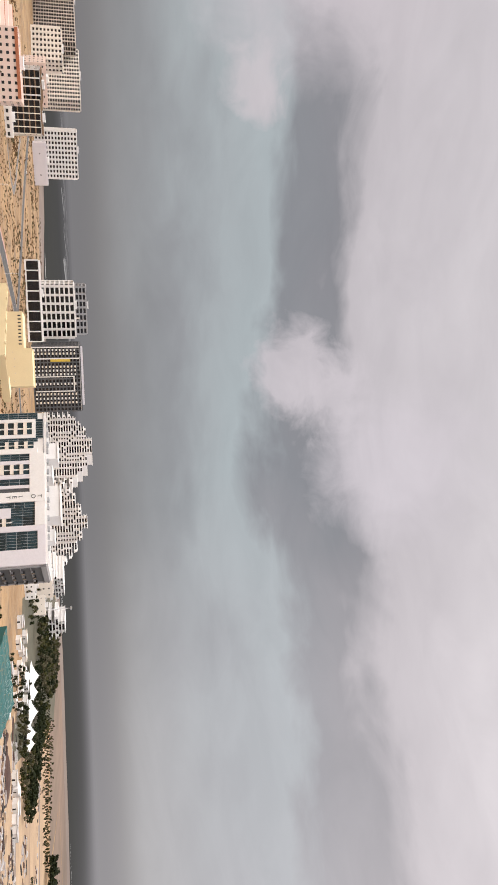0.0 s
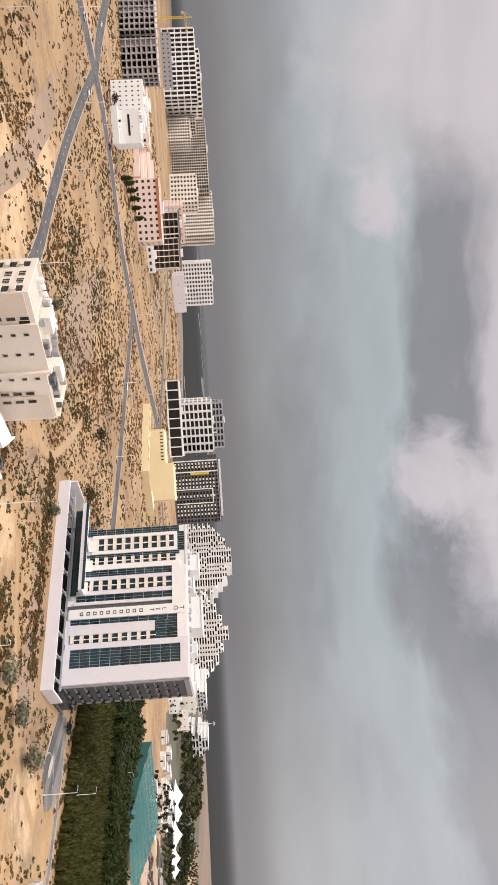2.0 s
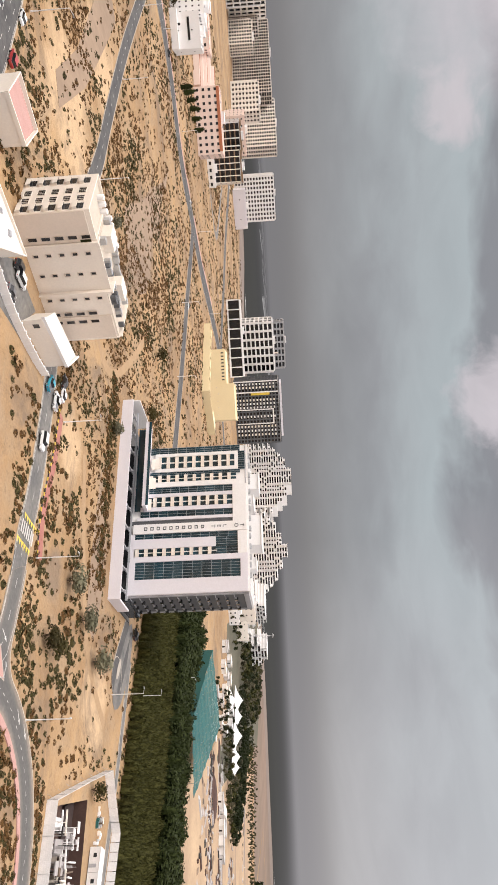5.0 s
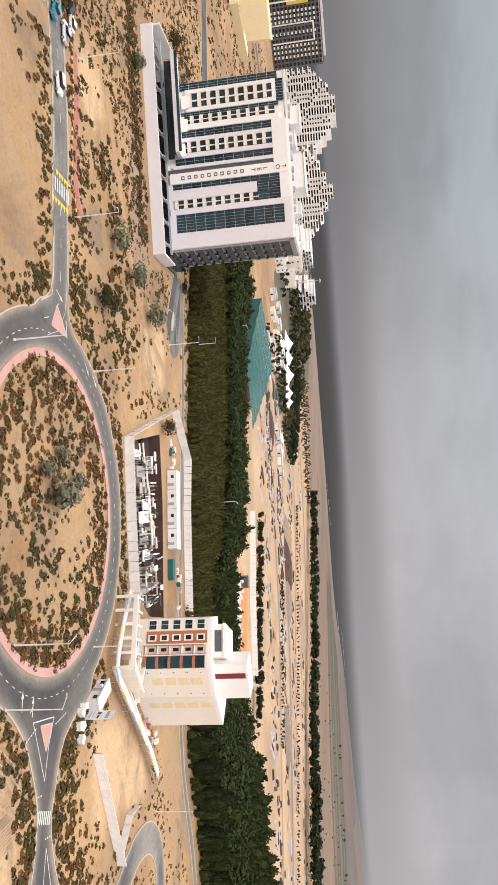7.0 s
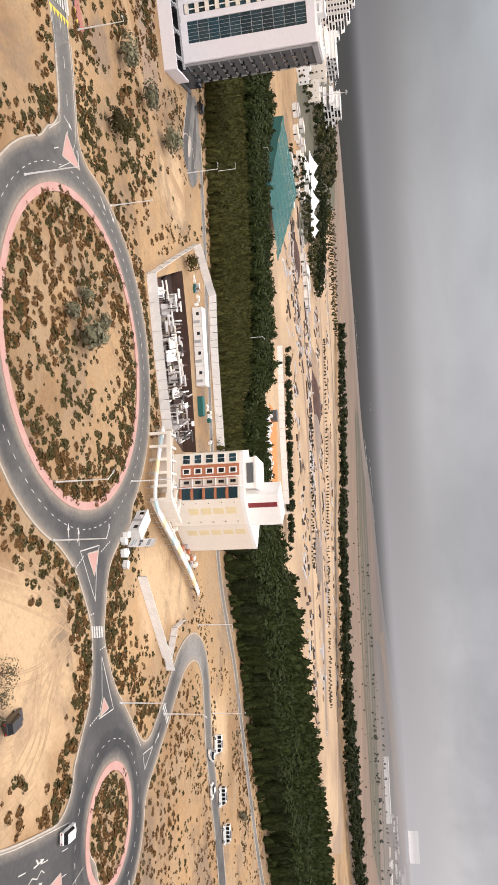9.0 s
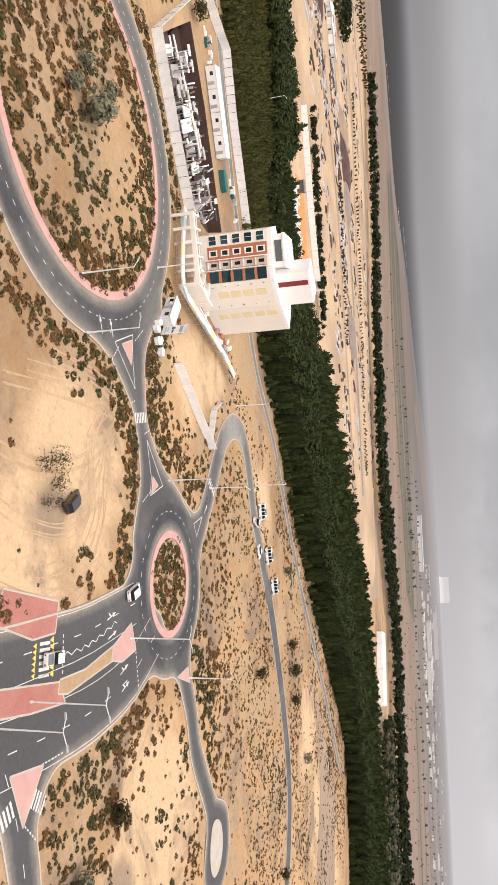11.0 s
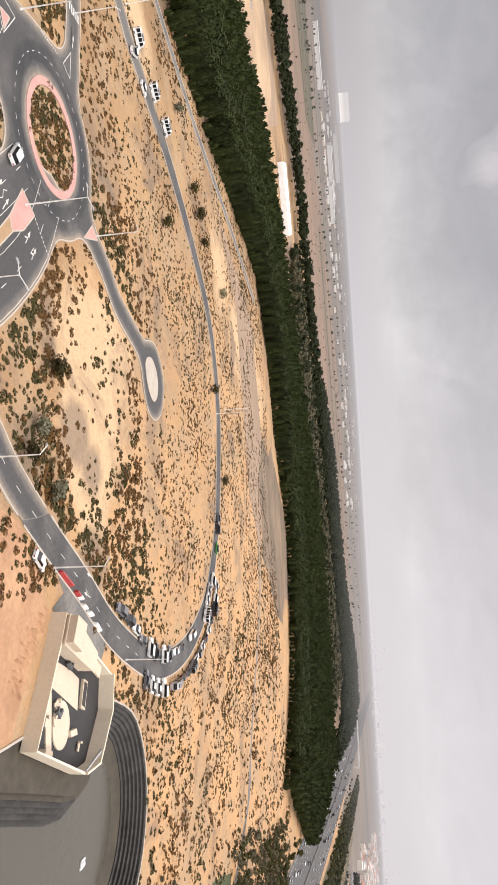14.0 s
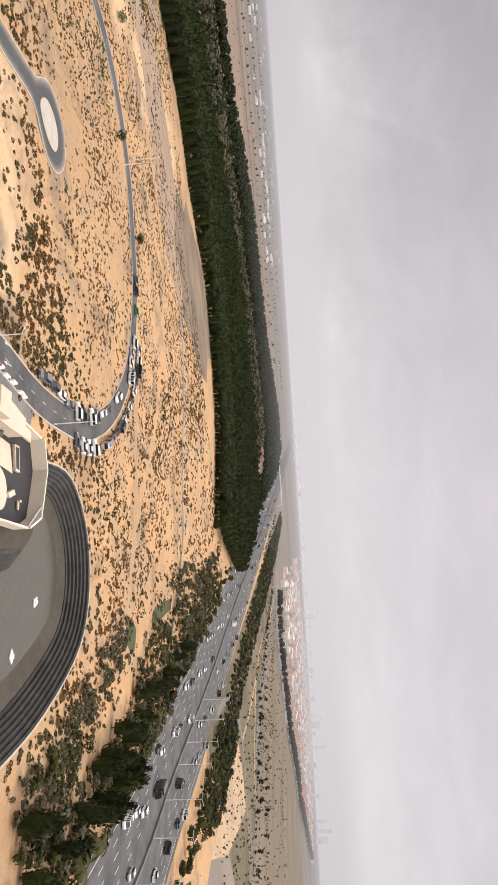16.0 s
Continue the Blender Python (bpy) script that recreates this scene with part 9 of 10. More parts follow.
rf = random.Random(21)
GROVE = [(182, 700), (196, 660), (214, 640), (232, 590), (248, 545), (262, 560), (300, 700), (262, 760), (240, 850), (205, 870), (170, 850), (150, 780)]
TENT_AT = ((190, 640), (202, 634), (212, 615), (222, 597), (176, 593), (226, 585))
BELT = [(395, 740), (425, 640), (455, 555), (464, 472), (491, 410), (515, 344), (558, 304), (632, 267), (683, 227), (697, 174), (740, 60), (790, -20), (850, -120), (900, -220), (960, -330), (880, -355), (700, -310), (690, -325), (890, -392), (1180, -490), (1500, -560), (1500, -480), (1180, -240),
        (1120, -140), (1060, -40), (920, 50), (850, 60), (785, 133), (761, 195), (738, 250), (700, 298), (628, 345), (560, 378), (525, 440), (490, 500), (478, 570), (450, 680), (420, 770)]
GAP = [(585, 60), (600, 150), (660, 170), (740, 60), (850, -120), (900, -220), (960, -330), (760, -300), (710, -80)]
for x, y in spaced(BELT, 7.0, rf):
    if rf.random() < 0.9:
        add_copy(far, rf.choice(far_dark), x, y, rf.uniform(0.9, 1.4), rf.uniform(0, 6.28))
for x, y in spaced(GAP, 5.6, rf):
    if rf.random() < 0.92:
        add_copy(rf.choice((mixed, far)), rf.choice(far_olive), x, y, rf.uniform(0.8, 1.4), rf.uniform(0, 6.28))
for i in range(150):
    p, h, n_ = along(hw_line, 40 + i * 7.5)
    for o in (-rf.uniform(30, 46), rf.uniform(30, 42)):
        if rf.random() < 0.75:
            q = p + n_ * o
            add_copy(verge, rf.choice(far_olive), q[0], q[1], rf.uniform(0.35, 0.85), rf.uniform(0, 6.28))
for i in range(420):
    t_ = rf.random()
    p, h, n_ = along(hw_line, 40 + 330 * t_)
    q = p + n_ * rf.uniform(30, 62)
    if not inside(np.array([q]), FOREST)[0] and q[0] > 80 and off_track(q):
        add_copy(verge, rf.choice(bush_fine), q[0], q[1], rf.uniform(0.25, 0.7), rf.uniform(0, 6.28))
hl_ = smooth_line([(1000, -620), (950, -622), (926, -660), (955, -759), (996, -887), (1140, -1115), (1215, -1279), (1697, -2016)], step=7)
tagged(part("water_canal", ribbon(Geo(), smooth_line([(1060, -650), (1000, -632), (957, -636), (938, -664), (968, -759), (1008, -887), (1160, -1120), (1225, -1279)], step=12), -9, 9, 0.13), POND), "dark canal curving round the suburb", "canal", kind="structure")
for x, y in hl_:
    for _ in range(3):
        add_copy(hedge, rf.choice(far_dark), x + rf.uniform(-7, 7), y + rf.uniform(-7, 7), rf.uniform(0.9, 1.5), rf.uniform(0, 6.28))
for pts in ([(1000, 620), (1180, 420), (1330, 200), (1450, -100), (1600, -400)], [(1300, 800), (1500, 500), (1700, 200), (1900, -200), (2100, -600)], [(900, 830), (1010, 700), (1150, 520)], [(1900, 900), (2200, 300), (2500, -400)], [(560, -450), (486, -470), (411, -500), (330, -560)], [(640, -480), (577, -520), (470, -560), (380, -640)]):
    for x, y in smooth_line(pts, step=11):
        if rf.random() < 0.7:
            add_copy(hedge, rf.choice(far_dark), x + rf.uniform(-8, 8), y + rf.uniform(-8, 8), rf.uniform(0.5, 0.95), rf.uniform(0, 6.28))
for n_p in range(900):
    x, y = rf.uniform(650, 2200), rf.uniform(-500, 800)
    add_copy(mixed, rf.choice(far_olive), x, y, rf.uniform(0.2, 0.5), rf.uniform(0, 6.28))
for n_p in range(500):
    x, y = rf.uniform(300, 900), rf.uniform(-900, -330)
    if abs(y + 0.42 * x + 120) > 40 and y < -0.33 * x - 160:
        add_copy(verge, rf.choice(far_olive), x, y, rf.uniform(0.15, 0.45), rf.uniform(0, 6.28))
for i in range(70):
    y_ = rf.uniform(480, 660)
    add_copy(hedge, rf.choice(far_dark), 0.42 * y_ - rf.uniform(35, 80), y_, rf.uniform(0.35, 0.7), rf.uniform(0, 6.28))
for i in range(60):
    add_copy(verge, rf.choice(far_olive), rf.uniform(200, 290), rf.uniform(700, 900), rf.uniform(0.6, 1.2), rf.uniform(0, 6.28))
for i in range(150):
    u = rf.random()
    add_copy(hedge, rf.choice(far_dark), 205 + 60 * u + rf.uniform(-4, 4), 350 - 85 * u + rf.uniform(-6, 6), rf.uniform(0.4, 0.6), rf.uniform(0, 6.28))
for i in range(150):
    u = rf.random()
    add_copy(hedge, rf.choice(far_dark), 243 + 22 * u + rf.uniform(-7, 7), 715 - 165 * u + rf.uniform(-8, 8), rf.uniform(0.7, 1.1), rf.uniform(0, 6.28))
for pts, rows_ in (([(248, 875), (300, 810), (357, 745), (400, 718)], 5), ([(325, 582), (387, 475), (419, 408), (470, 300)], 2), ([(357, 330), (330, 372), (300, 420)], 2)):
    ln_ = smooth_line(pts, step=3.2)
    nn = normals(ln_)
    for k in range(rows_):
        for i in range(len(ln_)):
            if rf.random() < 0.85:
                q = ln_[i] + nn[i] * (k * 7.0 + rf.uniform(-1, 1))
                add_copy(hedge, rf.choice(far_dark), q[0], q[1], rf.uniform(0.22, 0.36), rf.uniform(0, 6.28))
for i in range(320):
    p, h, n_ = along(hw_line, 30 + 330 * rf.random())
    q = p + n_ * rf.uniform(29, 48)
    if not inside(np.array([q]), FOREST)[0] and off_track(q):
        add_copy(rf.choice((verge, mixed, mixed, far)), rf.choice(bush_fine), q[0], q[1], rf.uniform(0.3, 0.9), rf.uniform(0, 6.28))
THICKET = [(95, -112), (127, -120), (173, -143), (211, -145), (266, -148), (305, -172), (390, -212), (330, -220), (210, -182), (115, -142)]
for x, y in spaced(THICKET, 4.6, rf):
    if off_track((x, y)) and noise.noise(Vector((x * 0.03, y * 0.03, 4))) > -0.25 and rf.random() < 0.8:
        add_copy(rf.choice((verge, mixed, mixed, mixed)), rf.choice(bush_fine), x, y, rf.uniform(0.3, 0.85), rf.uniform(0, 6.28))
for i in range(240):
    u = rf.random()
    x, y = 100 + 85 * u + rf.gauss(0, 4), -113 - 12 * u + rf.gauss(0, 4)
    if off_track((x, y)) and not inside(np.array([(x, y)]), BASIN)[0]:
        add_copy(mixed, rf.choice(bush_fine), x, y, rf.uniform(0.2, 0.5), rf.uniform(0, 6.28))
BANK = [(236, -276), (298, -297), (358, -306), (452, -334), (598, -379), (900, -484), (1120, -566), (1400, -668), (1410, -700), (1110, -606), (818, -500), (536, -392), (409, -348), (359, -346), (287, -308)]
for x, y in spaced(BANK, 4.2, rf):
    if rf.random() < 0.85:
        add_copy(rf.choice((verge, hedge, hedge, mixed)), rf.choice(bush_fine), x, y, rf.uniform(0.35, 0.85), rf.uniform(0, 6.28))
sheet("ground_clearing", [(262, -312), (301, -327), (345, -344), (380, -358), (404, -372), (409, -401), (404, -432), (360, -402), (310, -366)], [], 0.075, PALE_SAND, "pale sandy plot with dark tufts beside the highway", "ground")
for pts, wd, mat, lab in (([(322, -281), (347, -291), (376, -311), (408, -346), (424, -387), (412, -439), (380, -500)], 2.6, ASPHALT_OLD, "narrow grey slip road curving from the highway"), ([(1010, -626), (950, -602), (713, -537), (543, -478), (462, -494), (380, -560)], 3.0, ASPHALT_OLD, "straight grey road along the canal"),
                          ([(960, -596), (896, -578), (740, -508), (589, -448), (511, -459), (440, -500)], 3.6, TRACK_SAND, "sandy track through the rough grass"), ([(424, -387), (500, -420), (640, -468), (820, -540)], 1.8, TRACK_SAND, "sandy track through the rough grass")):
    tagged(part("ground_track", ribbon(Geo(), smooth_line(pts, step=5), -wd, wd, 0.09 if mat is TRACK_SAND else 0.097), mat), lab, "track", kind="structure")
sheet("ground_lawn", [(191.5, -126.2), (197, -129.5), (198.8, -134.8), (194, -138.5), (189, -137.5), (186.3, -130.5)], [], 0.07, LAWN, "small green watered lawn in the scrub", "lawn")
sheet("ground_lawn", [(219, -145), (227, -144.5), (240, -150.5), (256, -159), (252, -161.5), (236, -155), (220, -148.5)], [], 0.07, LAWN, "green strip of grass under the roadside trees", "lawn")
DARK_BANK = [(238, -260), (322, -281), (366, -312), (388, -346), (300, -322), (262, -300)]
for x, y in spaced(DARK_BANK, 4.4, rf):
    if rf.random() < 0.9:
        add_copy(rf.choice((hedge, verge)), rf.choice(bush_fine), x, y, rf.uniform(0.5, 1.0), rf.uniform(0, 6.28))
for i in range(120):
    x, y = rf.uniform(255, 440), rf.uniform(-400, -315)
    if inside(np.array([(x, y)]), [(262, -312), (301, -327), (345, -344), (380, -358), (404, -372), (409, -401), (404, -432), (360, -402), (310, -366)])[0]:
        add_copy(mixed, rf.choice(bush_fine), x, y, rf.uniform(0.1, 0.25), rf.uniform(0, 6.28))
for i in range(2200):
    x, y = rf.uniform(280, 960), rf.uniform(-620, -340)
    if y < -0.33 * x - 240:
        add_copy(rf.choice((mixed, verge)), rf.choice(far_olive), x, y, rf.uniform(0.08, 0.34), rf.uniform(0, 6.28))
WATERLINE = smooth_line([(300, -524), (399, -498), (500, -487), (608, -486), (760, -520), (900, -557)], step=9)
tagged(part("water_canal", ribbon(Geo(), WATERLINE, -4.5, 4.5, 0.09), POND), "narrow dark canal across the fields", "canal", kind="structure")
for x, y in WATERLINE:
    add_copy(hedge, rf.choice(far_olive), x + rf.uniform(-3, 3), y + 6 + rf.uniform(-3, 3), rf.uniform(0.3, 0.6), rf.uniform(0, 6.28))
for i in range(260):
    p, h, n_ = along(hw_line, 60 + 900 * rf.random() ** 1.5)
    q = p - n_ * rf.uniform(29, 50)
    add_copy(verge, rf.choice(far_olive), q[0], q[1], rf.uniform(0.3, 0.8), rf.uniform(0, 6.28))
SHORE_WOODS = (([(159, 700), (185, 850), (250, 1060), (300, 960), (272, 830), (227, 729), (204, 710)], 8.0, 0.7, 1.15), ([(228, 600), (252, 700), (276, 640), (272, 570), (262, 540), (216, 512), (222, 560)], 6.0, 0.45, 0.85), ([(176, 535), (208, 590), (230, 566), (203, 515)], 5.5, 0.4, 0.7), ([(100, 640), (130, 800), (170, 900), (160, 720), (150, 640)], 9.0, 0.4, 0.8),
               ([(272, 778), (330, 930), (415, 770), (385, 690), (335, 700)], 9.0, 0.3, 0.5))
for poly_, step_, lo_, hi_ in SHORE_WOODS:
    for x, y in spaced(poly_, step_, rf):
        if rf.random() < 0.88 and min(dist2((x, y), q) for q in TENT_AT) > 11:
            add_copy(rf.choice((hedge, mixed, verge)), rf.choice(far_dark), x, y, rf.uniform(lo_, hi_), rf.uniform(0, 6.28))
for x, y in spaced(GROVE, 7.5, rf):
    if noise.noise(Vector((x * 0.02, y * 0.02, 7))) > -0.22 and min(dist2((x, y), q) for q in TENT_AT) > 11:
        add_copy(hedge, rf.choice(far_dark), x, y, rf.uniform(0.4, 0.8), rf.uniform(0, 6.28))
tagged(part("far_trees", far, LEAF_DARK), "far belt of dusky green trees behind the building land", "trees", kind="stuff")
tagged(part("mixed_bushes", mixed, LEAF_DUSTY), "grey-brown dusty trees and bushes by the highway", "shrubs", kind="stuff")
tagged(part("verge_bushes", verge, LEAF_OLIVE), "low dusty bushes along the highway and fields", "shrubs", kind="stuff")
tagged(part("hedge_trees", hedge, LEAF_DARK), "dark rows of trees across the fields", "trees", kind="stuff")

rub = {m_: Geo() for m_ in (DAMP_SAND, SOIL, STONE, CONCRETE, ROOF)}
for i in range(1000):
    t_ = rf.random()
    a_, b_ = rf.choice((((165, 430), (430, 250)), ((180, 540), (470, 280)), ((220, 640), (450, 360)), ((300, 720), (540, 330)), ((150, 480), (250, 420)), ((260, 480), (340, 380))))
    x, y = a_[0] + (b_[0] - a_[0]) * t_ + rf.gauss(0, 9), a_[1] + (b_[1] - a_[1]) * t_ + rf.gauss(0, 9)
    if inside(np.array([(x, y)]), FOREST)[0]:
        continue
    w_, d_, h_ = rf.uniform(0.4, 1.6), rf.uniform(0.5, 3.0) * rf.choice((1, 1, 3)), rf.uniform(0.2, 1.0)
    c_, s_ = math.cos(i), math.sin(i)
    rub[rf.choice(list(rub))].prism([(x + c_ * u - s_ * v_, y + s_ * u + c_ * v_) for u, v_ in ((-w_, -d_), (w_, -d_), (w_, d_), (-w_, d_))], 0, h_, 0.8)
for m_, g_ in rub.items():
    tagged(part("site_rubble", g_, m_), "heaps and stacks of material on the building land", "rubble", kind="stuff")
for i, (x, y, r0_, h_) in enumerate(((303, 489, 14, 3.5), (318, 468, 18, 4), (335, 450, 14, 3), (240, 560, 10, 3), (200, 470, 12, 2.5), (380, 360, 16, 3), (420, 520, 20, 3.5))):
    hp = Geo()
    ringp = lambda r_, z_, ph: [(x + r_ * (1.6 if k % 2 else 1.45) * math.cos(k / 12 * 6.283 + ph) * 0.8 - r_ * 0.5 * math.sin(k / 12 * 6.283), y + r_ * math.sin(k / 12 * 6.283 + ph), z_) for k in range(12)]
    rr = [ringp(r0_, 0.0, 0), ringp(r0_ * 0.6, h_ * 0.7, 0.2), ringp(r0_ * 0.25, h_, 0.4)]
    for a_, b_ in zip(rr, rr[1:]):
        for k in range(12):
            hp.face(a_[k], a_[(k + 1) % 12], b_[(k + 1) % 12], b_[k])
    hp.face(*rr[-1])
    tagged(part("soil_mound", hp, (DAMP_SAND, SOIL, GREY_SAND)[i % 3]), "heap of dug soil on the building land", "soil heap", "heaps of soil")
HOUSE_W = [Geo().box(-6, -5, 0, 6, 5, 6.2).box(-6.1, -5.3, 3, 6.1, -5, 3.2).mesh("wall", m_) for m_ in (CREAM, PINKISH, BEIGE)]
HOUSE_R = [Geo().prism([(-6.5, -5.5), (6.5, -5.5), (6.5, 5.5), (-6.5, 5.5)], 6.2, 8.6, 0.35).mesh("roof", TERRACOTTA), Geo().box(-6.3, -5.3, 6.2, 6.3, 5.3, 6.9).mesh("roof", ROOF), Geo().box(-6.3, -5.3, 6.2, 6.3, 5.3, 6.9).mesh("roof", BEIGE)]
n_house = 0
for row in range(13):
    for i in range(24):
        base = hl_[min(len(hl_) - 1, 4 + i * 11 + rf.randrange(5))]
        q = base + np.array((0.86, -0.5)) * (28 + row * 38 + rf.uniform(-8, 8))
        if n_house >= 230 or rf.random() < 0.12:
            continue
        n_house += 1
        orange = rf.random() < (0.62 if row < 4 else 0.25)
        th = thing("house", "pale suburban house with an orange tiled roof" if orange else "pale suburban house with a flat roof", "house", pose(q[0], q[1], 0, 0, 0, 60 + rf.choice((0, 90)) + rf.uniform(-6, 6)), "houses beyond the highway")
        part("wall", rf.choice(HOUSE_W), None, th)
        part("roof", HOUSE_R[0] if orange else rf.choice(HOUSE_R[1:]), None, th)


rest = {m_: Geo() for m_ in (WHITE, CREAM, PINKISH, TERRACOTTA, ROOF)}
for i in range(1500):
    u, v_ = rf.random(), rf.random() ** 0.8
    near = np.array((1060, -640)) * (1 - u) + np.array((1800, -2180)) * u
    q = near + np.array((0.80, -0.42)) * (30 + v_ * 1900) + np.array((rf.gauss(0, 14), rf.gauss(0, 14)))
    wall_, w_, d_, h_ = rf.choice((WHITE, CREAM, PINKISH, PINKISH)), rf.uniform(5, 9), rf.uniform(4, 7), rf.uniform(4, 8)
    a_ = radians(60 + rf.choice((0, 90)))
    pts_ = [(q[0] + math.cos(a_) * x - math.sin(a_) * y, q[1] + math.sin(a_) * x + math.cos(a_) * y) for x, y in ((-w_, -d_), (w_, -d_), (w_, d_), (-w_, d_))]
    rest[wall_].prism(pts_, 0, h_)
    rest[TERRACOTTA if rf.random() < 0.22 else rf.choice((ROOF, PINKISH))].prism(pts_, h_, h_ + 1.6, 0.5)
for i in range(130):
    az, rr = radians(rf.uniform(64, 97)), rf.choice((1680, 1760, 2050, 2120, 2450, 2900, 3300)) + rf.uniform(-25, 25)
    w_, d_, h_ = rf.uniform(3, 11), rf.uniform(4, 8), rf.uniform(2.5, 5)
    cx, cy = rr * math.sin(az), rr * math.cos(az)
    t_ = (math.cos(az), -math.sin(az))
    rest[rf.choice((WHITE, WHITE, CREAM))].prism([(cx + t_[0] * x + t_[1] * y, cy + t_[1] * x - t_[0] * y) for x, y in ((-w_, -d_), (w_, -d_), (w_, d_), (-w_, d_))], 0, h_)
for m_, g_ in rest.items():
    tagged(part("far_houses", g_, m_), "crowded pale and pink houses of the far suburb", "houses", kind="stuff")


def far_block(x, y, w_, d, h, az, mat, label, n):
    th = thing("distant_tower" if h > 25 else "warehouse", label, "tower" if h > 25 else "warehouse", pose(x, y, 0, 0, 0, az))
    part("wall", Geo().box(-w_ / 2, -d / 2, 0, w_ / 2, d / 2, h), mat, th)
    part("roof", Geo().box(-w_ / 2 - 0.5, -d / 2 - 0.5, h, w_ / 2 + 0.5, d / 2 + 0.5, h + 1.2), WHITE_METAL, th)
    for i in range(n):
        part("window", Geo().box(-w_ * 0.46, -d / 2 - 0.2, h * (i + 0.3) / n, w_ * 0.46, -d / 2, h * (i + 0.65) / n), GLASS_GREY, th)


for x, y, w_, d, h, az in ((1452, 742, 120, 30, 8, -60), (1870, 650, 150, 40, 9, -60), (1795, 555, 90, 40, 9, -60), (2600, 960, 160, 60, 12, -62)):
    far_block(x, y, w_, d, h, az, WHITE, "long white industrial shed far across the plain", 0)
far_block(3560, 1556, 130, 60, 62, -62, WHITE, "large pale block far across the plain", 0)
for i in range(40):
    az = 106 + i * 0.85 + rf.uniform(-0.4, 0.4)
    r0_ = rf.uniform(3850, 4600)
    far_block(r0_ * math.sin(radians(az)), r0_ * math.cos(radians(az)), rf.uniform(12, 30), 18, rf.choice((26, 32, 40, 60, 80)) * r0_ / 4200, -az, rf.choice((WHITE, LILAC)), "pale tower block on the hazy skyline", 0)
pyl = thing("sign_gantry", "white sign gantry across the highway", "gantry", pose(1290, -555, 0, 0, 0, -17))
part("beam", Geo().box(-1, -45, 9, 1, 45, 11), WHITE_METAL, pyl)
part("post", Geo().box(-1, -45, 0, 1, -43, 9).box(-1, 43, 0, 1, 45, 9), WHITE_METAL, pyl)
# surf lines
surf = Geo()
for i in range(70):
    t_ = rf.random()
    c = coast[20 + int(t_ * (len(coast) - 45))]
    if c[0] < -1200 or c[0] > 1300:
        continue
    o = rf.choice((25, 60, 110, 180, 420)) + rf.uniform(-8, 8)
    l_, w_ = rf.uniform(15, 60), rf.uniform(1.0, 4.0)
    q = c + np.array((0.1, 1.0)) * o
    n_s = 10
    for k in range(n_s):
        a0, a1 = -l_ + 2 * l_ * k / n_s, -l_ + 2 * l_ * (k + 1) / n_s
        f0, f1 = math.sin(k * 1.7 + i) * 2.5, math.sin((k + 1) * 1.7 + i) * 2.5
        surf.face((q[0] + a0, q[1] + f0 - w_, 0.4), (q[0] + a1, q[1] + f1 - w_, 0.4), (q[0] + a1, q[1] + f1 + w_, 0.4), (q[0] + a0, q[1] + f0 + w_, 0.4))
for i in range(110):
    t_ = rf.random()
    x, y = -1650 + 1350 * t_, 3560 - 440 * t_ + rf.gauss(0, 130)
    l_, w_ = rf.uniform(8, 34), rf.uniform(60, 300)
    surf.face(*[(x + l_ * math.cos(a) * rf.uniform(0.6, 1.2), y + w_ * math.sin(a) * rf.uniform(0.6, 1.2), 0.5) for a in (0, 0.9, 1.8, 2.7, 3.6, 4.5, 5.4)])
tagged(part("surf", surf, FOAM), "broken white surf off the beach", "surf", kind="stuff")

# ---------------------------------------------------------------- glowing sheets as haze in the distance


def haze_glow_material(name, alpha_of):
    """Haze painted as emission on clear sheets: tone follows the sky behind, density the distance."""
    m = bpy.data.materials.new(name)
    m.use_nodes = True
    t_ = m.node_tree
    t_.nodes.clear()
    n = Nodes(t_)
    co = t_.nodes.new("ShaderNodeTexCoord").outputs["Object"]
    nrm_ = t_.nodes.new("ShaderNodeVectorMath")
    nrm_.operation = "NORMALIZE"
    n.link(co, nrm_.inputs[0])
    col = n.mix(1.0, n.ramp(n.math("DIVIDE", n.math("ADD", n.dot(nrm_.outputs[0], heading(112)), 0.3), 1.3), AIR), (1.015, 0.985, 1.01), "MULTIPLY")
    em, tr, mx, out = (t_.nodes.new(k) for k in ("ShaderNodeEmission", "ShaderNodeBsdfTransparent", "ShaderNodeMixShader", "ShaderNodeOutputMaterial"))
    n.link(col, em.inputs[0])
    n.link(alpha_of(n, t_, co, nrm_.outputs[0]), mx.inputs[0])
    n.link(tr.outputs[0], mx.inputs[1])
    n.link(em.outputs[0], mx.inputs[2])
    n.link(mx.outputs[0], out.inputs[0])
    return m


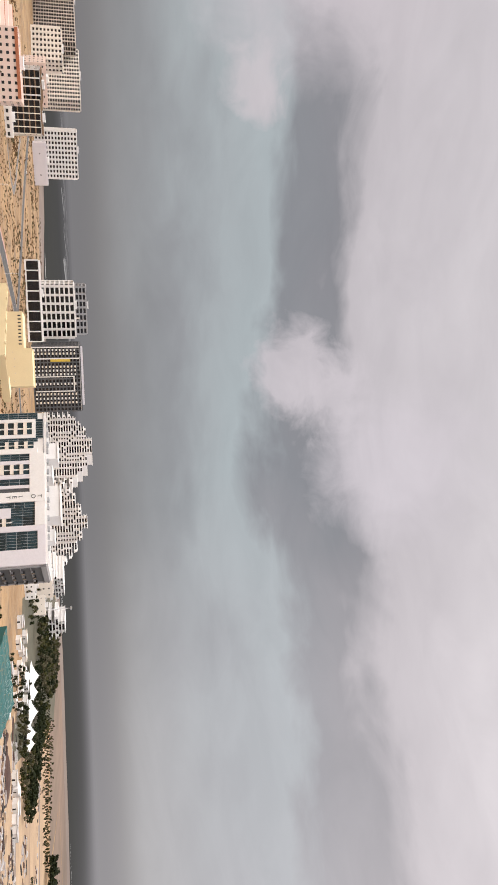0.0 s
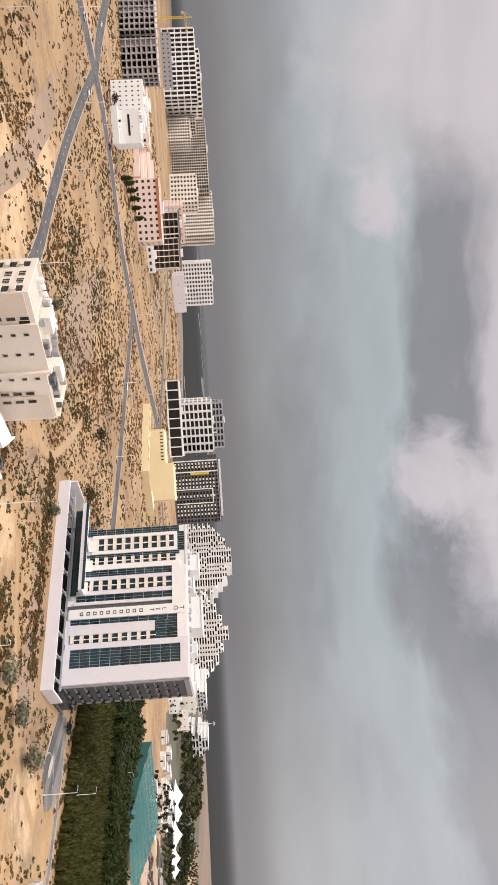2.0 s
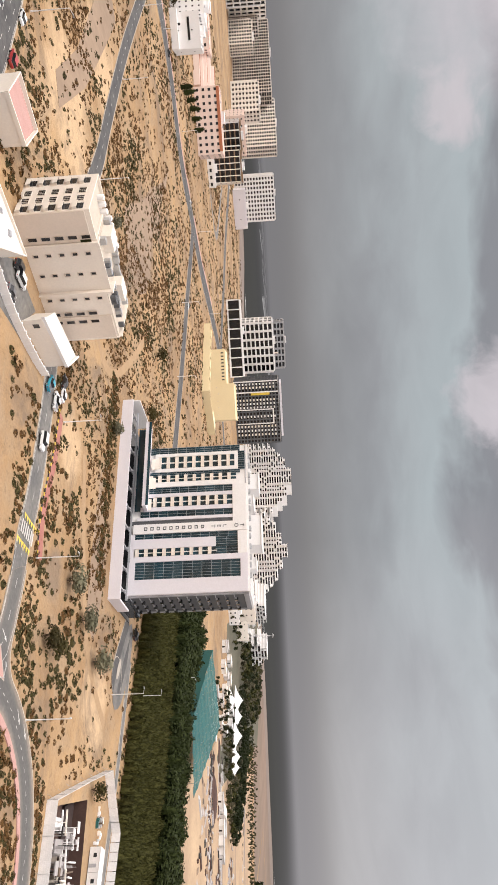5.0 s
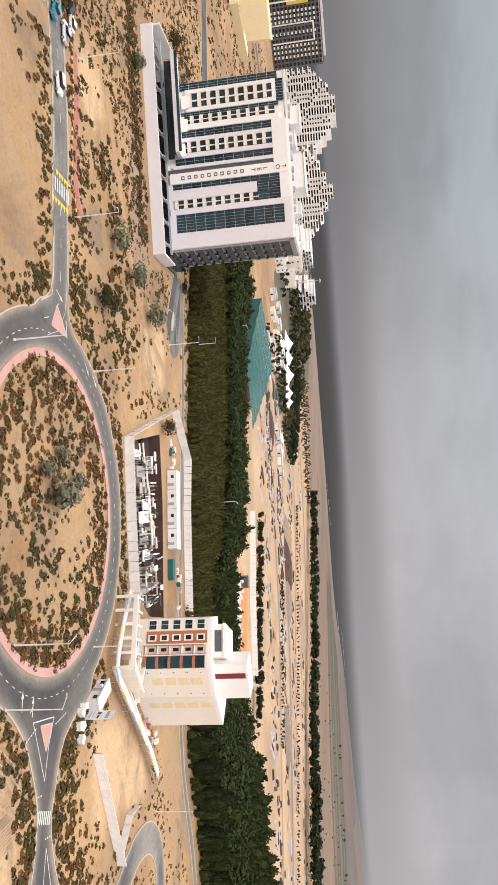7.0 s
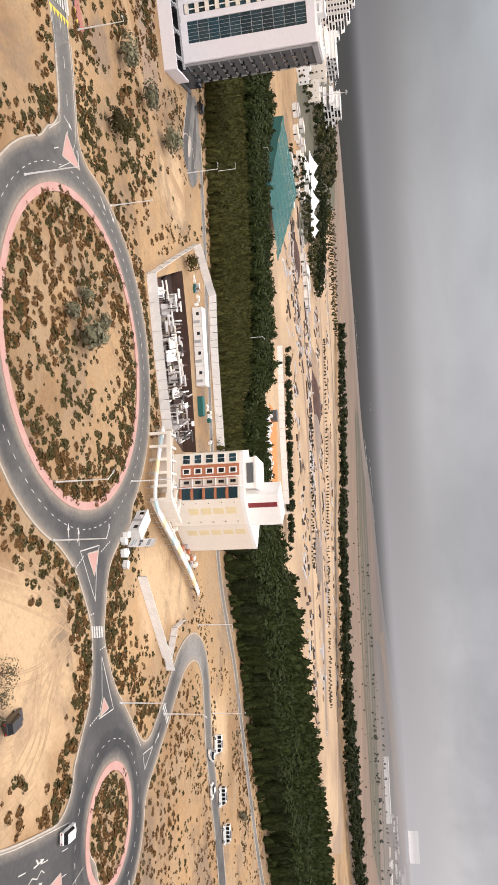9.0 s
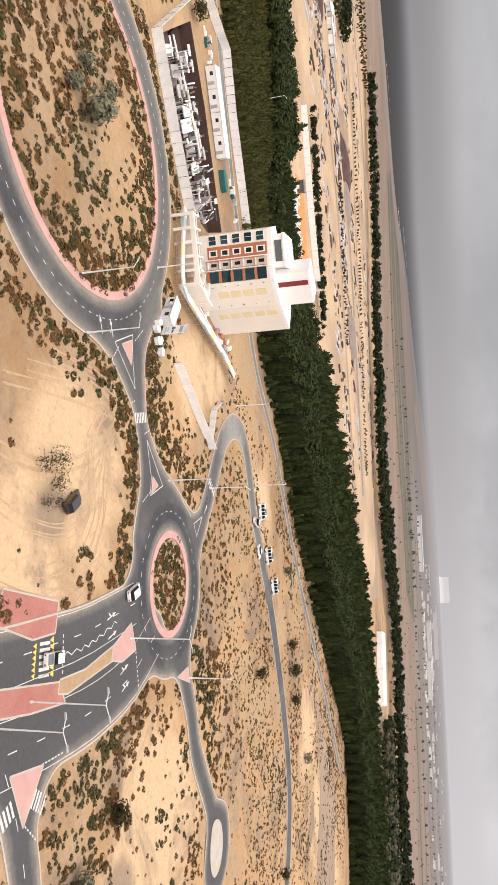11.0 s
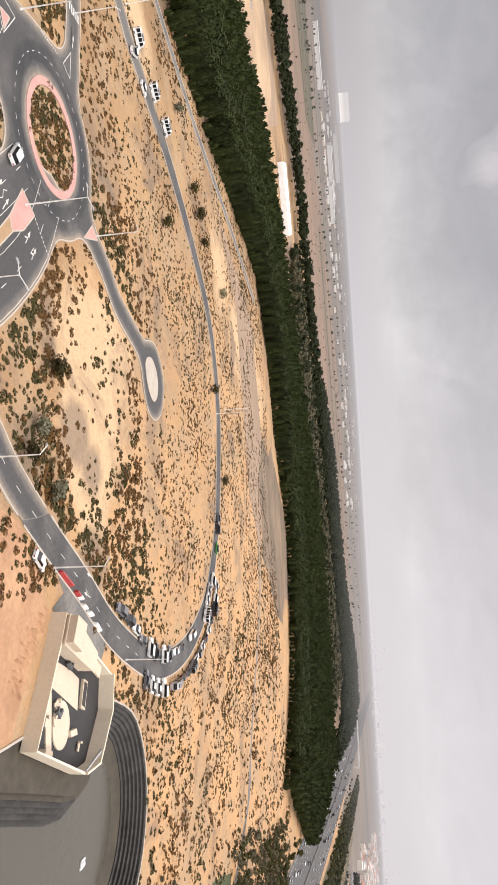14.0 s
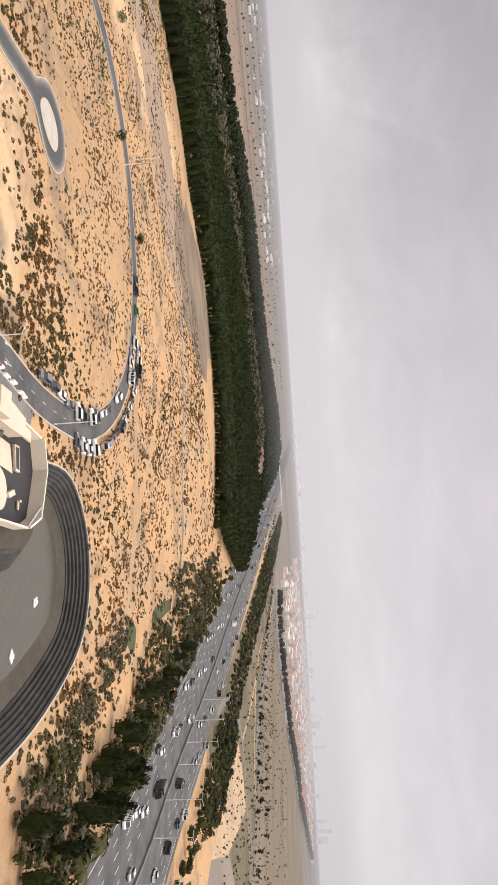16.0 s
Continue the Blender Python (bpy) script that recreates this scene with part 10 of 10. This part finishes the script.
def by_distance(n, t_, co, way):
    ln = t_.nodes.new("ShaderNodeVectorMath")
    ln.operation = "LENGTH"
    n.link(co, ln.inputs[0])
    far_ = n.math("DIVIDE", ln.outputs["Value"], 5000.0)
    over_land = n.ramp(far_, [(0.14, 0.0), (0.25, 0.12), (0.40, 0.34), (0.62, 0.64), (0.80, 0.88), (0.95, 1.0)])
    over_bay = n.ramp(far_, [(0.15, 0.0), (0.26, 0.28), (0.36, 0.60), (0.46, 0.86), (0.60, 1.0)])
    over_sea = n.ramp(far_, [(0.20, 0.0), (0.34, 0.22), (0.48, 0.56), (0.64, 0.86), (0.85, 1.0)])
    az = n.dot(way, heading(112))
    north = n.ramp(az, [(0.0, 1.0), (0.32, 0.0)], "EASE")
    east = n.ramp(az, [(0.5, 0.0), (0.85, 1.0)], "EASE")
    inshore = n.math("ADD", n.math("MULTIPLY", over_land, east), n.math("MULTIPLY", over_bay, n.math("SUBTRACT", 1.0, east)))
    return n.math("ADD", n.math("MULTIPLY", inshore, n.math("SUBTRACT", 1.0, north)), n.math("MULTIPLY", over_sea, north))


def by_height(n, t_, co, way):
    s_ = t_.nodes.new("ShaderNodeSeparateXYZ")
    n.link(way, s_.inputs[0])
    return n.ramp(n.math("ADD", s_.outputs[2], 0.02), [(0.0087, 0.0), (0.0165, 0.62), (0.024, 0.5), (0.05, 0.0)], "EASE")


# flat emissive sheet above the ground, added as haze
g = Geo()
for k in range(24):
    r0_, r1_ = 600 + 182.0 * k, 600 + 182.0 * (k + 1)
    for i in range(72):
        a, b = (2 * math.pi * j / 72 for j in (i, i + 1))
        g.face(*[(math.sin(a_) * r_, math.cos(a_) * r_, 16 - EYE) for a_, r_ in ((a, r0_), (b, r0_), (b, r1_), (a, r1_))])
tagged(part("backdrop_haze", g, haze_glow_material("ground_haze_glow", by_distance), m=pose(0, 0, EYE)), "glowing see-through sheet painting haze over the far plain and sea", "haze", kind="structure")
# upright emissive ring, added as haze in front of the skyline
g = Geo()
for i in range(96):
    a, b = (2 * math.pi * k / 96 for k in (i, i + 1))
    p, q = (math.sin(a) * 3700, math.cos(a) * 3700), (math.sin(b) * 3700, math.cos(b) * 3700)
    g.face((*p, 16.3 - EYE), (*q, 16.3 - EYE), (*q, 0.05 * 3700), (*p, 0.05 * 3700))
tagged(part("backdrop_haze", g, haze_glow_material("far_haze_glow", by_height), m=pose(0, 0, EYE)), "glowing see-through ring painting haze before the far skyline", "haze", kind="structure")
